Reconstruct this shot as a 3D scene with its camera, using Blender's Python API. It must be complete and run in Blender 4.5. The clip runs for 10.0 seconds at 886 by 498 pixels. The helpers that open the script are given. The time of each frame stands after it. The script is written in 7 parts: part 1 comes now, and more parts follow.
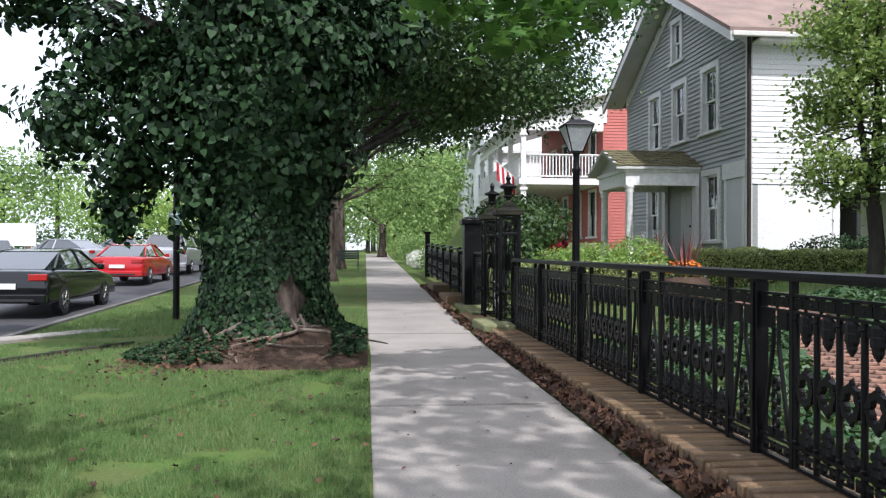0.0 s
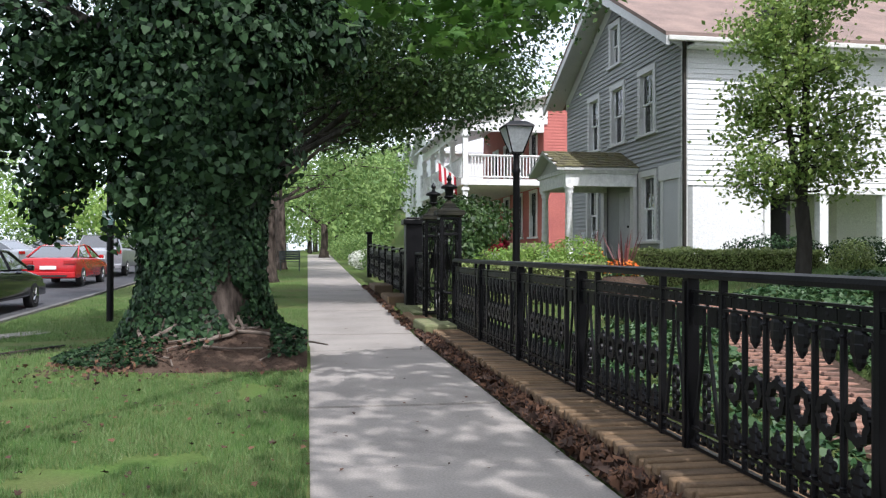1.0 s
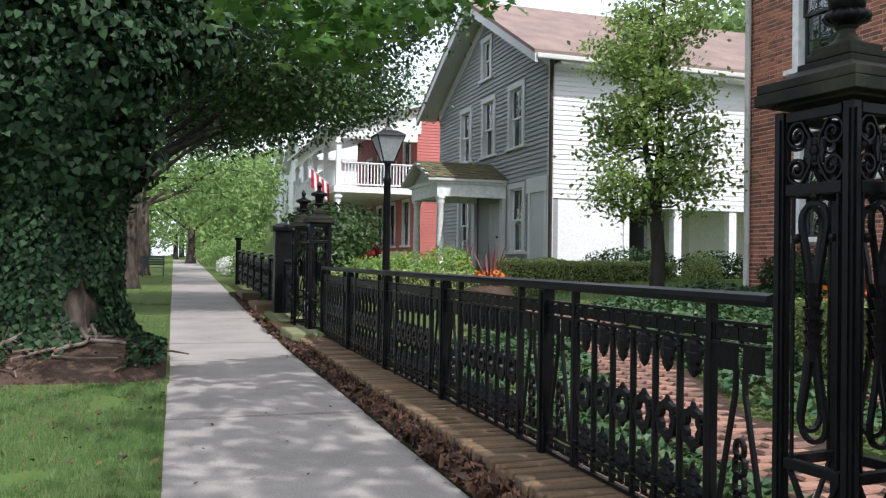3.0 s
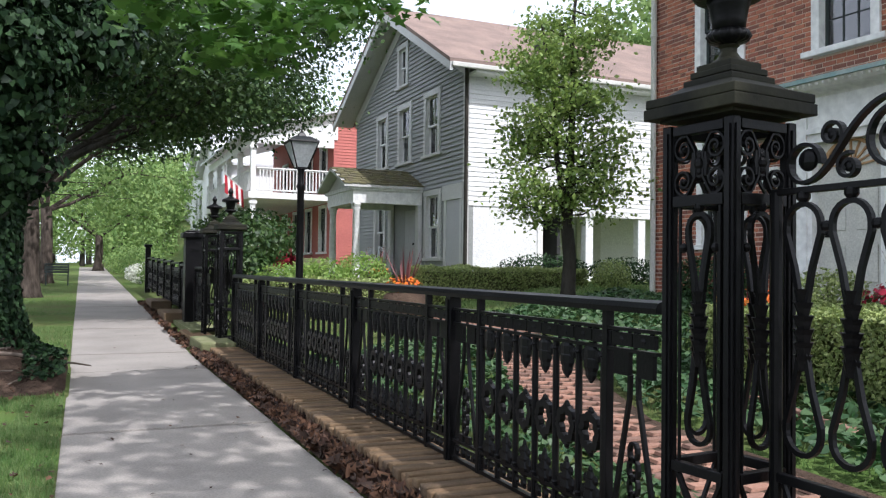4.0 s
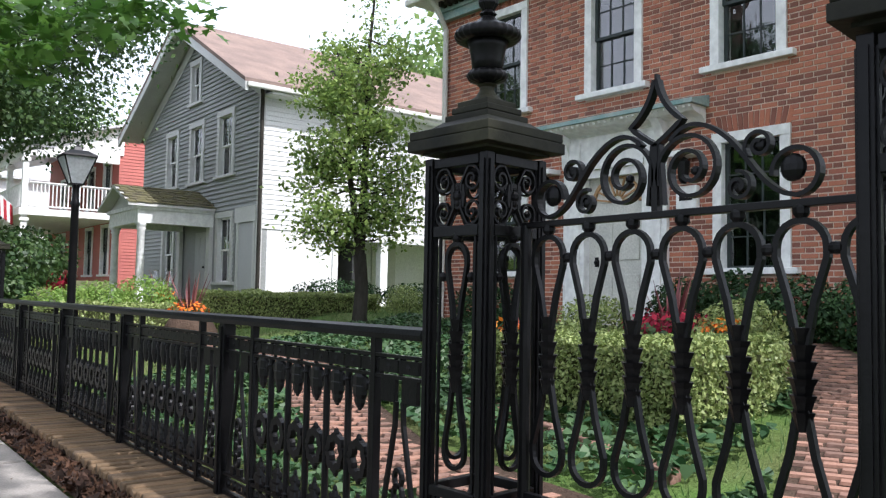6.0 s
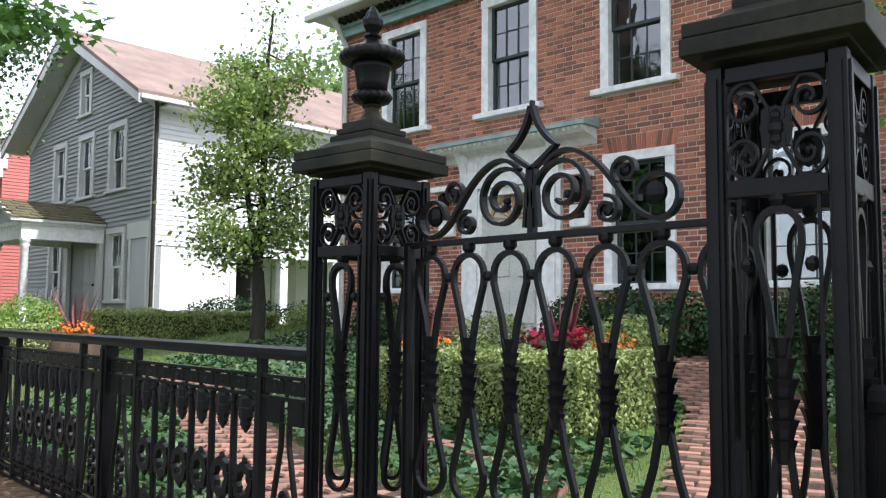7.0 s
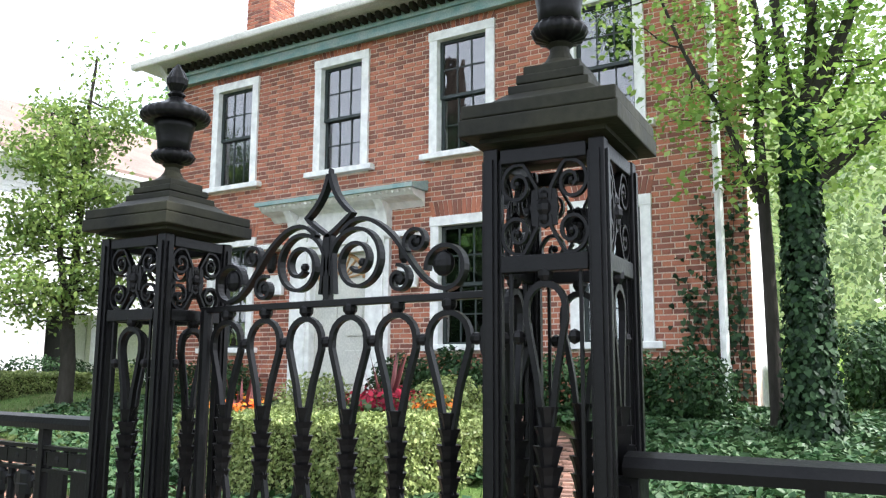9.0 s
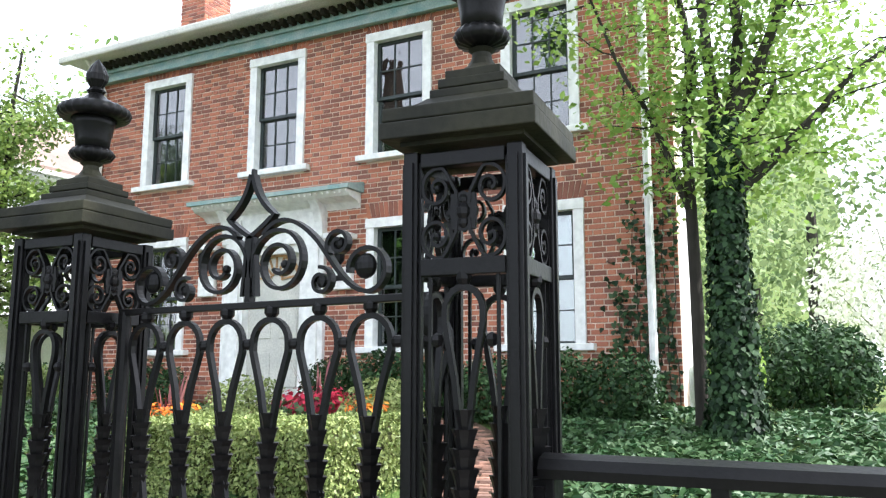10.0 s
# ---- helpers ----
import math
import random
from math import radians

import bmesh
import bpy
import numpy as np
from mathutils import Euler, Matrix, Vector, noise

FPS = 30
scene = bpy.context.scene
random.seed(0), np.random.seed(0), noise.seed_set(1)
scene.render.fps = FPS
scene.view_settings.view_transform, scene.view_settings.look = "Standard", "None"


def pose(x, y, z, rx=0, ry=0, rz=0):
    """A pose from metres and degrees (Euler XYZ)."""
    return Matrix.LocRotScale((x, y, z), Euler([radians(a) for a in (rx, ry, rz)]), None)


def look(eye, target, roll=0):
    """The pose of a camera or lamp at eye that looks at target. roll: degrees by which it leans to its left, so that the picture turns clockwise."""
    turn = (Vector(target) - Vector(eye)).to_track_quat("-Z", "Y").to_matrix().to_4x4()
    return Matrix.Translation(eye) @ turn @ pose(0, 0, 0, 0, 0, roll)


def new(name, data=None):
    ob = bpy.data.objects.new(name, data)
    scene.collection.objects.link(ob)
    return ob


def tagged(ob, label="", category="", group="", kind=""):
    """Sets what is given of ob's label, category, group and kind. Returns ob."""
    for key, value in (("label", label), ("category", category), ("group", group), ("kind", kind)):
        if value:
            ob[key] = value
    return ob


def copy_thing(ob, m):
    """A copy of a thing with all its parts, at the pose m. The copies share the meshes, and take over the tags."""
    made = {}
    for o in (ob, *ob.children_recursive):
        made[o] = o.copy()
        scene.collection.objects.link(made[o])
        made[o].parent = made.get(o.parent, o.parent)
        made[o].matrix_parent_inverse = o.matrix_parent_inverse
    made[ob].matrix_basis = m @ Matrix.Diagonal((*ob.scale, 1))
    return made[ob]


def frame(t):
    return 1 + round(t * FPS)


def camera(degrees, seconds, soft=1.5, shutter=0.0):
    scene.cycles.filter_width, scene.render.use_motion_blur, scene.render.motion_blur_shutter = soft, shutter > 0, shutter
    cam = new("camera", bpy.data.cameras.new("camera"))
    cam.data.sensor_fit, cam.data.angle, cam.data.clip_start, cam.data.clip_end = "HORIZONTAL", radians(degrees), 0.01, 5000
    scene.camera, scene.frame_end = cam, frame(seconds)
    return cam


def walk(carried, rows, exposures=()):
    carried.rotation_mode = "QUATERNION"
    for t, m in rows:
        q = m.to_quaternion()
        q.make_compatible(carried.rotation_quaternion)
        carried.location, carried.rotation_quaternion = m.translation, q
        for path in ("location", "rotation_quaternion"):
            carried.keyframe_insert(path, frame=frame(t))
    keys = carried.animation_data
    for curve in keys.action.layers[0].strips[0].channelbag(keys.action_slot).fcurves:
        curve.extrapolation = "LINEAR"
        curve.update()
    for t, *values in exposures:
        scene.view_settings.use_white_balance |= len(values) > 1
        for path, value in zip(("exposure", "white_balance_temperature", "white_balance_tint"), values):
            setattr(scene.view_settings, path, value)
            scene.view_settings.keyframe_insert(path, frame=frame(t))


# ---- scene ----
cam = camera(56.5, 10.0, 1.25)
PATH = [
    (0, (-0.059, 0.082, 1.459), (0.129, 2.073, 1.466), 0.2),
    (0.5, (-0.044, 0.077, 1.456), (0.212, 2.06, 1.465), 0.2),
    (1, (-0.024, 0.081, 1.459), (0.301, 2.055, 1.467), 0.1),
    (1.5, (-0.006, 0.078, 1.459), (0.387, 2.039, 1.467), 0.3),
    (2, (0.014, 0.068, 1.465), (0.477, 2.014, 1.479), 0.7),
    (2.5, (0.019, 0.053, 1.464), (0.559, 1.978, 1.486), 0.9),
    (4, (0.12, -0.002, 1.483), (0.923, 1.829, 1.531), 0.7),
    (4.5, (0.146, -0.016, 1.48), (1.057, 1.763, 1.541), 0.8),
    (5, (0.173, -0.03, 1.483), (1.194, 1.688, 1.562), 0.8),
    (5.5, (0.215, -0.043, 1.489), (1.335, 1.61, 1.591), 1.0),
    (7, (0.304, -0.142, 1.514), (1.691, 1.291, 1.67), 0.5),
    (7.5, (0.305, -0.18, 1.524), (1.768, 1.168, 1.727), 0.1),
    (8, (0.329, -0.214, 1.537), (1.856, 1.054, 1.778), -0.0),
    (8.5, (0.374, -0.235, 1.543), (1.958, 0.954, 1.82), 0.3),
    (9, (0.385, -0.267, 1.548), (2.011, 0.86, 1.845), 0.3),
    (9.5, (0.401, -0.288, 1.55), (2.063, 0.783, 1.849), 0.2),
    (10, (0.413, -0.313, 1.551), (2.117, 0.69, 1.853), 0.1),
]
walk(cam, [(t, look(eye, target, roll)) for t, eye, target, roll in PATH],
     [(0.0, 0.15, 5920, 15), (2.5, 0.05, 5920, 15), (4.5, 0.15, 5920, 15), (5.5, 0.25, 5920, 15), (7.0, 0.5, 5920, 15), (8.0, 0.75, 5920, 15), (9.2, 1.1, 6000, 13), (10.0, 1.2, 6000, 13)])
# ---- light ----
world = bpy.data.worlds.new("sky")
scene.world = world
world.use_nodes = True
wn = world.node_tree
for n in list(wn.nodes):
    wn.nodes.remove(n)
w_out = wn.nodes.new("ShaderNodeOutputWorld")
w_bg = wn.nodes.new("ShaderNodeBackground")
w_sky = wn.nodes.new("ShaderNodeTexSky")
w_sky.sky_type = "NISHITA"
w_sky.sun_disc = False
SUN_EL, SUN_AZ = 52.0, 160.0      # degrees; azimuth from +y towards +x
w_sky.sun_elevation, w_sky.sun_rotation = radians(SUN_EL), radians(SUN_AZ)
w_sky.air_density, w_sky.dust_density, w_sky.ozone_density = 1.0, 6.0, 1.0
w_haze = wn.nodes.new("ShaderNodeMix")
w_haze.data_type = "RGBA"
w_haze.inputs[0].default_value = 0.7
w_haze.inputs[7].default_value = (10.5, 11.0, 11.4, 1)   # thin white cloud
wn.links.new(w_sky.outputs[0], w_haze.inputs[6])
wn.links.new(w_haze.outputs[2], w_bg.inputs[0])
w_bg.inputs[1].default_value = 0.15
wn.links.new(w_bg.outputs[0], w_out.inputs[0])
sun = bpy.data.lights.new("sun", "SUN")
sun.energy, sun.angle, sun.color = 4.6, radians(0.6), (1.0, 0.96, 0.90)
sun_ob = new("sun", sun)
se, sa = radians(SUN_EL), radians(SUN_AZ)
sun_ob.matrix_world = look((0, 0, 60), (-40 * math.sin(sa) * math.cos(se), -40 * math.cos(sa) * math.cos(se), 60 - 40 * math.sin(se)))


# ---- materials ----
def mat(name, col, col2=None, scale=6.0, rough=0.7, metal=0.0, bump=0.15, fine=None, spec=0.4, detail=6.0, island=0.0,
        ob_random=0.0, trans=0.0, third=None, stretch=(1, 1, 1), distance=0.01):
    """A procedural surface: two colours mixed by coarse noise, darkened by fine noise, with relief."""
    m = bpy.data.materials.new(name)
    m.use_nodes = True
    nt = m.node_tree
    b = nt.nodes["Principled BSDF"]
    b.inputs["Roughness"].default_value, b.inputs["Metallic"].default_value = rough, metal
    b.inputs["Specular IOR Level"].default_value = spec
    tc = nt.nodes.new("ShaderNodeTexCoord")
    mp = nt.nodes.new("ShaderNodeMapping")
    mp.inputs["Scale"].default_value = stretch
    nt.links.new(tc.outputs["Object"], mp.inputs[0])
    n1 = nt.nodes.new("ShaderNodeTexNoise")
    n1.inputs["Scale"].default_value, n1.inputs["Detail"].default_value = scale, detail
    nt.links.new(mp.outputs[0], n1.inputs["Vector"])
    n2 = nt.nodes.new("ShaderNodeTexNoise")
    n2.inputs["Scale"].default_value, n2.inputs["Detail"].default_value = fine or scale * 9, 4.0
    nt.links.new(mp.outputs[0], n2.inputs["Vector"])
    ramp = nt.nodes.new("ShaderNodeValToRGB")
    ramp.color_ramp.elements[0].position, ramp.color_ramp.elements[1].position = 0.32, 0.68
    ramp.color_ramp.elements[0].color = (*col, 1)
    ramp.color_ramp.elements[1].color = (*(col2 or [c * 0.8 for c in col]), 1)
    if third:
        e = ramp.color_ramp.elements.new(0.5)
        e.color = (*third, 1)
    fac = n1.outputs["Fac"]
    if island or ob_random:
        src = nt.nodes.new("ShaderNodeNewGeometry").outputs["Random Per Island"] if island else nt.nodes.new("ShaderNodeObjectInfo").outputs["Random"]
        mx = nt.nodes.new("ShaderNodeMix")
        mx.inputs[0].default_value = island or ob_random
        nt.links.new(n1.outputs["Fac"], mx.inputs[2])
        nt.links.new(src, mx.inputs[3])
        fac = mx.outputs[0]
    nt.links.new(fac, ramp.inputs[0])
    mul = nt.nodes.new("ShaderNodeMix")
    mul.data_type, mul.blend_type = "RGBA", "MULTIPLY"
    mul.inputs[0].default_value = 0.35
    nt.links.new(ramp.outputs[0], mul.inputs[6])
    r2 = nt.nodes.new("ShaderNodeMapRange")
    r2.inputs[1].default_value, r2.inputs[2].default_value, r2.inputs[3].default_value, r2.inputs[4].default_value = 0.3, 0.7, 0.45, 1.25
    nt.links.new(n2.outputs["Fac"], r2.inputs[0])
    nt.links.new(r2.outputs[0], mul.inputs[7])
    nt.links.new(mul.outputs[2], b.inputs["Base Color"])
    if bump:
        bp = nt.nodes.new("ShaderNodeBump")
        bp.inputs["Strength"].default_value, bp.inputs["Distance"].default_value = bump, distance
        nt.links.new(n2.outputs["Fac"], bp.inputs["Height"])
        nt.links.new(bp.outputs[0], b.inputs["Normal"])
    if trans:
        tr = nt.nodes.new("ShaderNodeBsdfTranslucent")
        nt.links.new(mul.outputs[2], tr.inputs[0])
        ms = nt.nodes.new("ShaderNodeMixShader")
        ms.inputs[0].default_value = trans
        out = nt.nodes["Material Output"]
        nt.links.new(b.outputs[0], ms.inputs[1])
        nt.links.new(tr.outputs[0], ms.inputs[2])
        nt.links.new(ms.outputs[0], out.inputs[0])
    return m


IRON = mat("black_iron_paint", (0.004, 0.004, 0.0047), (0.008, 0.0076, 0.008), 5, 0.36, 0.0, 0.12, 60, 0.15)
IRON_WORN = mat("mossy_iron_paint", (0.007, 0.0072, 0.007), (0.034, 0.033, 0.02), 3, 0.6, 0.0, 0.2, 40, 0.15)
CONCRETE = mat("concrete", (0.33, 0.30, 0.268), (0.25, 0.228, 0.205), 0.9, 0.9, 0, 0.25, 60, 0.2, third=(0.295, 0.27, 0.242), distance=0.004)
ASPHALT = mat("asphalt", (0.075, 0.075, 0.08), (0.05, 0.05, 0.053), 0.8, 0.9, 0, 0.4, 120, 0.2)
SOIL = mat("soil", (0.10, 0.07, 0.05), (0.05, 0.035, 0.026), 2.5, 0.95, 0, 0.9, 30, 0.1, third=(0.075, 0.05, 0.036), distance=0.03)
LAWN_SOIL = mat("lawn_soil", (0.085, 0.15, 0.035), (0.11, 0.12, 0.045), 1.2, 0.95, 0, 0.8, 40, 0.1, distance=0.03)
GRASS = mat("grass_blade", (0.095, 0.185, 0.05), (0.18, 0.245, 0.095), 0.8, 0.6, 0, 0, 5, 0.3, island=0.55, trans=0.3)
STONE_BASE = mat("brown_wall_brick", (0.215, 0.14, 0.08), (0.12, 0.085, 0.056), 3, 0.9, 0, 0.6, 50, 0.2, ob_random=0.45, third=(0.165, 0.112, 0.066), distance=0.006)
STONE_MOSS = mat("mossy_stone", (0.24, 0.23, 0.13), (0.14, 0.17, 0.075), 3, 0.95, 0, 0.7, 40, 0.15)
BRICK = mat("red_brick", (0.43, 0.165, 0.1), (0.21, 0.088, 0.064), 2.5, 0.88, 0, 0.5, 70, 0.2, island=0.75, third=(0.35, 0.13, 0.085), distance=0.004)
BRICK_ONE = mat("red_brick_piece", (0.43, 0.165, 0.1), (0.21, 0.088, 0.064), 2.5, 0.88, 0, 0.5, 70, 0.2, ob_random=0.75, third=(0.35, 0.13, 0.085), distance=0.004)
MORTAR = mat("mortar", (0.72, 0.58, 0.48), (0.58, 0.47, 0.39), 3, 0.95, 0, 0.5, 60, 0.1)
PATH_BRICK = mat("path_brick", (0.34, 0.19, 0.135), (0.19, 0.115, 0.088), 2, 0.9, 0, 0.5, 50, 0.2, island=0.6)
WHITE = mat("white_paint", (0.80, 0.80, 0.78), (0.75, 0.75, 0.73), 1.2, 0.55, 0, 0.03, 9, 0.35)
WHITE_WALL = mat("white_clapboard_paint", (0.80, 0.80, 0.79), (0.72, 0.72, 0.71), 0.7, 0.6, 0, 0.1, 30, 0.3)
GREY_WALL = mat("grey_clapboard_paint", (0.32, 0.33, 0.32), (0.28, 0.29, 0.28), 0.9, 0.7, 0, 0.15, 30, 0.3)
GREY_TRIM = mat("grey_trim_paint", (0.60, 0.60, 0.575), (0.53, 0.53, 0.51), 1.5, 0.6, 0, 0.08, 40, 0.3)
GREY_PANEL = mat("pale_grey_panel", (0.46, 0.465, 0.465), (0.41, 0.415, 0.415), 1.0, 0.7, 0, 0.08, 40, 0.3)
TEAL = mat("verdigris_paint", (0.20, 0.33, 0.32), (0.34, 0.41, 0.39), 5, 0.7, 0, 0.2, 40, 0.3)
CREAM = mat("weathered_cream_paint", (0.62, 0.61, 0.55), (0.50, 0.50, 0.46), 2, 0.7, 0, 0.2, 40, 0.3)
SASH = mat("dark_green_sash", (0.018, 0.028, 0.027), (0.03, 0.04, 0.038), 5, 0.5, 0, 0.1, 40, 0.4)
RED_WALL = mat("red_clapboard_paint", (0.50, 0.16, 0.13), (0.42, 0.13, 0.11), 1.0, 0.7, 0, 0.1, 30, 0.3)
SHINGLE = mat("brown_roof_shingle", (0.27, 0.20, 0.165), (0.19, 0.145, 0.125), 1.5, 0.95, 0, 0.6, 30, 0.1, third=(0.23, 0.17, 0.145))
SHINGLE_MOSS = mat("mossy_wood_shingle", (0.13, 0.115, 0.085), (0.17, 0.165, 0.06), 3.5, 0.95, 0, 0.6, 40, 0.1, island=0.4)
ROOF_WHITE = mat("pale_metal_roof", (0.62, 0.62, 0.62), (0.52, 0.52, 0.53), 1, 0.5, 0.2, 0.05, 20)
BARK = mat("bark", (0.10, 0.08, 0.066), (0.035, 0.028, 0.023), 9, 0.95, 0, 1.0, 22, 0.1, stretch=(1, 1, 0.25), distance=0.03)
ROOT = mat("weathered_root", (0.20, 0.165, 0.135), (0.11, 0.085, 0.07), 6, 0.95, 0, 0.8, 30, 0.1)
KERB = mat("dark_kerb_stone", (0.17, 0.165, 0.155), (0.11, 0.105, 0.10), 2, 0.95, 0, 0.5, 40, 0.1)
BARK_DARK = mat("dark_bark", (0.055, 0.05, 0.042), (0.028, 0.026, 0.022), 5, 0.95, 0, 0.9, 25, 0.1, stretch=(1, 1, 0.3), distance=0.02)
IVY = mat("ivy_leaf", (0.007, 0.022, 0.008), (0.038, 0.078, 0.030), 1.6, 0.55, 0, 0, 4, 0.18, island=0.7, trans=0.12)
IVY_GROUND = mat("ground_ivy_leaf", (0.026, 0.072, 0.022), (0.07, 0.125, 0.048), 1.1, 0.5, 0, 0, 4, 0.3, island=0.7, trans=0.12)
LEAF_DARK = mat("shade_leaf", (0.03, 0.07, 0.02), (0.075, 0.13, 0.035), 0.6, 0.5, 0, 0, 3, 0.4, island=0.6, trans=0.3)
LEAF_MAPLE = mat("maple_leaf", (0.075, 0.18, 0.03), (0.14, 0.27, 0.05), 0.8, 0.5, 0, 0, 3, 0.4, island=0.6, trans=0.45)
LEAF_HOLLY = mat("holly_leaf", (0.12, 0.20, 0.045), (0.29, 0.39, 0.10), 0.9, 0.45, 0, 0, 3, 0.4, island=0.6, trans=0.42)
LEAF_LIME = mat("young_leaf", (0.17, 0.30, 0.055), (0.30, 0.42, 0.10), 0.7, 0.5, 0, 0, 3, 0.4, island=0.6, trans=0.45)
# leaves far off: the haze of distance is painted in as paler green
LEAF_FAR_HAZE = mat("hazed_far_leaf", (0.14, 0.24, 0.07), (0.25, 0.36, 0.11), 0.25, 0.6, 0, 0, 3, 0.3, island=0.5, trans=0.35)
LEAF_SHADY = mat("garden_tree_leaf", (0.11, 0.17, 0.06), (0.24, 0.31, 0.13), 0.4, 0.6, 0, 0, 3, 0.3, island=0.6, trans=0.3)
LEAF_BOX = mat("box_leaf", (0.16, 0.22, 0.06), (0.36, 0.42, 0.15), 1.3, 0.5, 0, 0, 6, 0.4, island=0.6, trans=0.25)
LEAF_YEW = mat("yew_leaf", (0.014, 0.038, 0.013), (0.034, 0.075, 0.022), 1.3, 0.65, 0, 0, 6, 0.2, island=0.6, trans=0.1)
TWIG = mat("hedge_twig", (0.10, 0.11, 0.045), (0.055, 0.06, 0.03), 4, 0.95, 0, 0.6, 30, 0.1)
DEAD_LEAF = mat("dead_leaf", (0.13, 0.068, 0.04), (0.05, 0.032, 0.024), 2, 0.85, 0, 0, 8, 0.2, island=0.85, third=(0.085, 0.047, 0.033))
FLOWER_ORANGE = mat("orange_petal", (0.85, 0.16, 0.02), (0.75, 0.30, 0.03), 3, 0.6, 0, 0, 6, 0.3, island=0.7, trans=0.3)
FLOWER_RED = mat("crimson_leaf", (0.42, 0.02, 0.05), (0.25, 0.015, 0.04), 3, 0.6, 0, 0, 6, 0.3, island=0.7, trans=0.25)
FLOWER_WHITE = mat("white_petal", (0.75, 0.75, 0.68), (0.6, 0.63, 0.5), 3, 0.6, 0, 0, 6, 0.3, island=0.6, trans=0.3)
SPIKE = mat("bronze_sword_leaf", (0.13, 0.035, 0.04), (0.30, 0.13, 0.12), 3, 0.5, 0, 0, 6, 0.4, island=0.7, trans=0.15)
RUBBER = mat("rubber", (0.02, 0.02, 0.02), None, 5, 0.8, 0, 0.1)
CHROME = mat("bright_metal", (0.6, 0.6, 0.6), None, 5, 0.25, 1.0, 0)
# near-black colour stands in for the unlit rooms behind the windows
ROOM_SHADE = mat("painted_room_shade", (0.03, 0.03, 0.03), (0.05, 0.05, 0.05), 1, 0.9, 0, 0)
CURTAIN = mat("pale_curtain", (0.55, 0.56, 0.54), (0.40, 0.41, 0.40), 1.5, 0.9, 0, 0.2, 10, stretch=(6, 6, 0.3))
BLIND = mat("window_blind", (0.50, 0.50, 0.48), (0.42, 0.42, 0.40), 2, 0.8, 0, 0.1)
# grey-teal that puts the reflected tone of the panes into colour
PANE_BACK = mat("pane_reflection_tone", (0.34, 0.42, 0.41), (0.13, 0.17, 0.17), 1.2, 0.9, 0, 0.1, 9, stretch=(5, 5, 0.4))
WOOD = mat("pale_wood", (0.45, 0.27, 0.13), (0.33, 0.2, 0.1), 3, 0.8, 0, 0.3, 30, stretch=(4, 4, 0.5))


def paint(name, col, rough=0.25, metal=0.0):
    m = mat(name, col, [c * 0.9 for c in col], 2, rough, metal, 0.0, 20, 0.5)
    m.node_tree.nodes["Principled BSDF"].inputs["Coat Weight"].default_value = 0.25
    return m


def glass(name, tint=(0.85, 0.92, 0.9), clear=0.5):
    m = bpy.data.materials.new(name)
    m.use_nodes = True
    nt = m.node_tree
    out = nt.nodes["Material Output"]
    nt.nodes.remove(nt.nodes["Principled BSDF"])
    t = nt.nodes.new("ShaderNodeBsdfTransparent")
    t.inputs[0].default_value = (*tint, 1)
    g = nt.nodes.new("ShaderNodeBsdfGlossy")
    g.inputs["Roughness"].default_value = 0.02
    nz = nt.nodes.new("ShaderNodeTexNoise")
    nz.inputs["Scale"].default_value = 1.6
    bp = nt.nodes.new("ShaderNodeBump")
    bp.inputs["Strength"].default_value, bp.inputs["Distance"].default_value = 0.12, 0.05
    nt.links.new(nz.outputs["Fac"], bp.inputs["Height"])
    nt.links.new(bp.outputs[0], g.inputs["Normal"])
    fr = nt.nodes.new("ShaderNodeFresnel")
    fr.inputs["IOR"].default_value = 2.6
    ms = nt.nodes.new("ShaderNodeMixShader")
    nt.links.new(fr.outputs[0], ms.inputs[0])
    nt.links.new(t.outputs[0], ms.inputs[1])
    nt.links.new(g.outputs[0], ms.inputs[2])
    nt.links.new(ms.outputs[0], out.inputs[0])
    return m


GLASS = glass("window_glass")
# clear lantern panes; the light in them is put into a translucent white
LAMP_GLASS = mat("whitened_lantern_glass", (0.72, 0.75, 0.77), (0.62, 0.66, 0.68), 3, 0.3, 0, 0.05, 20, 0.5, trans=0.6)


# ---- mesh helpers ----
def box(bm, x0, x1, y0, y1, z0, z1, bev=0.0):
    g = bmesh.ops.create_cube(bm, size=1, matrix=Matrix.Translation(((x0 + x1) / 2, (y0 + y1) / 2, (z0 + z1) / 2)) @ Matrix.Diagonal((abs(x1 - x0), abs(y1 - y0), abs(z1 - z0), 1)))
    if bev:
        es = list({e for v in g["verts"] for e in v.link_edges})
        bmesh.ops.bevel(bm, geom=es, offset=bev, segments=2, affect="EDGES", profile=0.5)


def prism(bm, pts, lo, hi, axis="x"):
    """A polygon in the plane across the axis, pushed from lo to hi. pts: (y, z) for x, (x, z) for y, (x, y) for z."""
    def at(p, v):
        return {"x": (v, p[0], p[1]), "y": (p[0], v, p[1]), "z": (p[0], p[1], v)}[axis]
    a = [bm.verts.new(at(p, lo)) for p in pts]
    b = [bm.verts.new(at(p, hi)) for p in pts]
    bm.faces.new(a)
    bm.faces.new(b[::-1])
    for i in range(len(pts)):
        j = (i + 1) % len(pts)
        bm.faces.new((a[j], a[i], b[i], b[j]))


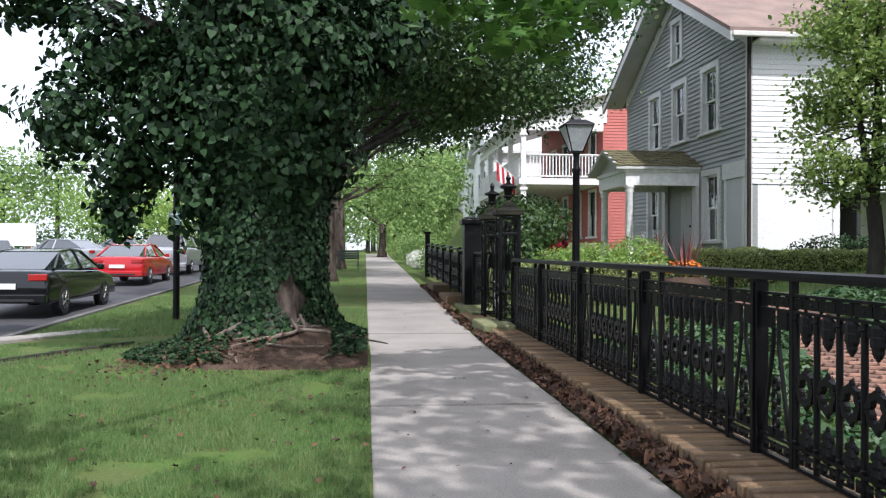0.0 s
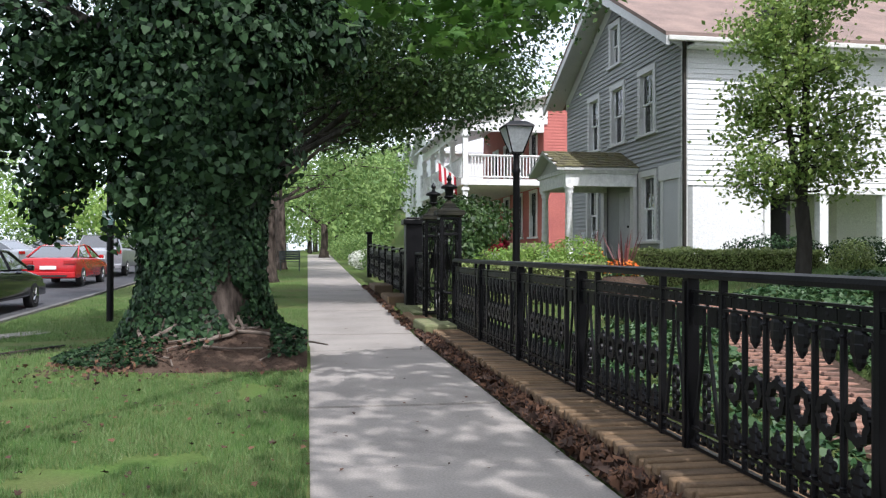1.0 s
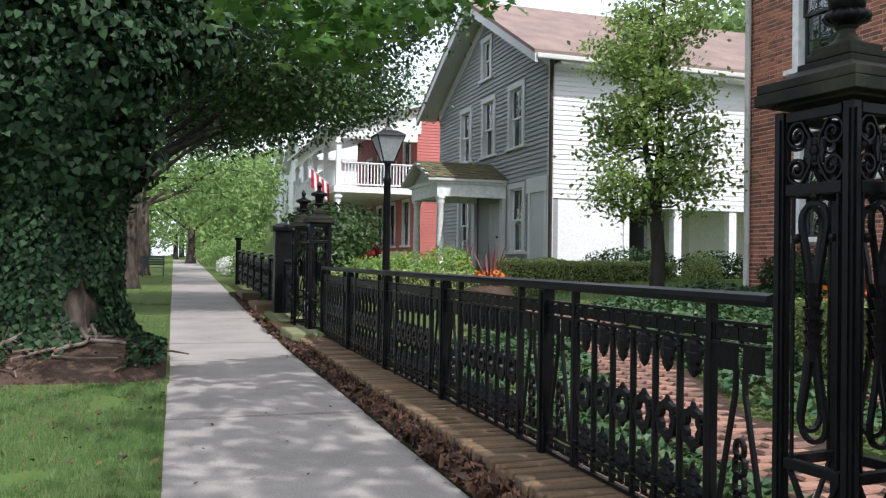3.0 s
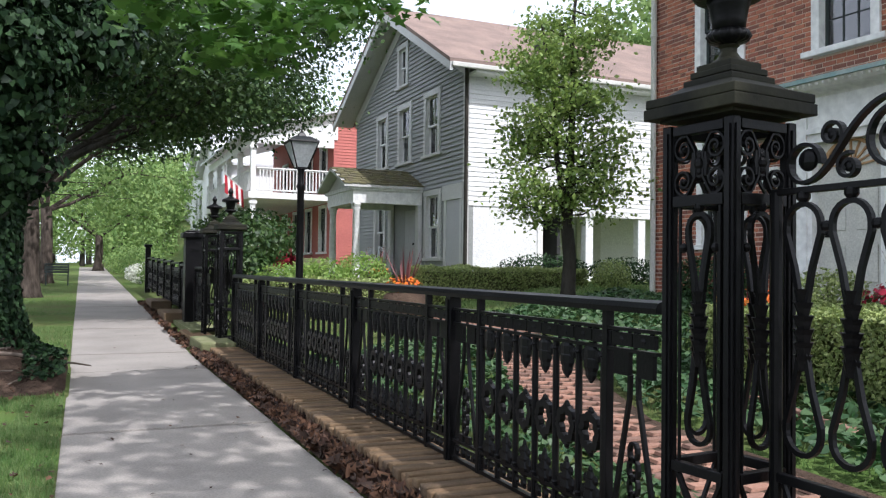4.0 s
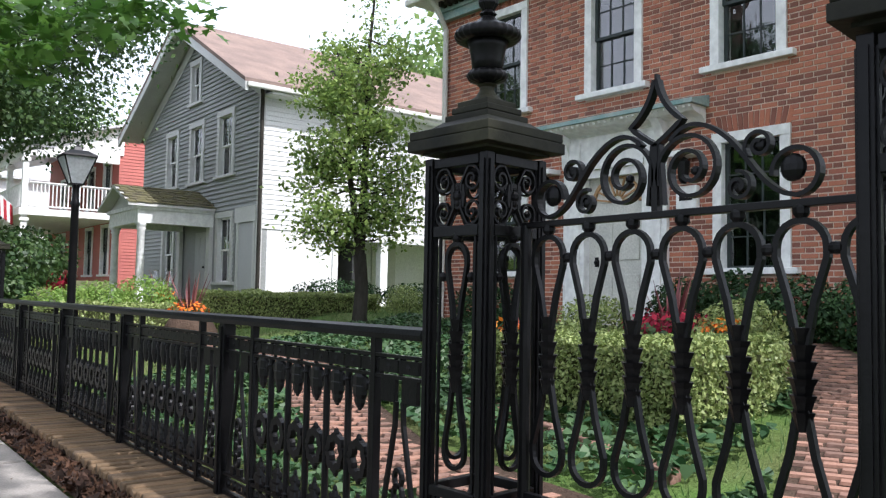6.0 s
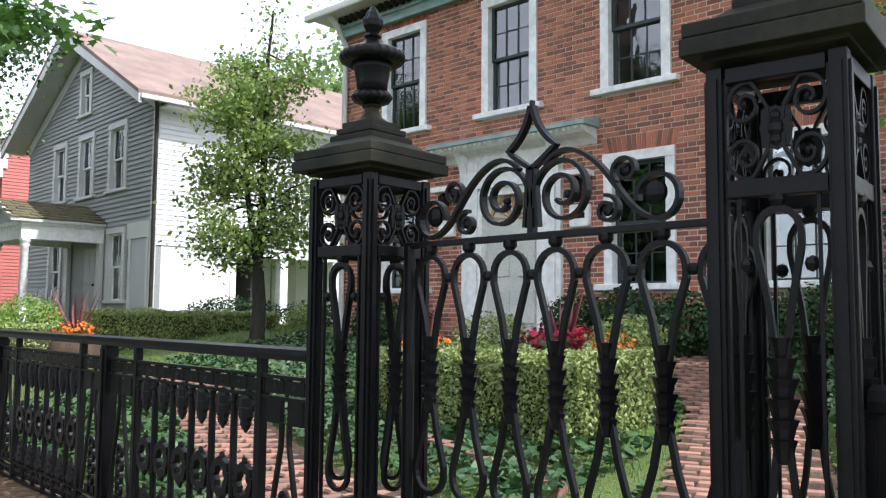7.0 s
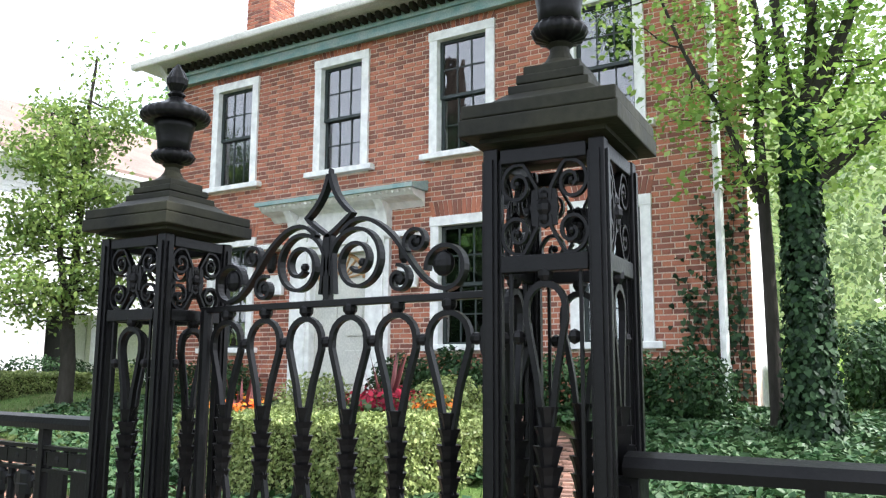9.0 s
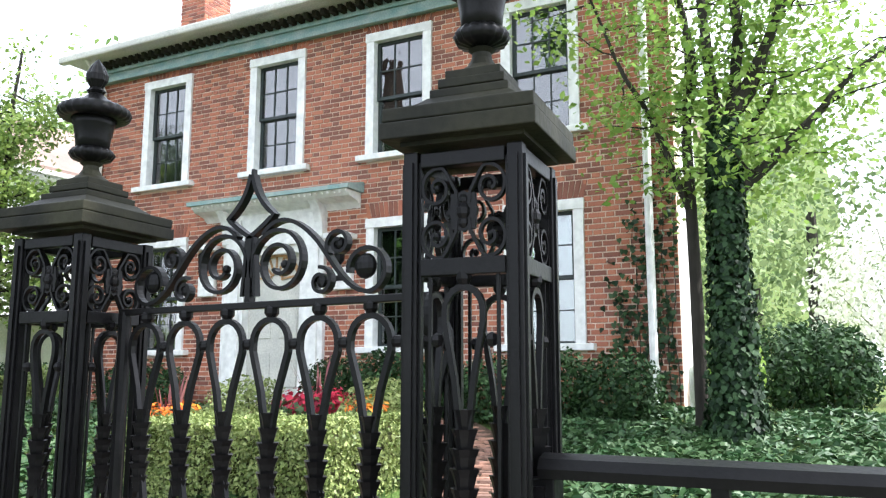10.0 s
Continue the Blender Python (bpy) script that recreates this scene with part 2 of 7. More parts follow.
def lathe(bm, profile, c, n=20, lobes=0, depth=0.0):
    rings = []
    for r, z in profile:
        rings.append([bm.verts.new((c[0] + r * (1 + (depth * abs(math.cos(lobes * math.pi * k / n)) if lobes else 0)) * math.cos(2 * math.pi * k / n),
                                    c[1] + r * (1 + (depth * abs(math.cos(lobes * math.pi * k / n)) if lobes else 0)) * math.sin(2 * math.pi * k / n), c[2] + z)) for k in range(n)])
    for a, b in zip(rings, rings[1:]):
        for k in range(n):
            bm.faces.new((a[k], a[(k + 1) % n], b[(k + 1) % n], b[k]))
    bm.faces.new(rings[0][::-1])
    bm.faces.new(rings[-1])


def tube(bm, pts, radii, n=8):
    """A round sweep along points, with a radius for each."""
    pts = [Vector(p) for p in pts]
    if not hasattr(radii, "__len__"):
        radii = [radii] * len(pts)
    rings = []
    for i, p in enumerate(pts):
        d = (pts[min(i + 1, len(pts) - 1)] - pts[max(i - 1, 0)]).normalized()
        side = d.cross(Vector((0.31, 0.17, 1) if abs(d.z) < 0.9 else (1, 0.2, 0))).normalized()
        up = side.cross(d)
        rings.append([bm.verts.new(p + radii[i] * (math.cos(2 * math.pi * k / n) * side + math.sin(2 * math.pi * k / n) * up)) for k in range(n)])
    for a, b in zip(rings, rings[1:]):
        for k in range(n):
            bm.faces.new((a[k], a[(k + 1) % n], b[(k + 1) % n], b[k]))
    bm.faces.new(rings[0][::-1])
    bm.faces.new(rings[-1])


def ribbon(bm, pts, thick, wide, at):
    """A flat iron bar bent in a plane: pts are (u, v), thick lies in the plane, wide across it; at(u, v, w) gives the place."""
    rings = []
    for i, p in enumerate(pts):
        q, o = pts[min(i + 1, len(pts) - 1)], pts[max(i - 1, 0)]
        du, dv = q[0] - o[0], q[1] - o[1]
        l = math.hypot(du, dv) or 1
        nu, nv = -dv / l * thick / 2, du / l * thick / 2
        rings.append([bm.verts.new(at(p[0] + s * nu, p[1] + s * nv, w * wide / 2)) for s, w in ((-1, -1), (1, -1), (1, 1), (-1, 1))])
    for a, b in zip(rings, rings[1:]):
        for k in range(4):
            bm.faces.new((a[k], a[(k + 1) % 4], b[(k + 1) % 4], b[k]))
    bm.faces.new(rings[0][::-1])
    bm.faces.new(rings[-1])


def spiral(cu, cv, r0, r1, a0, a1, n=28):
    return [(cu + (r0 + (r1 - r0) * k / n) * math.cos(radians(a0 + (a1 - a0) * k / n)), cv + (r0 + (r1 - r0) * k / n) * math.sin(radians(a0 + (a1 - a0) * k / n))) for k in range(n + 1)]


def curve3(p0, p1, p2, p3, n=10):
    out = []
    for k in range(n + 1):
        t = k / n
        s = 1 - t
        out.append(tuple(s ** 3 * a + 3 * s * s * t * b + 3 * s * t * t * c + t ** 3 * d for a, b, c, d in zip(p0, p1, p2, p3)))
    return out


def ball(bm, c, r, sx=1, sy=1, sz=1, n=8):
    bmesh.ops.create_uvsphere(bm, u_segments=n, v_segments=max(4, n // 2 + 1), radius=r, matrix=Matrix.Translation(c) @ Matrix.Diagonal((sx, sy, sz, 1)))


def part(name, bm, material, parent=None, label="", smooth=False):
    bmesh.ops.recalc_face_normals(bm, faces=bm.faces[:])
    me = bpy.data.meshes.new(name)
    bm.to_mesh(me)
    bm.free()
    return link_mesh(name, me, material, parent, label, smooth)


def link_mesh(name, me, material, parent=None, label="", smooth=False):
    me.materials.append(material)
    if smooth:
        me.polygons.foreach_set("use_smooth", [True] * len(me.polygons))
    ob = new(name, me)
    if parent:
        ob.parent = parent
    return tagged(ob, label)


def thing(name, label, category, group="", kind="", place=(0, 0, 0)):
    ob = new(name)
    ob.location = place
    return tagged(ob, label, category, group, kind)


def bx(name, x0, x1, y0, y1, z0, z1, material, parent=None, label="", bev=0.0):
    bm = bmesh.new()
    box(bm, x0, x1, y0, y1, z0, z1, bev)
    return part(name, bm, material, parent, label)


rng = np.random.default_rng(7)

# outlines of one leaf in its own plane: (across, along), stalk at the origin
KITE = [(0, 0), (0.32, 0.45), (0, 1), (-0.32, 0.45)]
IVY_SHAPE = [(0, 0), (0.45, 0.05), (0.42, 0.45), (0, 1), (-0.42, 0.45), (-0.45, 0.05)]
MAPLE_SHAPE = [(0, 0), (0.5, 0.1), (0.28, 0.35), (0.6, 0.62), (0.2, 0.62), (0, 1.05), (-0.2, 0.62), (-0.6, 0.62), (-0.28, 0.35), (-0.5, 0.1)]


def leaves(name, centres, size, material, parent=None, shape=KITE, normals=None, spread=0.6, droop=0.3, vary=0.35, fold=0.12, label=""):
    """Many single leaves in one mesh. normals: the way each leaf's face looks, on the whole."""
    c = np.asarray(centres, float)
    n = len(c)
    nr = rng.normal(size=(n, 3)) * spread
    nr += np.asarray(normals, float) if normals is not None else np.array((0, 0, 0.7))
    nr /= np.linalg.norm(nr, axis=1)[:, None] + 1e-9
    al = rng.normal(size=(n, 3)) + np.array((0, 0, -droop * 3))
    al -= (al * nr).sum(1)[:, None] * nr
    al /= np.linalg.norm(al, axis=1)[:, None] + 1e-9
    ac = np.cross(nr, al)
    s = size * (1 + vary * rng.uniform(-1, 1, n))[:, None]
    k = len(shape)
    v = np.empty((n, k, 3))
    for i, (a, l) in enumerate(shape):
        v[:, i] = c + s * (a * ac + (l - 0.4) * al + fold * (abs(a) * 2 - 0.3) * nr)
    me = bpy.data.meshes.new(name)
    me.vertices.add(n * k)
    me.vertices.foreach_set("co", v.ravel())
    me.loops.add(n * k)
    me.loops.foreach_set("vertex_index", np.arange(n * k, dtype=np.int32))
    me.polygons.add(n)
    me.polygons.foreach_set("loop_start", np.arange(0, n * k, k, dtype=np.int32))
    me.update(calc_edges=True)
    me.validate()
    return link_mesh(name, me, material, parent, label)


def in_blobs(blobs, count, shell=0.45):
    """Points in ellipsoids (x, y, z, rx, ry, rz), denser near their skins, with the outward ways."""
    w = np.array([b[3] * b[4] + b[4] * b[5] + b[3] * b[5] for b in blobs])
    pick = rng.choice(len(blobs), count, p=w / w.sum())
    d = rng.normal(size=(count, 3))
    d /= np.linalg.norm(d, axis=1)[:, None]
    r = rng.uniform(shell, 1.05, count) ** 0.8
    b = np.array(blobs)[pick]
    return b[:, :3] + d * r[:, None] * b[:, 3:6], d


def clumped(blobs, clumps, per, spread):
    """Leaf places gathered into small sprays inside the ellipsoids."""
    c, d = in_blobs(blobs, clumps, 0.25)
    k = rng.poisson(per, clumps)
    c, d = np.repeat(c, k, 0), np.repeat(d, k, 0)
    return c + rng.normal(size=c.shape) * np.array(spread), d


# ---- the lie of the land ----
XF = 2.52                      # fence line
Y_END = 160.0


def street_z(y):
    return 0.022 * max(0.0, y - 14.0) if y < 90 else 0.022 * 76.0


def yard_z(x, y):
    return street_z(y) + 0.13 + min(1.0, max(0.0, (x - 2.8) / 6.4)) * 0.95


# ---- ground ----
def sheet(name, xs, ys, height, material, label, category, kind="structure", thick=0.0):
    bm = bmesh.new()
    rows = [[bm.verts.new((x, y, height(x, y))) for x in xs] for y in ys]
    for a, b in zip(rows, rows[1:]):
        for i in range(len(xs) - 1):
            bm.faces.new((a[i], a[i + 1], b[i + 1], b[i]))
    return tagged(part(name, bm, material, None, smooth=True), label, category, kind=kind)


KERB_X = -6.1


def ground_z(x, y):
    s = street_z(y)
    if x > 2.75:
        h = yard_z(x, y)
        if x > 30 or y > 60:
            h += max(0, x - 30) * 0.35 * min(1.0, max(0.0, (y - 20) / 20)) + (max(0, y - 60) * 0.12 if x > 8 else 0)
        return h + 0.02 * noise.noise((x * 0.7, y * 0.7, 3))
    if x > 1.8:
        return s - 0.03
    if x > 0.025:
        return s - 0.12
    if x > KERB_X:
        lift = 0.34 * math.exp(-(((x + 1.35) / 1.15) ** 2 + ((y - 11.6) / 1.2) ** 2))
        return s - 0.02 + lift * 0.9 + 0.015 * noise.noise((x, y, 0)) - 0.05 * min(1, max(0, (-x - 3) / 3))
    return s - 0.3


gx = [-400, -120, -60, -40, -30, -20, -14, -10, -7, KERB_X - 0.02, KERB_X + 0.02] + [KERB_X + 0.05 + i * 0.25 for i in range(24)] + [-0.03, 0.02, 0.03, 0.9, 1.78, 1.85, 2.1, 2.4, 2.74, 2.78, 3.2, 4, 5, 6, 7, 8, 9.2, 10, 13, 18, 30, 45, 70, 120, 400]
gy = [-60, -20, -8] + [-4 + i * 0.4 for i in range(64)] + [22 + 3 * i for i in range(14)] + [70, 85, 100, 130, 180, 300, 600]
sheet("ground", gx, gy, ground_z, LAWN_SOIL, "rough grassy earth of the verge and sloping front yards", "ground")

# carriageway with a real kerb step
sheet("road", [-15.5, -12, -9, KERB_X - 0.12], [-60, -10, 5, 14, 17, 20, 25, 40, 60, 90, 160, 400], lambda x, y: street_z(y) - 0.13, ASPHALT, "worn grey asphalt street running beside the grass verge", "road")
kerb = thing("kerb", "grey concrete kerb between the street and the grass verge", "kerb", kind="structure")
for y in range(-6, 60, 3):
    bm = bmesh.new()
    za, zb = street_z(y) - 0.02, street_z(y + 3) - 0.02
    prism(bm, [(y + 0.01, za - 0.28), (y + 2.99, zb - 0.28), (y + 2.99, zb), (y + 0.01, za)], KERB_X - 0.14, KERB_X + 0.01)
    part("kerb_stone", bm, KERB, kerb)

# pavement of cast slabs
pavement = thing("pavement", "pale concrete pavement slabs with dark joints and fallen leaves", "pavement", kind="structure")
joint = -5.55
k = 0
while joint < 70:
    y0, y1 = joint, joint + 2.243
    z0, z1 = street_z(y0), street_z(y1)
    bm = bmesh.new()
    dz = 0.006 * math.sin(k * 2.3)
    a = [(0.004 * math.sin(k), y0 + 0.007, z0 + dz), (1.83, y0 + 0.007, z0 + dz), (1.83, y1 - 0.007, z1 + dz), (0.004 * math.sin(k), y1 - 0.007, z1 + dz)]
    top = [bm.verts.new(p) for p in a]
    bot = [bm.verts.new((p[0], p[1], p[2] - 0.11)) for p in a]
    bm.faces.new(top)
    for i in range(4):
        bm.faces.new((top[i], bot[i], bot[(i + 1) % 4], top[(i + 1) % 4]))
    bmesh.ops.bevel(bm, geom=[e for e in bm.edges if e.verts[0] in top and e.verts[1] in top], offset=0.008, segments=2, affect="EDGES")
    part("slab", bm, CONCRETE, pavement)
    joint, k = joint + 2.243, k + 1

# narrow concrete walk that crosses the verge to the kerb
cross_walk = thing("footpath", "narrow concrete walk crossing the grass to the street", "path", kind="structure")
for i in range(5):
    bm = bmesh.new()
    box(bm, -0.36, 0.36, -0.28, 0.28, -0.2, 0.0, 0.01)
    slab = part("slab", bm, CONCRETE, cross_walk)
    slab.matrix_basis = pose(-5.95 + i * 0.43, 14.45 + i * 0.61, 0.0, 0, 0, 54.8)
worn_line = thing("worn_track", "bare earth track with a raised dark edge across the grass", "path", kind="structure")
for i in range(7):
    bm = bmesh.new()
    box(bm, -0.22, 0.22, -0.15, 0.15, -0.1, 0.012, 0.01)
    pc = part("earth_patch", bm, SOIL, worn_line)
    pc.matrix_basis = pose(-5.3 + i * 0.27, 10.75 + i * 0.43, ground_z(-5.3 + i * 0.27, 10.75 + i * 0.43) - 0.005, 0, 0, 58)
    bm = bmesh.new()
    box(bm, -0.25, 0.25, -0.035, 0.035, -0.1, 0.05, 0.015)
    pc = part("edge_board", bm, BARK_DARK, worn_line)
    pc.matrix_basis = pose(-5.48 + i * 0.27, 10.86 + i * 0.43, ground_z(-5.3 + i * 0.27, 10.75 + i * 0.43), 0, 0, 58)

# strip of earth between pavement and wall
sheet("planting_strip", [1.835, 1.9, 2.0, 2.1], [-5 + 0.25 * i for i in range(76)], lambda x, y: 0.01 + 0.02 * noise.noise((x * 6, y * 4, 1)), SOIL, "dark bare earth strip covered in brown fallen leaves", "soil")


# ---- the low wall under the fence, brick on edge ----
low_wall = thing("low_wall", "low brown wall of worn bricks on edge under the iron fence", "wall", kind="structure")
bx("core", 2.08, 2.72, -4.9, 13.85, -0.2, 0.115, MORTAR, low_wall)


# ---- brick house ----
BX, BY0, BY1 = 9.54, 2.1, 11.85
BAYS_UP = [(10.25, 4.515, 6.40), (7.98, 4.515, 6.40), (5.84, 4.515, 6.40), (3.75, 4.515, 6.40)]
BAYS_LOW = [(10.2, 1.84, 3.69), (5.8, 1.84, 3.69), (3.73, 1.84, 3.69)]
WIN_W = 1.05
DOOR = (7.94, 1.12, 3.98, 1.86)           # centre y, foot, top, width of the white surround
brick_house = thing("brick_house", "two-storey red brick house with white window frames and a green cornice", "house")
# the front stands three degrees off the line of the street
brick_house.matrix_basis = pose(BX, 8.0, 0, 0, 0, 3.0) @ pose(-BX, -8.0, 0)
EAVE = 6.62


def wall_with_holes(bm, x0, x1, y0, y1, z0, z1, holes):
    """A wall slab across x, cut by openings (y0, y1, z0, z1) that go right through."""
    ys = sorted({y0, y1, *[h[0] for h in holes], *[h[1] for h in holes]})
    zs = sorted({z0, z1, *[h[2] for h in holes], *[h[3] for h in holes]})
    for a, b in zip(ys, ys[1:]):
        run = None
        for c, d in zip(zs, zs[1:]):
            hole = any(h[0] <= a + 1e-6 and b <= h[1] + 1e-6 and h[2] <= c + 1e-6 and d <= h[3] + 1e-6 for h in holes)
            if not hole:
                run = (run[0], d) if run else (c, d)
            if (hole or d == zs[-1]) and run:
                box(bm, x0, x1, a, b, run[0], run[1])
                run = None


B_HOLES = [(y - WIN_W / 2 + 0.1, y + WIN_W / 2 - 0.1, z0 + 0.08, z1 - 0.11) for y, z0, z1 in BAYS_UP + BAYS_LOW]
B_HOLES.append((DOOR[0] - 0.62, DOOR[0] + 0.62, DOOR[1], 3.62))
bm = bmesh.new()
wall_with_holes(bm, BX, BX + 0.32, BY0, BY1, 0.5, EAVE, B_HOLES)
part("front_wall", bm, MORTAR, brick_house)
# south-facing side wall: sun glare on brick is put into white
bx("side_wall", 10.9, 18.5, BY0 + 1.4, BY0 + 1.7, 0.5, EAVE + 0.3, WHITE_WALL, brick_house)
bx("north_wall", BX + 0.32, 18.5, BY1 - 0.3, BY1, 0.5, EAVE + 0.3, WHITE_WALL, brick_house)
bx("rear_wall", 18.2, 18.5, BY0 + 1.7, BY1 - 0.3, 0.5, EAVE + 0.3, WHITE_WALL, brick_house)
# brick end wall too; its white colour stands in for full sunlight
bx("south_wall", BX + 0.32, 10.9, BY0 + 0.02, BY0 + 0.3, 0.5, EAVE + 0.3, WHITE_WALL, brick_house, "brick end wall coloured white to hold the full sun")
bx("south_return", 10.6, 10.9, BY0 + 0.3, BY0 + 1.4, 0.5, EAVE + 0.3, CREAM, brick_house)
bx("upper_floor", BX + 0.33, 18.1, BY0 + 1.75, BY1 - 0.31, 4.15, 4.3, ROOM_SHADE, brick_house)
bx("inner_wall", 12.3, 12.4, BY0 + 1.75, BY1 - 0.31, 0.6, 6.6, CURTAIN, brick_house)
bm = bmesh.new()
prism(bm, [(9.04, 6.92), (9.04, 7.0), (14.0, 8.2), (19.2, 7.0), (19.2, 6.92)], BY0 + 1.3, BY1 + 0.45, "y")
prism(bm, [(9.04, 6.92), (9.04, 7.0), (11.1, 7.5), (11.1, 6.92)], BY0 - 0.12, BY0 + 1.3, "y")
part("roof", bm, SHINGLE, brick_house)
bx("gutter", 8.96, 9.10, BY0 - 0.16, BY1 + 0.5, 6.83, 6.96, CREAM, brick_house, "pale weathered metal gutter", 0.03)
cornice = thing("cornice", "", "")
cornice.parent = brick_house
bx("soffit", 9.101, BX + 0.1, BY0 - 0.12, BY1 + 0.42, 6.87, 6.915, CREAM, cornice)
bx("frieze_board", BX - 0.09, BX + 0.02, BY0 - 0.02, BY1 + 0.05, EAVE - 0.08, 6.85, TEAL, cornice, "peeling green frieze board")
bx("lower_moulding", BX - 0.14, BX - 0.085, BY0 - 0.04, BY1 + 0.07, EAVE - 0.1, EAVE - 0.03, TEAL, cornice)
bm = bmesh.new()
box(bm, BX - 0.24, BX - 0.092, 0, 0.075, 6.775, 6.866)
dentil_mesh = bpy.data.meshes.new("dentil")
bm.to_mesh(dentil_mesh)
bm.free()
dentil_mesh.materials.append(BARK_DARK)
for i in range(64):
    ob = new("dentil", dentil_mesh)
    ob.parent = cornice
    ob.location = (0, BY0 + 0.02 + 0.152 * i, 0)
bx("band_moulding", BX - 0.13, BX - 0.085, BY0 - 0.04, BY1 + 0.07, 6.69, 6.74, TEAL, cornice)
chimney = bx("chimney", 11.1, 11.8, 11.1, 11.7, 7.3, 9.9, MORTAR, brick_house, "brick chimney stack")
bx("chimney_cap", 11.05, 11.85, 11.05, 11.75, 9.9, 10.05, CREAM, chimney)


def sash_window(house, x, yc, z0, z1, w, cols, rows, frame_mat, sash_mat, sill=0.12, arch=False, blind=0.0, name="window", casing=0.13):
    """A window in a wall that faces the street: casing, sill, sashes with bars, panes."""
    win = thing(name, "", "")
    win.parent = house
    a, b = yc - w / 2, yc + w / 2
    bm = bmesh.new()
    box(bm, x - 0.045, x + 0.2, a, a + casing, z0 + 0.075, z1 - casing)
    box(bm, x - 0.045, x + 0.2, b - casing, b, z0 + 0.075, z1 - casing)
    box(bm, x - 0.055, x + 0.2, a - 0.01, b + 0.01, z1 - casing, z1)
    part("window_frame", bm, frame_mat, win)
    bx("window_sill", x - sill, x + 0.22, a - 0.12, b + 0.12, z0, z0 + 0.085, frame_mat, win, bev=0.01)
    ia, ib, iz0, iz1 = a + casing, b - casing, z0 + 0.075, z1 - casing
    mid = (iz0 + iz1) / 2
    for nm, c, d, off in (("upper_sash", mid - 0.02, iz1, 0.05), ("lower_sash", iz0, mid + 0.02, 0.09)):
        bm = bmesh.new()
        box(bm, x + off, x + off + 0.04, ia, ia + 0.05, c, d)
        box(bm, x + off, x + off + 0.04, ib - 0.05, ib, c, d)
        box(bm, x + off, x + off + 0.04, ia + 0.05, ib - 0.05, c, c + 0.045)
        box(bm, x + off, x + off + 0.04, ia + 0.05, ib - 0.05, d - 0.045, d)
        for i in range(1, cols):
            yy = ia + 0.05 + (ib - ia - 0.1) * i / cols
            box(bm, x + off + 0.004, x + off + 0.036, yy - 0.008, yy + 0.008, c + 0.045, d - 0.045)
        for j in range(1, rows):
            zz = c + 0.045 + (d - c - 0.09) * j / rows
            box(bm, x + off + 0.006, x + off + 0.034, ia + 0.05, ib - 0.05, zz - 0.008, zz + 0.008)
        sash = part(nm, bm, sash_mat, win)
        bm = bmesh.new()
        box(bm, x + off + 0.018, x + off + 0.023, ia + 0.045, ib - 0.045, c + 0.04, d - 0.04)
        pane = part("pane", bm, GLASS, sash)
        pane.visible_shadow = False
    if blind:
        bm = bmesh.new()
        z = iz1
        while z > iz1 - (iz1 - iz0) * blind:
            box(bm, x + 0.17, x + 0.19, ia, ib, z - 0.028, z - 0.004)
            z -= 0.034
        part("blind", bm, BLIND, win, "pale slatted blind")
    bm = bmesh.new()
    for i in range(7):
        box(bm, x + 0.26 + 0.02 * (i % 2), x + 0.28 + 0.02 * (i % 2), ib - 0.04 - i * 0.035, ib - i * 0.035, iz0, iz1)
    part("curtain", bm, CURTAIN, win)
    # added sheet behind the panes, so that the glass reads mid grey
    bx("shade", x + 0.205, x + 0.208, ia - 0.02, ib + 0.02, iz0, iz1, PANE_BACK, win)
    return win


for i, (y, z0, z1) in enumerate(BAYS_UP):
    sash_window(brick_house, BX, y, z0, z1, WIN_W, 3, 2, WHITE, SASH, blind=(0, 0, 0.55, 0.3)[i])
for i, (y, z0, z1) in enumerate(BAYS_LOW):
    sash_window(brick_house, BX, y, z0, z1, WIN_W, 3, 2, WHITE, SASH, blind=(0, 0.25, 0)[i])

# doorway: surround, hood on consoles, panelled door, fanlight
entrance = thing("doorway", "tall white door surround with a green-topped hood", "")
entrance.parent = brick_house
dy, dz0, dz1, dw = DOOR
bm = bmesh.new()
wall_with_holes(bm, BX - 0.07, BX + 0.1, dy - dw / 2, dy + dw / 2, dz0, dz1, [(dy - 0.52, dy + 0.52, dz0, 3.3)])
part("surround", bm, WHITE, entrance)
for s in (-1, 1):
    bx("pilaster", BX - 0.11, BX - 0.071, dy + s * 0.72 - 0.13, dy + s * 0.72 + 0.13, dz0, dz1 - 0.12, WHITE, entrance)
bx("transom_moulding", BX - 0.12, BX - 0.071, dy - 0.58, dy + 0.58, 3.42, 3.5, WHITE, entrance)
bm = bmesh.new()
prism(bm, [(BX, 4.24), (BX - 0.42, 4.14), (BX - 0.42, 4.08), (BX, 4.08)], dy - 1.55, dy + 1.4, "y")
part("hood_top", bm, TEAL, entrance, "green sheet-metal hood top")
bm = bmesh.new()
prism(bm, [(BX, 4.078), (BX - 0.38, 4.078), (BX - 0.30, 4.0), (BX - 0.1, 3.95), (BX, 3.86)], dy - 1.5, dy + 1.35, "y")
part("hood_moulding", bm, WHITE, entrance)
bm = bmesh.new()
for i in range(29):
    ball(bm, (BX - 0.36, dy - 1.48 + i * 0.1, 4.05), 0.026, n=6)
tagged(part("beading", bm, WHITE, entrance), kind="stuff")
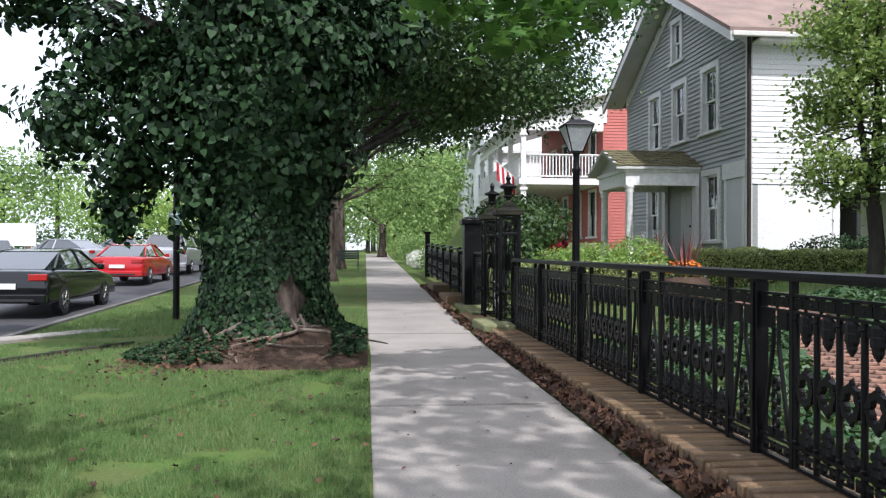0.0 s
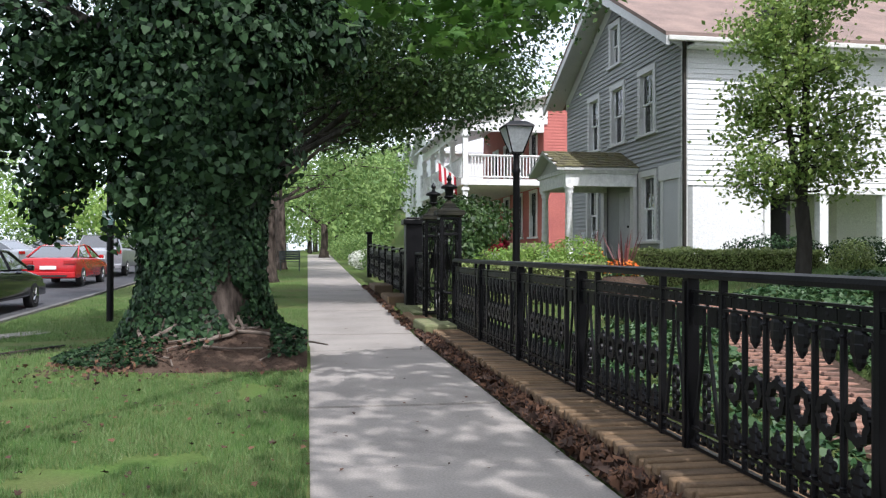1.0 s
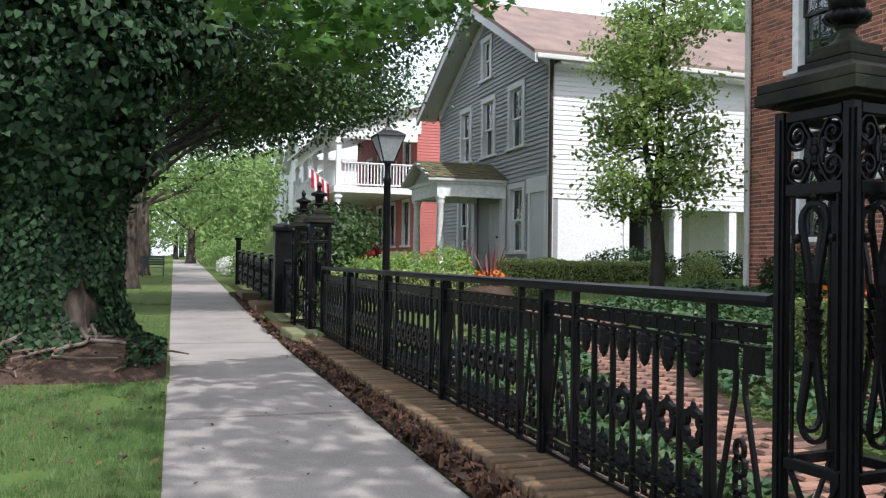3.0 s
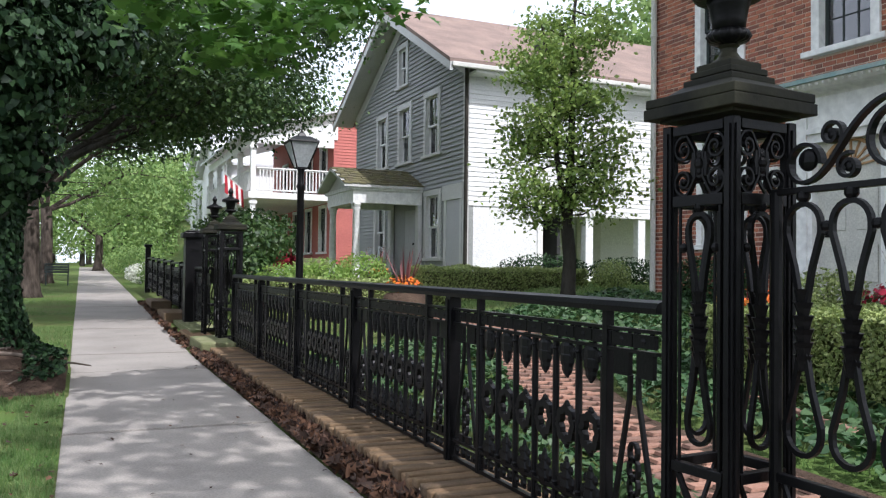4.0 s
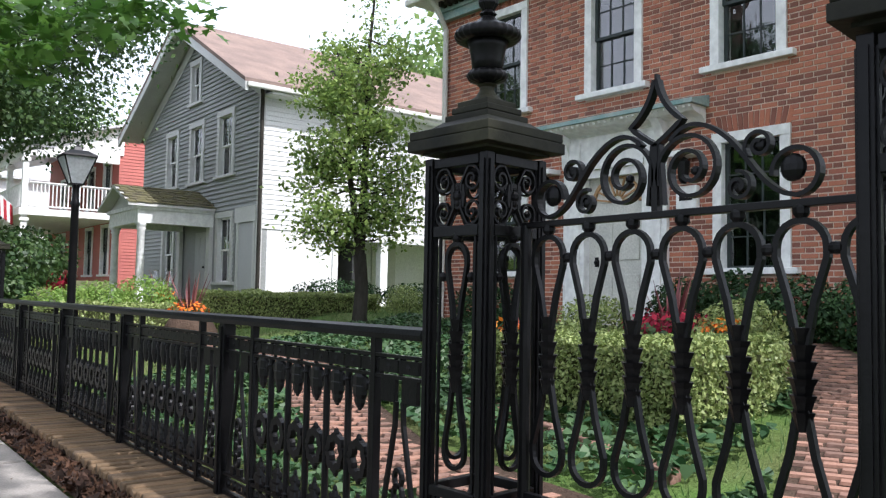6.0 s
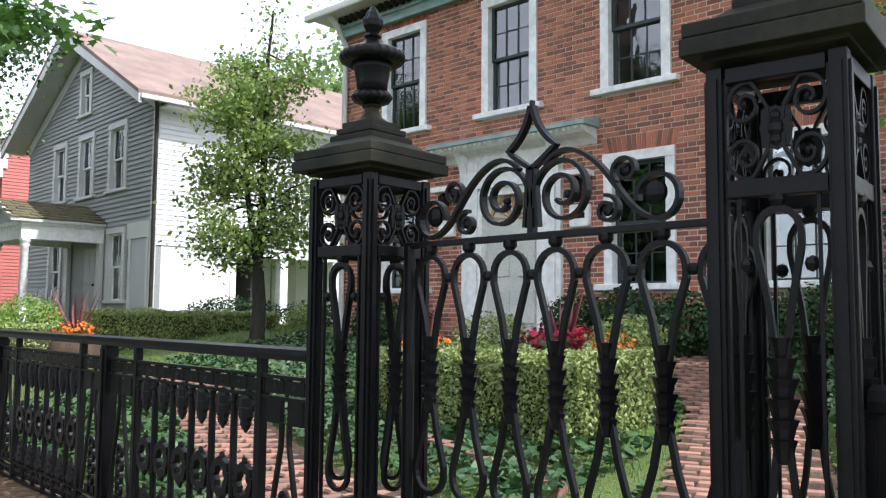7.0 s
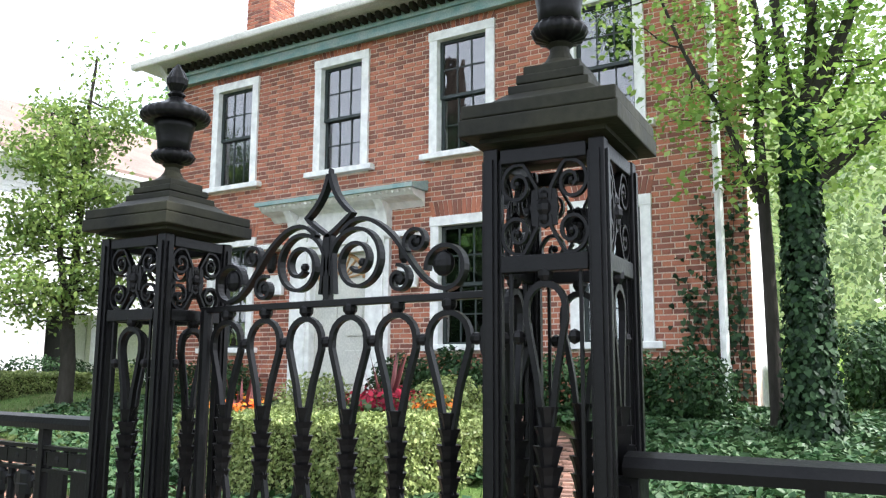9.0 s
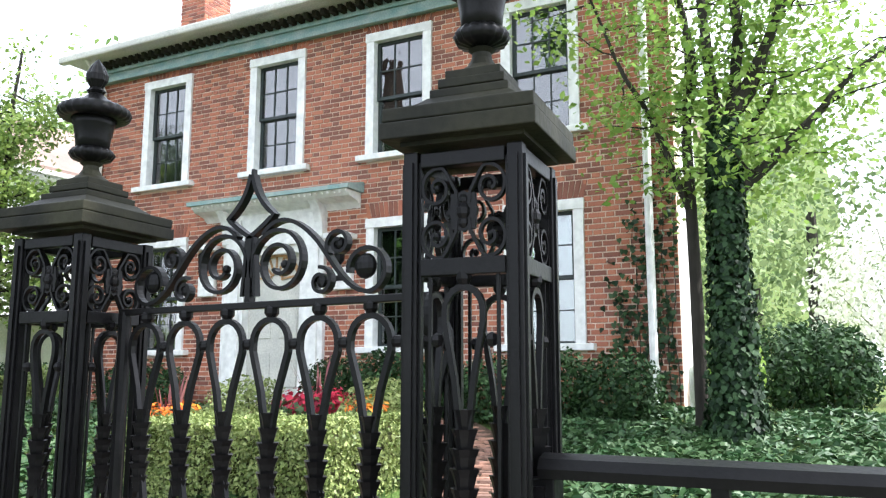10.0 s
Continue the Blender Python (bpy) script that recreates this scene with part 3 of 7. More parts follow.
for s in (-1, 1):
    bm = bmesh.new()
    prism(bm, [(BX - 0.075, 3.45), (BX - 0.075, 3.99), (BX - 0.3, 3.99), (BX - 0.24, 3.93), (BX - 0.17, 3.83), (BX - 0.13, 3.7), (BX - 0.115, 3.5)], dy + s * 0.86 - 0.07, dy + s * 0.86 + 0.07, "y")
    part("console", bm, WHITE, entrance)
    lamp = thing("wall_lantern", "", "")
    lamp.parent = entrance
    bx("canopy", BX - 0.28, BX, dy + s * 1.25 - 0.2, dy + s * 1.25 + 0.2, 3.42, 3.5, WHITE, lamp, bev=0.01)
    bm = bmesh.new()
    lathe(bm, [(0.02, 3.42), (0.09, 3.36), (0.07, 3.12), (0.03, 3.06)], (BX - 0.15, dy + s * 1.25, 0), 8)
    part("lantern_body", bm, IRON, lamp)
    bx("bracket", BX - 0.1, BX, dy + s * 1.25 - 0.16, dy + s * 1.25 + 0.16, 2.72, 3.04, WHITE, lamp, bev=0.02)
    if s < 0:
        bx("plaque_bar", BX - 0.104, BX - 0.099, dy + s * 1.25 - 0.1, dy + s * 1.25 + 0.1, 2.84, 2.92, IRON, lamp)
bm = bmesh.new()
box(bm, BX + 0.06, BX + 0.1, dy - 0.52, dy + 0.52, dz0, 3.3)
for s in (-1, 1):
    for a, b in ((0.25, 0.75), (0.95, 1.5)):
        box(bm, BX + 0.045, BX + 0.065, dy + s * 0.24 - 0.16, dy + s * 0.24 + 0.16, dz0 + a, dz0 + b, 0.012)
door = part("door", bm, CREAM, entrance)
bm = bmesh.new()
ball(bm, (BX + 0.02, dy + 0.36, dz0 + 0.92), 0.035)
box(bm, BX + 0.03, BX + 0.06, dy + 0.33, dy + 0.39, dz0 + 0.86, dz0 + 1.0)
part("door_knob", bm, IRON, door)
bm = bmesh.new()
for i in range(9):
    a = radians(10 + i * 20)
    ribbon(bm, [(0.1 * math.cos(a), 0.1 * math.sin(a)), (0.4 * math.cos(a), 0.36 * math.sin(a))], 0.025, 0.03, lambda u, v, w: (BX + 0.05 + w, dy - u, 2.92 + v))
ribbon(bm, spiral(0, 0, 0.42, 0.42, 0, 180, 20), 0.05, 0.05, lambda u, v, w: (BX + 0.05 + w, dy - u, 2.92 + v * 0.9))
part("fanlight", bm, WOOD, entrance, "amber wooden fanlight")
bx("doorstep", BX - 0.75, BX - 0.12, dy - 1.1, dy + 1.1, 0.85, 1.12, STONE_MOSS, brick_house, "worn stone doorstep", 0.02)
bx("doorstep", BX - 1.15, BX - 0.751, dy - 1.1, dy + 1.1, 0.75, 0.95, STONE_MOSS, brick_house, "worn stone doorstep", 0.02)
# rainwater pipes
for yy, hi in ((2.4, 6.82), (BY1 - 0.12, 6.82)):
    bm = bmesh.new()
    tube(bm, [(BX - 0.08, yy, 1.1), (BX - 0.08, yy, hi - 0.45), (BX - 0.3, yy, hi - 0.12), (BX - 0.55, yy, hi + 0.1)], 0.05, 10)
    for z in (1.6, 3.6, 5.6):
        tube(bm, [(BX - 0.08, yy, z), (BX - 0.08, yy, z + 0.05)], 0.062, 10)
    part("downpipe", bm, WHITE if yy < 5 else CREAM, brick_house, "pale painted rain pipe")

# ---- grey gabled house ----
GX, GY0, GY1 = 9.11, 19.05, 28.35
GZ0, GEAVE = 1.0, 6.78
GMID = (GY0 + GY1) / 2
GAPEX = 9.15
grey_house = thing("clapboard_house", "grey clapboard gabled house with white side walls and a columned porch", "house")
G_WIN = [(21.28, 4.62, 6.5), (23.42, 4.62, 6.5), (25.46, 4.65, 6.5), (21.18, 1.7, 3.68), (25.6, 1.7, 3.68), (23.65, 7.02, 8.4)]
G_W = [1.18, 1.18, 1.12, 1.15, 1.15, 0.92]
holes = [(y - w / 2 + 0.1, y + w / 2 - 0.1, a + 0.08, b - 0.1) for (y, a, b), w in zip(G_WIN, G_W)]
bm = bmesh.new()
wall_with_holes(bm, GX, GX + 0.2, GY0, GY1, GZ0 - 0.4, GEAVE, holes[:5])
wall_with_holes(bm, GX, GX + 0.2, GY0 + 2.5, GY1 - 2.5, GEAVE, 8.2, holes[5:])
prism(bm, [(GY0, GEAVE), (GY0 + 2.5, GEAVE), (GY0 + 2.5, 8.0)], GX, GX + 0.2)
prism(bm, [(GY1, GEAVE), (GY1 - 2.5, 8.0), (GY1 - 2.5, GEAVE)], GX, GX + 0.2)
part("gable_wall", bm, GREY_WALL, grey_house)
# clapboards, one by one, broken by the windows
n_board = 0
z = GZ0 + 0.1
while z < GAPEX - 0.2:
    lo = GY0 + max(0, (z + 0.1 - GEAVE) * (GMID - GY0) / (GAPEX - GEAVE)) + 0.1
    hi = GY1 - max(0, (z + 0.1 - GEAVE) * (GMID - GY0) / (GAPEX - GEAVE)) - 0.1
    cuts = [(y - w / 2, y + w / 2) for (y, a, b), w in zip(G_WIN, G_W) if a - 0.1 < z < b]
    if z < 3.55:
        cuts += [(GY0, 20.5), (21.95, 24.4)]
    spans, s = [], lo
    for a, b in sorted(cuts):
        if a > s:
            spans.append((s, a))
        s = max(s, b)
    if hi > s:
        spans.append((s, hi))
    for a, b in spans:
        if b - a < 0.05:
            continue
        bm = bmesh.new()
        prism(bm, [(GX - 0.002, z), (GX - 0.042, z), (GX - 0.008, z + 0.128), (GX - 0.002, z + 0.128)], a, b, "y")
        part("clapboard", bm, GREY_WALL, grey_house)
    z += 0.125
for (y, a, b), w in zip(G_WIN, G_W):
    sash_window(grey_house, GX - 0.02, y, a, b, w, 2, 1, GREY_TRIM, WHITE, sill=0.08, casing=0.16)
bx("corner_board", GX - 0.04, GX + 0.05, GY0 - 0.03, GY0 + 0.16, GZ0, GEAVE, GREY_TRIM, grey_house)
bx("blank_panel", GX - 0.035, GX - 0.001, 19.3, 20.25, GZ0 + 0.1, 3.3, GREY_PANEL, grey_house, "smooth pale grey boarded panel")
for a, b in ((19.22, 19.33), (20.22, 20.36)):
    bx("panel_pilaster", GX - 0.06, GX - 0.001, a, b, GZ0 + 0.1, 3.32, GREY_TRIM, grey_house)
bx("panel_head", GX - 0.07, GX - 0.001, 19.16, 20.45, 3.32, 3.72, GREY_TRIM, grey_house)
bx("inner_wall", 12.0, 12.1, GY0 + 0.3, GY1 - 0.3, 1.0, 8.0, ROOM_SHADE, grey_house)
# roof with its overhang and barge boards
slope = (GAPEX - GEAVE) / (GMID - GY0)
for s, nm in ((-1, "roof"), (1, "roof")):
    e = GMID + s * (GMID - GY0 + 0.55)
    ze = GEAVE - 0.55 * slope + 0.12
    bm = bmesh.new()
    prism(bm, [(e, ze), (e, ze + 0.1), (GMID, GAPEX + 0.32), (GMID, GAPEX + 0.2)], GX - 0.75, 22.0)
    part(nm, bm, SHINGLE, grey_house, "faded brown shingle roof")
    bm = bmesh.new()
    prism(bm, [(e, ze - 0.22), (e, ze - 0.004), (GMID, GAPEX + 0.19), (GMID, GAPEX - 0.06)], GX - 0.74, GX - 0.66)
    part("barge_board", bm, GREY_TRIM, grey_house)
    bm = bmesh.new()
    prism(bm, [(e, ze - 0.03), (e, ze - 0.004), (GMID, GAPEX + 0.19), (GMID, GAPEX + 0.17)], GX - 0.655, GX)
    part("rake_soffit", bm, GREY_TRIM, grey_house)
    bm = bmesh.new()
    prism(bm, [(GMID + s * (GMID - GY0 - 0.02), GEAVE - 0.32), (GMID + s * (GMID - GY0 - 0.02), GEAVE + 0.05), (GMID, GAPEX + 0.04), (GMID, GAPEX - 0.3)], GX - 0.05, GX - 0.03)
    part("rake_board", bm, GREY_TRIM, grey_house)
bx("gutter", GX - 0.7, 22.0, GY0 - 0.62, GY0 - 0.5, 6.5, 6.62, CREAM, grey_house, "pale metal gutter", 0.02)
bx("eave_soffit", GX + 0.0, 22.0, GY0 - 0.5, GY0 + 0.05, 6.44, 6.5, WHITE, grey_house)
bm = bmesh.new()
tube(bm, [(GX - 0.3, GY0 - 0.55, 6.55), (GX - 0.16, GY0 - 0.3, 6.42), (GX - 0.06, GY0 - 0.08, 6.2), (GX - 0.05, GY0 - 0.07, 1.1)], 0.05, 8)
part("downpipe", bm, BARK_DARK, grey_house, "dark rain pipe at the corner")
# white side wall with boards, recess with posts below
bm = bmesh.new()
box(bm, GX + 0.2, 22.0, GY0, GY0 + 0.2, 3.05, 6.5)
part("side_wall", bm, WHITE_WALL, grey_house, "bright white painted side wall")
bx("lower_side_wall", GX + 0.2, 11.3, GY0, GY0 + 0.2, 0.6, 3.05, WHITE_WALL, grey_house)
bx("recess_return", 11.1, 11.3, GY0 + 0.2, GY0 + 2.0, 0.6, 3.05, WHITE_WALL, grey_house)
bx("recess_wall", 11.3, 22.0, GY0 + 1.8, GY0 + 2.0, 0.6, 3.05, WHITE_WALL, grey_house)
bx("recess_ceiling", 11.3, 22.0, GY0 + 0.2, GY0 + 1.8, 3.05, 3.12, WHITE_WALL, grey_house)
bx("recess_floor", 11.3, 22.0, GY0 - 0.02, GY0 + 1.8, 0.6, 1.12, STONE_MOSS, grey_house)
bx("recess_trim", 11.2, 11.36, GY0 - 0.03, GY0 - 0.001, 1.12, 3.05, WHITE, grey_house)
bx("recess_beam", 11.2, 22.0, GY0 - 0.03, GY0 - 0.001, 2.95, 3.1, WHITE, grey_house)
z = 3.12
while z < 6.4:
    bm = bmesh.new()
    prism(bm, [(GY0 - 0.002, z), (GY0 - 0.026, z), (GY0 - 0.008, z + 0.128), (GY0 - 0.002, z + 0.128)], GX + 0.06, 22.0)
    part("clapboard", bm, WHITE_WALL, grey_house)
    z += 0.125
z = 1.15
while z < 2.2:
    bm = bmesh.new()
    prism(bm, [(GY0 + 1.798, z), (GY0 + 1.775, z), (GY0 + 1.79, z + 0.128), (GY0 + 1.798, z + 0.128)], 11.31, 22.0)
    part("clapboard", bm, WHITE_WALL, grey_house)
    z += 0.125
for x in (12.85, 14.6, 16.4):
    bx("porch_post", x - 0.12, x + 0.12, GY0 + 0.0, GY0 + 0.24, 1.12, 3.05, WHITE, grey_house, bev=0.01)
bx("side_door", 13.55, 14.4, GY0 + 1.72, GY0 + 1.79, 1.12, 3.0, CREAM, grey_house, "cream painted side door", 0.01)
bx("side_window", 11.6, 12.5, GY0 + 1.73, GY0 + 1.78, 2.2, 2.95, GREY_PANEL, grey_house)
bm = bmesh.new()
box(bm, GX + 0.25, 22, GY1 - 0.2, GY1, 0.6, 6.5)
part("far_wall", bm, WHITE_WALL, grey_house)

# porch
porch = thing("porch", "small columned entrance porch with a mossy shingle roof", "")
porch.parent = grey_house
PX0, PY0, PY1 = 7.0, 21.95, 24.55
bm = bmesh.new()
box(bm, PX0, GX - 0.04, PY0, PY0 + 0.26, 3.3, 3.66)
box(bm, PX0, GX - 0.04, PY1 - 0.26, PY1, 3.3, 3.66)
box(bm, PX0, PX0 + 0.26, PY0 + 0.26, PY1 - 0.26, 3.3, 3.66)
box(bm, PX0 - 0.06, GX - 0.04, PY0 - 0.06, PY1 + 0.06, 3.66, 3.76)
box(bm, PX0 + 0.26, GX - 0.05, PY0 + 0.26, PY1 - 0.26, 3.58, 3.64)
part("entablature", bm, WHITE, porch)
pm = (PY0 + PY1) / 2
bm = bmesh.new()
prism(bm, [(PY0 - 0.02, 3.762), (PY1 + 0.02, 3.762), (pm, 4.3)], PX0 + 0.02, GX - 0.04)
part("pediment", bm, GREY_TRIM, porch)
for s in (-1, 1):
    for r in range(7):
        for c in range(11):
            bm = bmesh.new()
            t0, t1 = r / 7, (r + 1.25) / 7
            ya, yb = pm + s * (1.46 - 1.46 * t0), pm + s * (1.46 - 1.46 * min(1, t1))
            za, zb = 3.80 + 0.6 * t0, 3.80 + 0.6 * min(1, t1)
            xa = PX0 - 0.3 + c * 0.216 + 0.004 + (0.1 if r % 2 else 0)
            lift = 0.006 * ((r * 7 + c * 3) % 5)
            prism(bm, [(ya, za + 0.035 + lift), (yb, zb + 0.012), (yb, zb), (ya, za + 0.01 + lift)], xa, min(xa + 0.208, GX - 0.03))
            part("shingle", bm, SHINGLE_MOSS, porch)
    bm = bmesh.new()
    prism(bm, [(pm + s * 1.44, 3.73), (pm + s * 1.44, 3.80), (pm, 4.395), (pm, 4.3)], PX0 - 0.3, GX - 0.05)
    part("roof_deck", bm, GREY_TRIM, porch)
for y in (PY0 + 0.14, PY1 - 0.14):
    bm = bmesh.new()
    lathe(bm, [(0.15, 1.2), (0.15, 1.27), (0.115, 1.3), (0.11, 1.6), (0.095, 3.1), (0.13, 3.16), (0.1, 3.2), (0.15, 3.24), (0.15, 3.3)], (PX0 + 0.14, y, 0), 16)
    part("column", bm, WHITE, porch, smooth=True)
    bx("pilaster", GX - 0.14, GX - 0.03, y - 0.12, y + 0.12, 1.2, 3.3, GREY_TRIM, porch)
bx("porch_floor", PX0 - 0.1, GX - 0.03, PY0 - 0.1, PY1 + 0.1, 0.9, 1.2, STONE_MOSS, porch)
bm = bmesh.new()
box(bm, GX - 0.05, GX - 0.03, 22.35, 23.25, 1.2, 3.2)
for s in (0, 1):
    for a, b in ((0.2, 0.85), (1.05, 1.85)):
        box(bm, GX - 0.065, GX - 0.049, 22.45 + s * 0.4, 22.75 + s * 0.4, 1.2 + a, 1.2 + b, 0.006)
gdoor = part("front_door", bm, GREY_PANEL, porch, "pale grey panelled front door")
bm = bmesh.new()
ball(bm, (GX - 0.1, 22.45, 2.2), 0.035)
part("door_knob", bm, IRON, gdoor)


# ---- red house with the two-storey gallery ----
red_house = thing("gallery_house", "red clapboard house with a white two-storey gallery", "house")
RX, RY0, RY1 = 9.6, 33.0, 44.8
RG = 1.75
bm = bmesh.new()
wall_with_holes(bm, RX, RX + 0.25, RY0, RY1, RG - 0.6, 8.0, [(y, y + 1.0, a, b) for y in (34.0, 36.4, 38.8, 41.2) for a, b in ((RG + 0.4, RG + 2.3), (4.9, 6.6))])
box(bm, RX + 0.25, 20, RY0, RY0 + 0.25, RG - 0.6, 8.0)
box(bm, RX + 0.25, 20, RY1 - 0.25, RY1, RG - 0.6, 8.0)
part("wall", bm, RED_WALL, red_house)
bx("inner_wall", RX + 1.5, RX + 1.6, RY0 + 0.3, RY1 - 0.3, RG, 7.0, ROOM_SHADE, red_house)
z = RG
while z < 7.9:
    bm = bmesh.new()
    prism(bm, [(RY0 - 0.002, z), (RY0 - 0.028, z), (RY0 - 0.008, z + 0.128), (RY0 - 0.002, z + 0.128)], RX, 20)
    part("clapboard", bm, RED_WALL, red_house)
    z += 0.126
for y in (34.5, 36.9, 39.3, 41.7):
    for a, b in ((RG + 0.3, RG + 2.4), (4.8, 6.7)):
        sash_window(red_house, RX, y, a, b, 1.2, 2, 1, WHITE, SASH)
gallery = thing("gallery", "white two-storey gallery with turned rail and posts", "")
gallery.parent = red_house
GXF = 6.2
bx("deck", GXF - 0.1, RX - 0.01, 32.8, 45.0, 4.2, 4.45, WHITE, gallery)
bx("beam", GXF, GXF + 0.2, 32.9, 44.9, 6.4, 6.75, WHITE, gallery)
bx("beam", GXF + 0.2, RX - 0.01, 32.9, 33.1, 6.4, 6.75, WHITE, gallery)
bx("lower_floor", GXF - 0.1, RX - 0.01, 32.8, 45.0, RG - 0.8, RG + 0.1, STONE_MOSS, gallery)
for y in (33.0, 35.95, 38.9, 41.85, 44.8):
    for a, b in ((RG + 0.1, 4.2), (4.45, 6.4)):
        bm = bmesh.new()
        box(bm, GXF, GXF + 0.2, y - 0.1, y + 0.1, a, b)
        box(bm, GXF - 0.05, GXF + 0.25, y - 0.15, y + 0.15, b - 0.22, b - 0.1)
        part("post", bm, WHITE, gallery)


def railing(parent, p, q, z0, z1, step=0.13):
    """Top and bottom rails with square balusters between two plan points."""
    n = max(2, int(math.dist(p, q) / step))
    bm = bmesh.new()
    for z, h in ((z0 + 0.08, 0.05), (z1 - 0.04, 0.07)):
        tube(bm, [(*p, z), (*q, z)], h * 0.7, 4)
    part("rail", bm, WHITE, parent)
    for i in range(1, n):
        t = i / n
        x, y = p[0] + (q[0] - p[0]) * t, p[1] + (q[1] - p[1]) * t
        bx("baluster", x - 0.02, x + 0.02, y - 0.02, y + 0.02, z0 + 0.08, z1 - 0.05, WHITE, parent)


railing(gallery, (GXF + 0.1, 33.1), (GXF + 0.1, 44.7), 4.47, 5.45)
railing(gallery, (GXF + 0.25, 33.0), (RX - 0.05, 33.0), 4.47, 5.45)
bm = bmesh.new()
prism(bm, [(GXF + 0.05, 6.75), (RX + 0.15, 6.75), (RX + 0.15, 7.95)], 32.92, 33.05, "y")
part("gable_infill", bm, WHITE, gallery)
bm = bmesh.new()
prism(bm, [(GXF - 0.4, 6.76), (GXF - 0.4, 6.85), (RX + 0.2, 8.0), (RX + 0.2, 8.01), (14.5, 9.2), (20, 8.1), (20, 8.0), (RX + 0.2, 7.9)], 32.6, 45.2, "y")
part("roof", bm, ROOF_WHITE, red_house, "pale sloping gallery roof")

# pale houses farther along
for (x, y, w, d, h, nm) in ((7.6, 49.0, 7, 9, 6.0, "gabled_house"), (8.5, 62.0, 8, 10, 6.5, "gabled_house"), (10, 82, 9, 12, 7, "gabled_house")):
    hs = thing(nm, "pale gabled house farther along the street", "house", place=(0, 0, 0))
    zb = street_z(y) + 0.8
    bm = bmesh.new()
    wall_with_holes(bm, x, x + 0.2, y, y + d, zb - 1, zb + h, [(y + 1 + i * 2.3, y + 2 + i * 2.3, zb + a, zb + a + 1.7) for i in range(3) for a in (0.6, 3.4)])
    box(bm, x + 0.2, x + w, y, y + 0.2, zb - 1, zb + h)
    prism(bm, [(y, zb + h), (y + d, zb + h), (y + d / 2, zb + h + 2.6)], x, x + 0.2)
    part("wall", bm, WHITE_WALL, hs)
    for s in (-1, 1):
        bm = bmesh.new()
        c = y + d / 2
        prism(bm, [(c + s * (d / 2 + 0.4), zb + h - 0.2), (c + s * (d / 2 + 0.4), zb + h - 0.05), (c, zb + h + 2.85), (c, zb + h + 2.7)], x - 0.5, x + w)
        part("roof", bm, ROOF_WHITE, hs)
    for i in range(3):
        for a in (0.6, 3.4):
            sash_window(hs, x, y + 1.5 + i * 2.3, zb + a - 0.08, zb + a + 1.8, 1.2, 2, 1, WHITE, SASH)
    bx("inner_wall", x + 1, x + 1.1, y + 0.3, y + d - 0.3, zb, zb + h, ROOM_SHADE, hs)


# ---- iron gate, pillars and fence ----
P2, P3 = (2.489, 2.561), (2.451, 0.756)
P1A, P1B = (XF, 14.85), (XF, 16.75)
BAR_Z = 1.785


def knot(bm, y, z0, z1, at):
    """The leafy collar where the bars of a loop are bound together."""
    n = 6
    for i in range(n):
        t = i / (n - 1)
        r = 0.016 + 0.014 * math.sin(math.pi * (0.2 + 0.65 * t))
        lathe(bm, [(r * 0.7, -0.03), (r * 1.0, 0.006), (r * 1.28, 0.026), (r * 0.6, 0.02)], at(y, z0 + (z1 - z0) * t, 0), 8, 4, 0.25)


def loop_bar(bm, y, at, zt=1.735, zc=1.28, wide=0.066, thick=0.017):
    """One upright of the gate: a keyhole loop above, a leafy knot, and the same loop upturned below."""
    neck = 0.012
    top = [(y - neck, zc + 0.08), (y - wide * 0.5, zc + 0.22), (y - wide, zt - wide - 0.03)] + [(y - wide * math.cos(a), zt - wide + wide * math.sin(a)) for a in [math.pi * k / 10 for k in range(11)]] + [(y + wide, zt - wide - 0.03), (y + wide * 0.5, zc + 0.22), (y + neck, zc + 0.08)]
    ribbon(bm, top, thick, 0.02, at)
    ribbon(bm, [(p[0], 2 * zc - p[1]) for p in top], thick, 0.02, at)


def collar(y, at, parent, zt=1.735, zc=1.28):
    bm = bmesh.new()
    knot(bm, y, zc - 0.12, zc + 0.12, at)
    part("leaf_collar", bm, IRON, parent)
    bm = bmesh.new()
    ball(bm, at(y, zt + 0.028, 0), 0.026, n=8)
    part("ball", bm, IRON, parent)


def corner_post(bm, x, y, z0, z1, s=0.028):
    box(bm, x - s, x + s, y - s, y + s, z0, z1, 0.004)
    for q in (-1, 1):
        box(bm, x - s * 0.45, x + s * 0.45, y + q * (s + 0.004) - 0.004, y + q * (s + 0.004) + 0.004, z0 + 0.05, z1 - 0.03)
        box(bm, x + q * (s + 0.004) - 0.004, x + q * (s + 0.004) + 0.004, y - s * 0.45, y + s * 0.45, z0 + 0.05, z1 - 0.03)


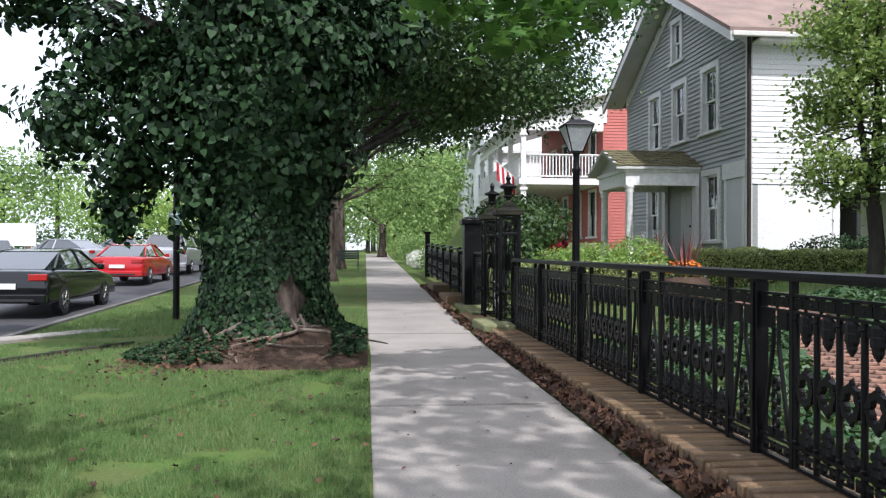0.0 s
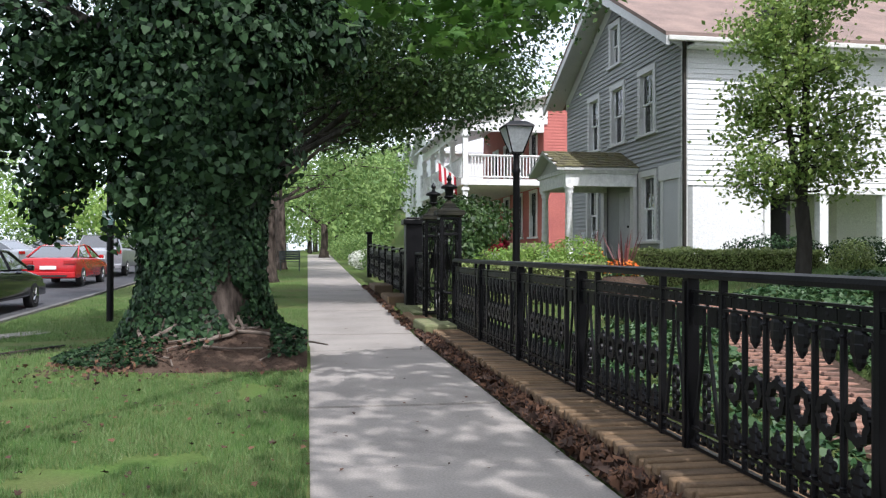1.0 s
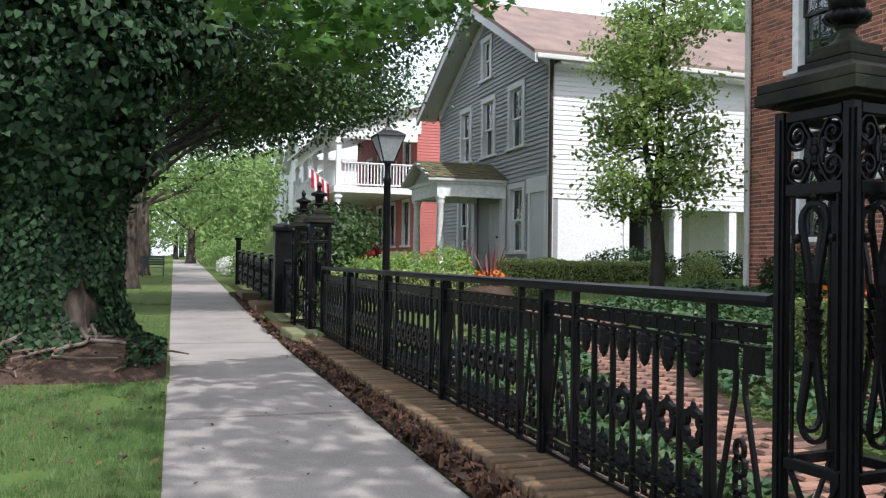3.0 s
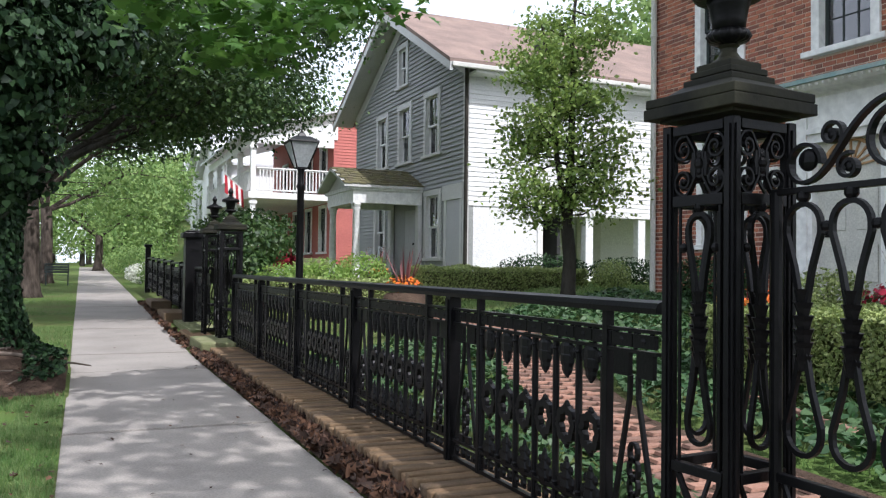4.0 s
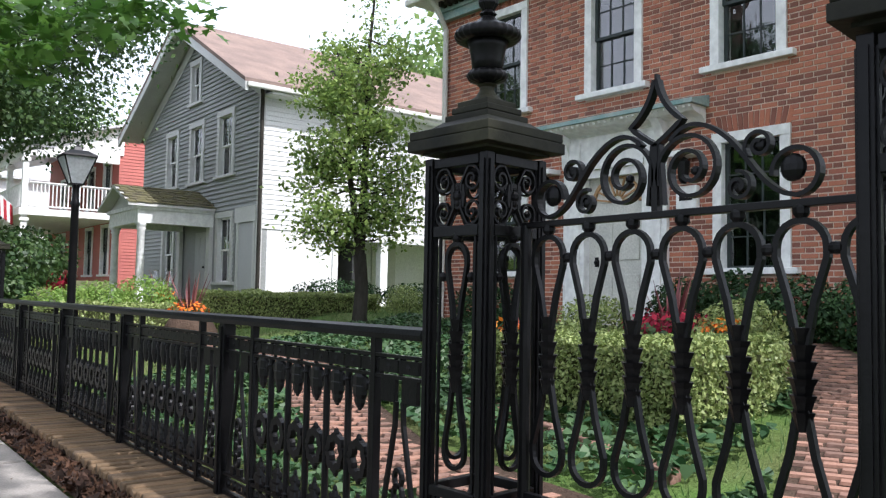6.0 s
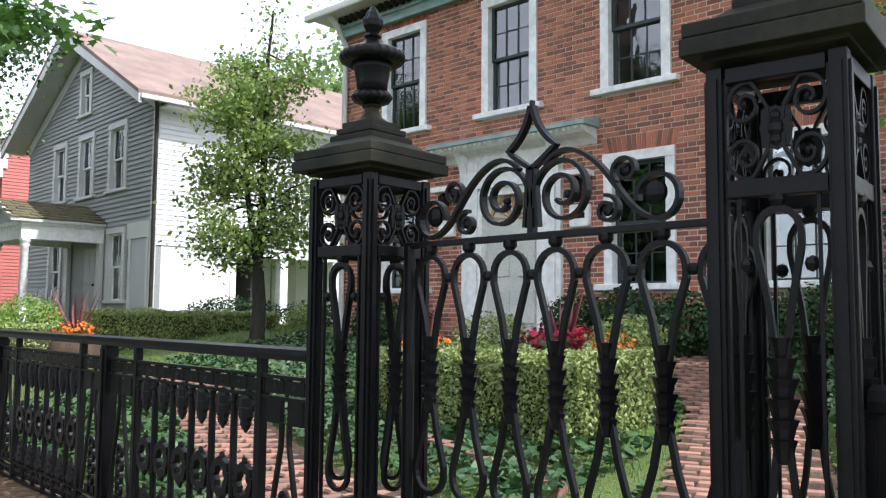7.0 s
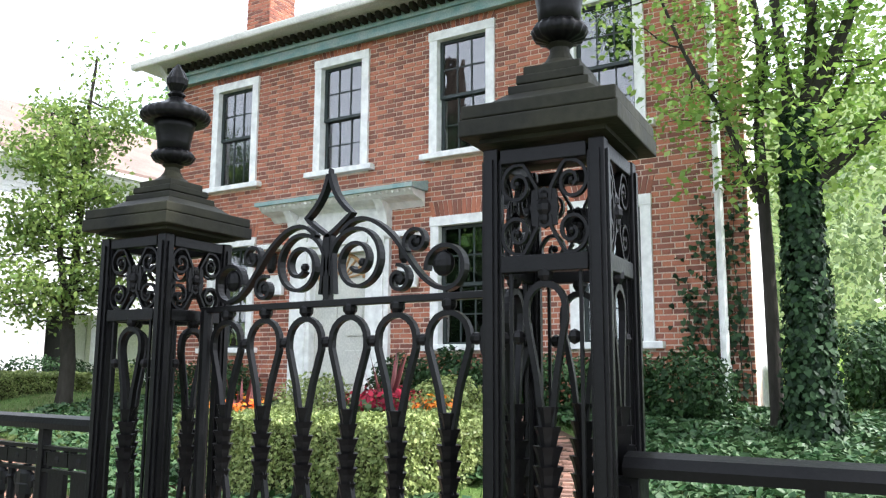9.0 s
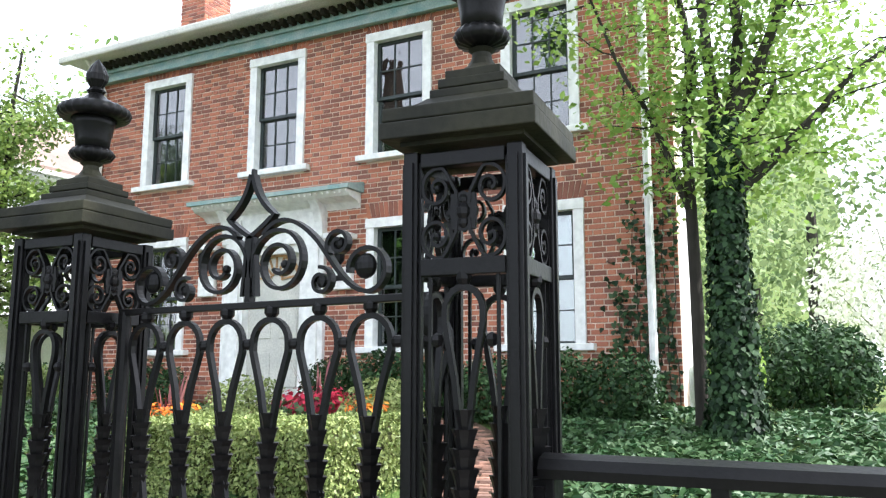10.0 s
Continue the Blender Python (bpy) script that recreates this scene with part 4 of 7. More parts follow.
def frieze(bm, u0, u1, v0, v1, at):
    """Scrolled panel with a leaf mask at its heart."""
    uc, vc = (u0 + u1) / 2, (v0 + v1) / 2
    hu, hv = (u1 - u0) / 2, (v1 - v0) / 2
    for su in (-1, 1):
        for sv in (-1, 1):
            cu, cv = uc + su * hu * 0.6, vc + sv * hv * 0.55
            pts = [(uc + su * 0.02, vc + sv * 0.02), (uc + su * hu * 0.16, vc + sv * hv * 0.45), (uc + su * hu * 0.38, vc + sv * hv * 0.88)]
            sp = spiral(0, 0, hu * 0.40, hu * 0.07, 110, -420, 40)
            pts += [(cu + su * p[0], cv + sv * p[1]) for p in sp]
            ribbon(bm, pts, 0.009, 0.02, at)
            ball(bm, at(cu, cv, 0), 0.012, n=6)
    # leaf mask
    leaf = []
    for i in range(25):
        t = 2 * math.pi * i / 24
        k = 1 + 0.07 * math.cos(8 * t)
        sq = (abs(math.cos(t)) ** 4 + abs(math.sin(t)) ** 4) ** -0.25
        leaf.append((uc + hu * 0.30 * k * sq * math.cos(t), vc + hv * 0.44 * k * sq * math.sin(t)))
    front = [bm.verts.new(at(u, v, 0.007)) for u, v in leaf[:-1]]
    rear = [bm.verts.new(at(u, v, -0.007)) for u, v in leaf[:-1]]
    bm.faces.new(front)
    bm.faces.new(rear[::-1])
    for i in range(24):
        j = (i + 1) % 24
        bm.faces.new((front[j], front[i], rear[i], rear[j]))
    for dv, r in ((0.26, 0.10), (0.0, 0.15), (-0.24, 0.11)):
        ball(bm, at(uc, vc + dv * hv, 0), hu * r * 1.2, n=8)


def urn(parent, x, y, z, k=1.0):
    bm = bmesh.new()
    for i, (h, a) in enumerate(((-0.014, 0.132), (0.02, 0.112), (0.048, 0.094))):
        box(bm, x - a * k, x + a * k, y - a * k, y + a * k, z + h * k, z + (h + 0.026) * k, 0.004)
    lathe(bm, [(0.085 * k, 0.076 * k), (0.05 * k, 0.10 * k), (0.034 * k, 0.125 * k), (0.032 * k, 0.14 * k), (0.045 * k, 0.15 * k), (0.032 * k, 0.158 * k)], (x, y, z), 20)
    part("urn_foot", bm, IRON_WORN, parent)
    bm = bmesh.new()
    lathe(bm, [(0.03 * k, 0.156 * k), (0.075 * k, 0.168 * k), (0.088 * k, 0.19 * k), (0.075 * k, 0.21 * k)], (x, y, z), 64, 16, 0.10)
    lathe(bm, [(0.068 * k, 0.205 * k), (0.072 * k, 0.25 * k), (0.083 * k, 0.31 * k), (0.098 * k, 0.345 * k)], (x, y, z), 24)
    part("urn_bowl", bm, IRON, parent, smooth=True)
    bm = bmesh.new()
    lathe(bm, [(0.096 * k, 0.338 * k), (0.122 * k, 0.336 * k), (0.140 * k, 0.346 * k), (0.147 * k, 0.362 * k), (0.142 * k, 0.380 * k), (0.122 * k, 0.394 * k), (0.09 * k, 0.406 * k), (0.055 * k, 0.424 * k), (0.034 * k, 0.442 * k), (0.026 * k, 0.452 * k)], (x, y, z), 96, 24, 0.045)
    part("urn_lid", bm, IRON, parent, smooth=True)
    bm = bmesh.new()
    lathe(bm, [(0.024 * k, 0.445 * k), (0.036 * k, 0.46 * k), (0.024 * k, 0.475 * k), (0.04 * k, 0.505 * k), (0.042 * k, 0.53 * k), (0.026 * k, 0.565 * k), (0.004 * k, 0.60 * k)], (x, y, z), 28, 7, 0.15)
    part("flame_finial", bm, IRON, parent)


def pillar(name, x, y, label, slim=1.0, tall=1.0, turn=0.0):
    """An open iron gate pillar: four posts, scrolled frieze, keyhole bars, cap and urn."""
    p = thing(name, label, "gate pillar", group="iron gate pillars")
    h = 0.168
    for dx in (-h, h):
        for dy in (-h, h):
            bm = bmesh.new()
            corner_post(bm, x + dx, y + dy, 0.12, 2.10, 0.024)
            part("post", bm, IRON, p)
    for z0, z1 in ((BAR_Z - 0.02, BAR_Z + 0.025), (2.055, 2.095), (0.70, 0.74), (0.2, 0.25)):
        bm = bmesh.new()
        for s in (-1, 1):
            box(bm, x + s * h - 0.02, x + s * h + 0.02, y - h + 0.032, y + h - 0.032, z0, z1, 0.003)
            box(bm, x - h + 0.032, x + h - 0.032, y + s * h - 0.02, y + s * h + 0.02, z0, z1, 0.003)
        part("rail_ring", bm, IRON, p)
    faces = [lambda u, v, w, s=s: (x + s * h + w, y - u, v) for s in (-1, 1)] + [lambda u, v, w, s=s: (x + u, y + s * h + w, v) for s in (-1, 1)]
    for at in faces:
        bm = bmesh.new()
        frieze(bm, -0.142, 0.142, BAR_Z + 0.03, 2.05, at)
        part("scroll_panel", bm, IRON, p)
        bm = bmesh.new()
        loop_bar(bm, 0.0, at, wide=0.06)
        for s in (-1, 1):
            ribbon(bm, [(s * 0.108, 0.74), (s * 0.108, BAR_Z - 0.02)], 0.010, 0.010, at)
            ball(bm, at(s * 0.086, 1.60, 0), 0.02, n=6)
        collar(0.0, at, part("keyhole_bar", bm, IRON, p))
        bm = bmesh.new()
        for s in (-1, 1):
            ribbon(bm, [(s * 0.12, 0.25), (0, 0.47), (s * 0.12, 0.70)], 0.016, 0.016, at)
        ribbon(bm, spiral(0, 0.47, 0.05, 0.05, 0, 360, 18), 0.014, 0.018, at)
        part("foot_panel", bm, IRON, p)
    bm = bmesh.new()
    a = 0.25
    box(bm, x - a, x + a, y - a, y + a, 2.128, 2.175, 0.004)
    box(bm, x - a + 0.006, x + a - 0.006, y - a + 0.006, y + a - 0.006, 2.177, 2.215, 0.005)
    box(bm, x - a + 0.05, x + a - 0.05, y - a + 0.05, y + a - 0.05, 2.116, 2.1279)
    base = [bm.verts.new((x + sx * 0.2, y + sy * 0.2, 2.2151)) for sx, sy in ((-1, -1), (1, -1), (1, 1), (-1, 1))]
    tip = [bm.verts.new((x + sx * 0.135, y + sy * 0.135, 2.262)) for sx, sy in ((-1, -1), (1, -1), (1, 1), (-1, 1))]
    bm.faces.new(base[::-1])
    bm.faces.new(tip)
    for i in range(4):
        bm.faces.new((base[i], base[(i + 1) % 4], tip[(i + 1) % 4], tip[i]))
    part("cap", bm, IRON_WORN, p, "mossy stepped cap slab")
    urn(p, x, y, 2.275)
    p.matrix_basis = pose(x, y, 0, 0, 0, turn) @ Matrix.Diagonal((slim, slim, tall, 1)) @ pose(-x, -y, 0)
    return p


pillar("gate_pillar", *P2, "open black iron gate pillar with scrolls and a lidded urn", 0.94, 0.986, 6.0)
pillar("gate_pillar", *P3, "open black iron gate pillar with scrolls and a lidded urn", 0.885, 1.026, 8.0)
pillar("gate_pillar", *P1A, "distant open black iron gate pillar topped with an urn")
pillar("gate_pillar", *P1B, "distant open black iron gate pillar topped with an urn")


def gate(yc, label):
    """The gate leaf with its cresting of scrolls; u runs towards the camera's right, along -y."""
    g = thing("iron_gate", label, "gate", group="iron gates")
    at = lambda u, v, w: (XF + w, yc - u, v)  # noqa: E731
    lo, hi, step, n = yc - 0.77, yc + 0.66, 0.205, 7
    for z0, z1 in ((BAR_Z - 0.012, BAR_Z + 0.012), (0.705, 0.74), (0.30, 0.335)):
        bm = bmesh.new()
        box(bm, XF - 0.016, XF + 0.016, lo, hi, z0, z1, 0.003)
        part("rail", bm, IRON, g)
    for y in (lo + 0.03, hi - 0.02):
        bm = bmesh.new()
        tube(bm, [(XF, y, 0.25), (XF, y, BAR_Z)], 0.024, 10)
        part("stile", bm, IRON, g)
    for i in range(n):
        u = -0.5125 + step * i
        bm = bmesh.new()
        loop_bar(bm, u, at, wide=0.078, thick=0.019)
        collar(u, at, part("keyhole_bar", bm, IRON, g))
        if i:
            bm = bmesh.new()
            ball(bm, at(u - step / 2, 1.652, 0), 0.02, sy=1.3, n=8)
            part("linking_ball", bm, IRON, g)
        bm = bmesh.new()
        ribbon(bm, [(u - step / 2 + 0.01, 0.34), (u, 0.52), (u + step / 2 - 0.01, 0.34)], 0.014, 0.016, at)
        ribbon(bm, [(u - step / 2 + 0.01, 0.705), (u, 0.52), (u + step / 2 - 0.01, 0.705)], 0.014, 0.016, at)
        part("foot_cross", bm, IRON, g)
    b = BAR_Z + 0.012
    for s in (-1, 1):
        bm = bmesh.new()
        # great scroll, sweeping down to the outer curl
        core = [(s * p[0], b + p[1]) for p in spiral(0.135, 0.128, 0.128, 0.03, 200, 200 - 700, 56)]
        ribbon(bm, core, 0.013, 0.03, at)
        ball(bm, at(s * 0.135 + 0.02, b + 0.122, 0), 0.016, n=8)
        part("great_scroll", bm, IRON, g)
        bm = bmesh.new()
        sweep = curve3((0.06, 0.23), (0.13, 0.31), (0.22, 0.27), (0.30, 0.19), 12) + curve3((0.30, 0.19), (0.37, 0.11), (0.40, 0.05), (0.47, 0.02), 10)[1:]
        sweep += [(0.50 + 0.072 * math.cos(radians(a)), 0.082 + 0.07 * math.sin(radians(a))) for a in range(-85, 190, 15)]
        ribbon(bm, [(s * p[0], b + p[1]) for p in sweep], 0.014, 0.03, at)
        lathe_at = at(s * 0.49, b + 0.095, 0)
        ball(bm, lathe_at, 0.042, sx=0.5, n=12)
        part("sweeping_scroll", bm, IRON, g)
        for cu, cv, r, a0 in ((0.315, 0.055, 0.048, 100), (0.385, 0.175, 0.05, 220)):
            bm = bmesh.new()
            ribbon(bm, [(s * p[0], b + p[1]) for p in spiral(cu, cv, r, 0.012, a0, a0 - 520, 30)], 0.012, 0.028, at)
            ball(bm, at(s * cu, b + cv, 0), 0.022, sx=0.6, n=8)
            part("small_scroll", bm, IRON, g)
        bm = bmesh.new()
        loz = curve3((0.012, 0.0), (0.012, 0.12), (0.012, 0.2), (0.0, 0.245), 8) if s > 0 else []
        side = curve3((0.0, 0.225), (0.05, 0.255), (0.08, 0.275), (0.106, 0.298), 6) + curve3((0.106, 0.298), (0.055, 0.335), (0.018, 0.38), (0.004, 0.45), 8)[1:]
        ribbon(bm, [(s * p[0], b + p[1]) for p in side], 0.016, 0.03, at)
        if loz:
            ribbon(bm, [(0, b), (0, b + 0.23)], 0.024, 0.03, at)
            ribbon(bm, [(0, b + 0.42), (0, b + 0.47)], 0.01, 0.02, at)
        ribbon(bm, [(s * 0.03, b + 0.02), (s * 0.022, b + 0.12), (s * 0.014, b + 0.225)], 0.012, 0.026, at)
        part("lozenge_finial", bm, IRON, g)
    return g


gate(1.70, "black wrought iron gate crested with spiral scrolls and a lozenge")
gate(15.84, "distant black wrought iron gate between urn-topped pillars")


def fence_bay(y0, y1, label, ramp=0.0):
    """One bay of the low fence, from the post at y0 to the one at y1."""
    f = thing("iron_fence_bay", label, "fence", group="iron fence bays")
    at = lambda u, v, w: (XF + w, u, v)  # noqa: E731
    L = y1 - y0
    bm = bmesh.new()
    box(bm, XF - 0.04, XF + 0.04, y1 - 0.04, y1 + 0.04, 0.11, 1.29, 0.004)
    for s in (-1, 1):
        box(bm, XF + s * 0.046 - 0.008, XF + s * 0.046 + 0.008, y1 - 0.018, y1 + 0.018, 0.16, 1.27)
    part("post", bm, IRON, f)
    bm = bmesh.new()
    prism(bm, [(XF - 0.05, 1.29), (XF - 0.055, 1.315), (XF - 0.04, 1.34), (XF, 1.352), (XF + 0.04, 1.34), (XF + 0.055, 1.315), (XF + 0.05, 1.29)], y0, y1, "y")
    part("handrail", bm, IRON, f)
    for z, h in ((1.205, 0.016), (1.105, 0.016), (0.30, 0.018), (0.175, 0.022)):
        bm = bmesh.new()
        box(bm, XF - 0.018, XF + 0.018, y0 + 0.04, y1 - 0.04, z - h / 2, z + h / 2)
        part("rail", bm, IRON, f)
    side = 0.40
    for y in (y0 + 0.04 + side, y1 - 0.04 - side):
        bm = bmesh.new()
        box(bm, XF - 0.022, XF + 0.022, y - 0.021, y + 0.021, 0.15, 1.29, 0.003)
        part("slim_post", bm, IRON, f)
    # frieze of small cast blocks between the two upper rails
    bm = bmesh.new()
    k = 13
    a, b = y0 + 0.06, y1 - 0.06
    for i in range(k):
        y = a + (b - a) * (i + 0.5) / k
        box(bm, XF - 0.012, XF + 0.012, y - 0.08, y + 0.08, 1.125, 1.188)
        box(bm, XF - 0.007, XF + 0.007, y - 0.07, y + 0.07, 0.205, 0.222)
        box(bm, XF - 0.007, XF + 0.007, y - 0.07, y + 0.07, 0.252, 0.27)
        ball(bm, (XF, y, 1.155), 0.03, sx=0.6, n=6)
        box(bm, XF - 0.008, XF + 0.008, y + 0.068, y + 0.08, 1.11, 1.20)
        for s in (-1, 1):
            ball(bm, (XF, y + s * 0.045, 0.237), 0.036, sx=0.4, n=6)
            ball(bm, (XF, y + s * 0.05, 1.19), 0.012, n=5)
    tagged(part("cast_frieze", bm, IRON, f), kind="stuff")
    # end panels: leaning straps over a chain of ovals, with square blocks at head and foot
    for c in (y0 + 0.04 + side / 2 - 0.015, y1 - 0.04 - side / 2 + 0.015):
        hw = side / 2 - 0.02
        for s in (-1, 1):
            bm = bmesh.new()
            ribbon(bm, [(c + s * (hw - 0.02), 0.31), (c + s * 0.11, 0.55), (c + s * 0.035, 0.88), (c + s * 0.03, 0.99)], 0.02, 0.02, at)
            part("strap", bm, IRON, f)
            bm = bmesh.new()
            box(bm, XF - 0.012, XF + 0.012, c + s * 0.09 - 0.06, c + s * 0.09 + 0.06, 0.985, 1.098)
            part("head_block", bm, IRON, f)
            bm = bmesh.new()
            box(bm, XF - 0.012, XF + 0.012, c + s * 0.05 - 0.03, c + s * 0.05 + 0.03, 0.31, 0.36)
            part("foot_block", bm, IRON, f)
        for z, r in ((0.40, 0.032), (0.47, 0.038), (0.55, 0.04), (0.63, 0.034)):
            bm = bmesh.new()
            ribbon(bm, [(c + 0.9 * r * math.cos(t), z + 1.3 * r * math.sin(t)) for t in [2 * math.pi * q / 12 for q in range(13)]], 0.016, 0.022, at)
            part("oval_link", bm, IRON, f)
    a, b = y0 + 0.04 + side + 0.03, y1 - 0.04 - side - 0.03
    n = 6
    for i in range(n + 1):
        y = a + (b - a) * i / n
        bm = bmesh.new()
        tube(bm, [(XF, y, 0.18), (XF, y, 1.10)], 0.019, 8)
        for z in (0.33, 1.06):
            lathe(bm, [(0.014, -0.016), (0.026, 0.0), (0.014, 0.016)], (XF, y, z), 8)
        part("baluster", bm, IRON, f)
    for i in range(n):
        c = a + (b - a) * (i + 0.5) / n
        w = (b - a) / n * 0.42
        bm = bmesh.new()
        R = w * 0.86
        ribbon(bm, [(c + (R - 0.012) * (1 + 0.09 * math.cos(8 * t)) * math.cos(t), 0.66 + 0.082 * (1 + 0.09 * math.cos(8 * t)) * math.sin(t)) for t in [2 * math.pi * q / 32 for q in range(33)]], 0.04, 0.034, at)
        for s in (-1, 1):
            ball(bm, (XF, c, 0.66 + s * 0.105), 0.026, sx=0.5, n=6)
            ribbon(bm, [(c + s * R * 0.9, 0.66), (c + s * w, 0.66)], 0.02, 0.016, at)
        part("rosette_ring", bm, IRON, f)
        bm = bmesh.new()
        for dz, r in ((0, 0.062), (-0.05, 0.066), (-0.095, 0.05), (-0.13, 0.024)):
            ball(bm, (XF, c, 1.06 + dz), r, sx=0.4, n=8)
        for s in (-1, 1):
            ball(bm, (XF, c + s * w * 0.6, 1.05), 0.038, sx=0.4, n=6)
        part("leaf_drop", bm, IRON, f)
        bm = bmesh.new()
        for dz, r in ((0, 0.065), (0.05, 0.055), (0.1, 0.04), (0.14, 0.022)):
            ball(bm, (XF, c, 0.33 + dz), r, sx=0.4, n=6)
        for s in (-1, 1):
            ball(bm, (XF, c + s * w * 0.55, 0.35), 0.042, sx=0.4, n=6)
            ball(bm, (XF, c + s * w * 0.45, 0.42), 0.026, sx=0.4, n=6)
        part("leaf_foot", bm, IRON, f)
    return f


bay, FIRST = 2.24, 5.28
fence_bay(2.98, FIRST, "low black cast iron fence bay with rosettes and balusters")
one = fence_bay(FIRST, FIRST + bay, "low black cast iron fence bay with rosettes and balusters")
for i in range(1, 4):
    copy_thing(one, pose(0, bay * i, 0))
for i in (1, 2):
    copy_thing(one, pose(P3[0], 0.58, 0, 0, 0, 4.5) @ pose(-XF, -0.58, 0) @ pose(0, 0.58 - FIRST - bay * i, 0))

# far fence beyond the second gate, with its solid newel
newel = thing("newel_post", "solid square black iron newel post with a moulded cap", "fence post")
bx("shaft", XF - 0.22, XF + 0.22, 19.6, 20.04, 0.05, 2.12, IRON, newel, bev=0.01)
bx("cap", XF - 0.29, XF + 0.29, 19.53, 20.11, 2.12, 2.25, IRON, newel, bev=0.02)
bx("cap_plate", XF - 0.2, XF + 0.2, 19.62, 20.02, 2.25, 2.30, IRON, newel, bev=0.02)
for i, y0 in enumerate((17.0, 20.1, 22.4, 24.7, 27.0, 29.3, 31.6)):
    m = copy_thing(one, pose(0, y0 - FIRST + 0.1, street_z(y0 + 1) + 0.03))
thin = thing("fence_post", "tall thin black iron fence post", "fence post")
bx("shaft", XF - 0.1, XF + 0.1, 34.2, 34.4, 0.3, 2.2, IRON, thin, bev=0.01)
bx("cap", XF - 0.15, XF + 0.15, 34.15, 34.45, 2.2, 2.3, IRON, thin, bev=0.02)
bx("stone_footing", 2.15, 2.8, 17.0, 34.5, -0.2, 0.2, STONE_MOSS).name = "stone_footing"
tagged(bpy.data.objects["stone_footing"], "low stone footing under the far fence", "wall", kind="structure")

# step blocks by the second gate
for y0, y1, z, x0, m_, lab in ((13.9, 15.4, 0.23, 1.93, STONE_MOSS, "mossy green stone block beside the pavement"), (16.0, 17.9, 0.16, 2.0, STONE_BASE, "brown sandstone step block beside the pavement"),
                              (20.5, 22.5, 0.36, 1.95, STONE_BASE, "brown sandstone step block beside the pavement"), (24.5, 26.6, 0.48, 1.95, STONE_BASE, "brown sandstone step block beside the pavement")):
    bm = bmesh.new()
    box(bm, x0, 2.5, y0, y1, -0.1, z, 0.035)
    bmesh.ops.subdivide_edges(bm, edges=bm.edges[:], cuts=2, use_grid_fill=True)
    for v in bm.verts:
        v.co += 0.02 * Vector((noise.noise(v.co * 3), noise.noise(v.co * 3 + Vector((9, 0, 0))), noise.noise(v.co * 3 + Vector((0, 9, 0)))))
    tagged(part("stone_block", bm, m_), lab, "stone block", "step blocks")


# ---- street lamp ----
lamp_post = thing("street_lamp", "black iron lamp post with a tapered glass lantern", "street lamp")
LX, LY = 3.75, 14.75
bm = bmesh.new()
lathe(bm, [(0.13, 0.2), (0.13, 0.5), (0.09, 0.55), (0.075, 0.9), (0.072, 1.0), (0.064, 2.9), (0.085, 2.95), (0.06, 3.0), (0.055, 3.2), (0.07, 3.26), (0.03, 3.3)], (LX, LY, 0), 14)
part("pole", bm, IRON, lamp_post, smooth=True)
bm = bmesh.new()
for sx, sy in ((-1, -1), (1, -1), (1, 1), (-1, 1)):
    tube(bm, [(LX + sx * 0.1, LY + sy * 0.1, 3.28), (LX + sx * 0.255, LY + sy * 0.255, 3.74)], 0.013, 6)
for a, z in ((0.1, 3.28), (0.255, 3.74)):
    for s in (-1, 1):
        box(bm, LX + s * a - 0.015, LX + s * a + 0.015, LY - a, LY + a, z - 0.012, z + 0.012)
        box(bm, LX - a, LX + a, LY + s * a - 0.015, LY + s * a + 0.015, z - 0.012, z + 0.012)
part("lantern_frame", bm, IRON, lamp_post)
bm = bmesh.new()
for s in (-1, 1):
    for ax in (0, 1):
        q = [(-0.1, 3.29), (0.1, 3.29), (0.25, 3.73), (-0.25, 3.73)]
        vs = []
        for a, z in q:
            o = s * (0.098 if z < 3.5 else 0.252)
            vs.append(bm.verts.new((LX + (o if ax else a), LY + (a if ax else o), z)))
        bm.faces.new(vs)
panes = part("lantern_glass", bm, LAMP_GLASS, lamp_post)
panes.visible_shadow = False
bm = bmesh.new()
lathe(bm, [(0.385, 3.745), (0.375, 3.77), (0.2, 3.85), (0.1, 3.86), (0.07, 3.92), (0.02, 3.95), (0.01, 4.0)], (LX, LY, 0), 4)
bmesh.ops.rotate(bm, cent=(LX, LY, 0), matrix=Matrix.Rotation(radians(45), 3, "Z"), verts=bm.verts[:])
part("lantern_roof", bm, IRON, lamp_post)


# ---- trees ----
def limb(bm, p, q, r0, r1, bend=0.3, n=7, sides=8, seed=0):
    p, q = Vector(p), Vector(q)
    pts = []
    for i in range(n + 1):
        t = i / n
        o = Vector((noise.noise((seed, t * 2, 0)), noise.noise((seed, t * 2, 5)), noise.noise((seed, t * 2, 9)))) * bend * math.sin(math.pi * t)
        pts.append(p.lerp(q, t) + o)
    tube(bm, pts, [r0 + (r1 - r0) * i / n for i in range(n + 1)], sides)
    return pts


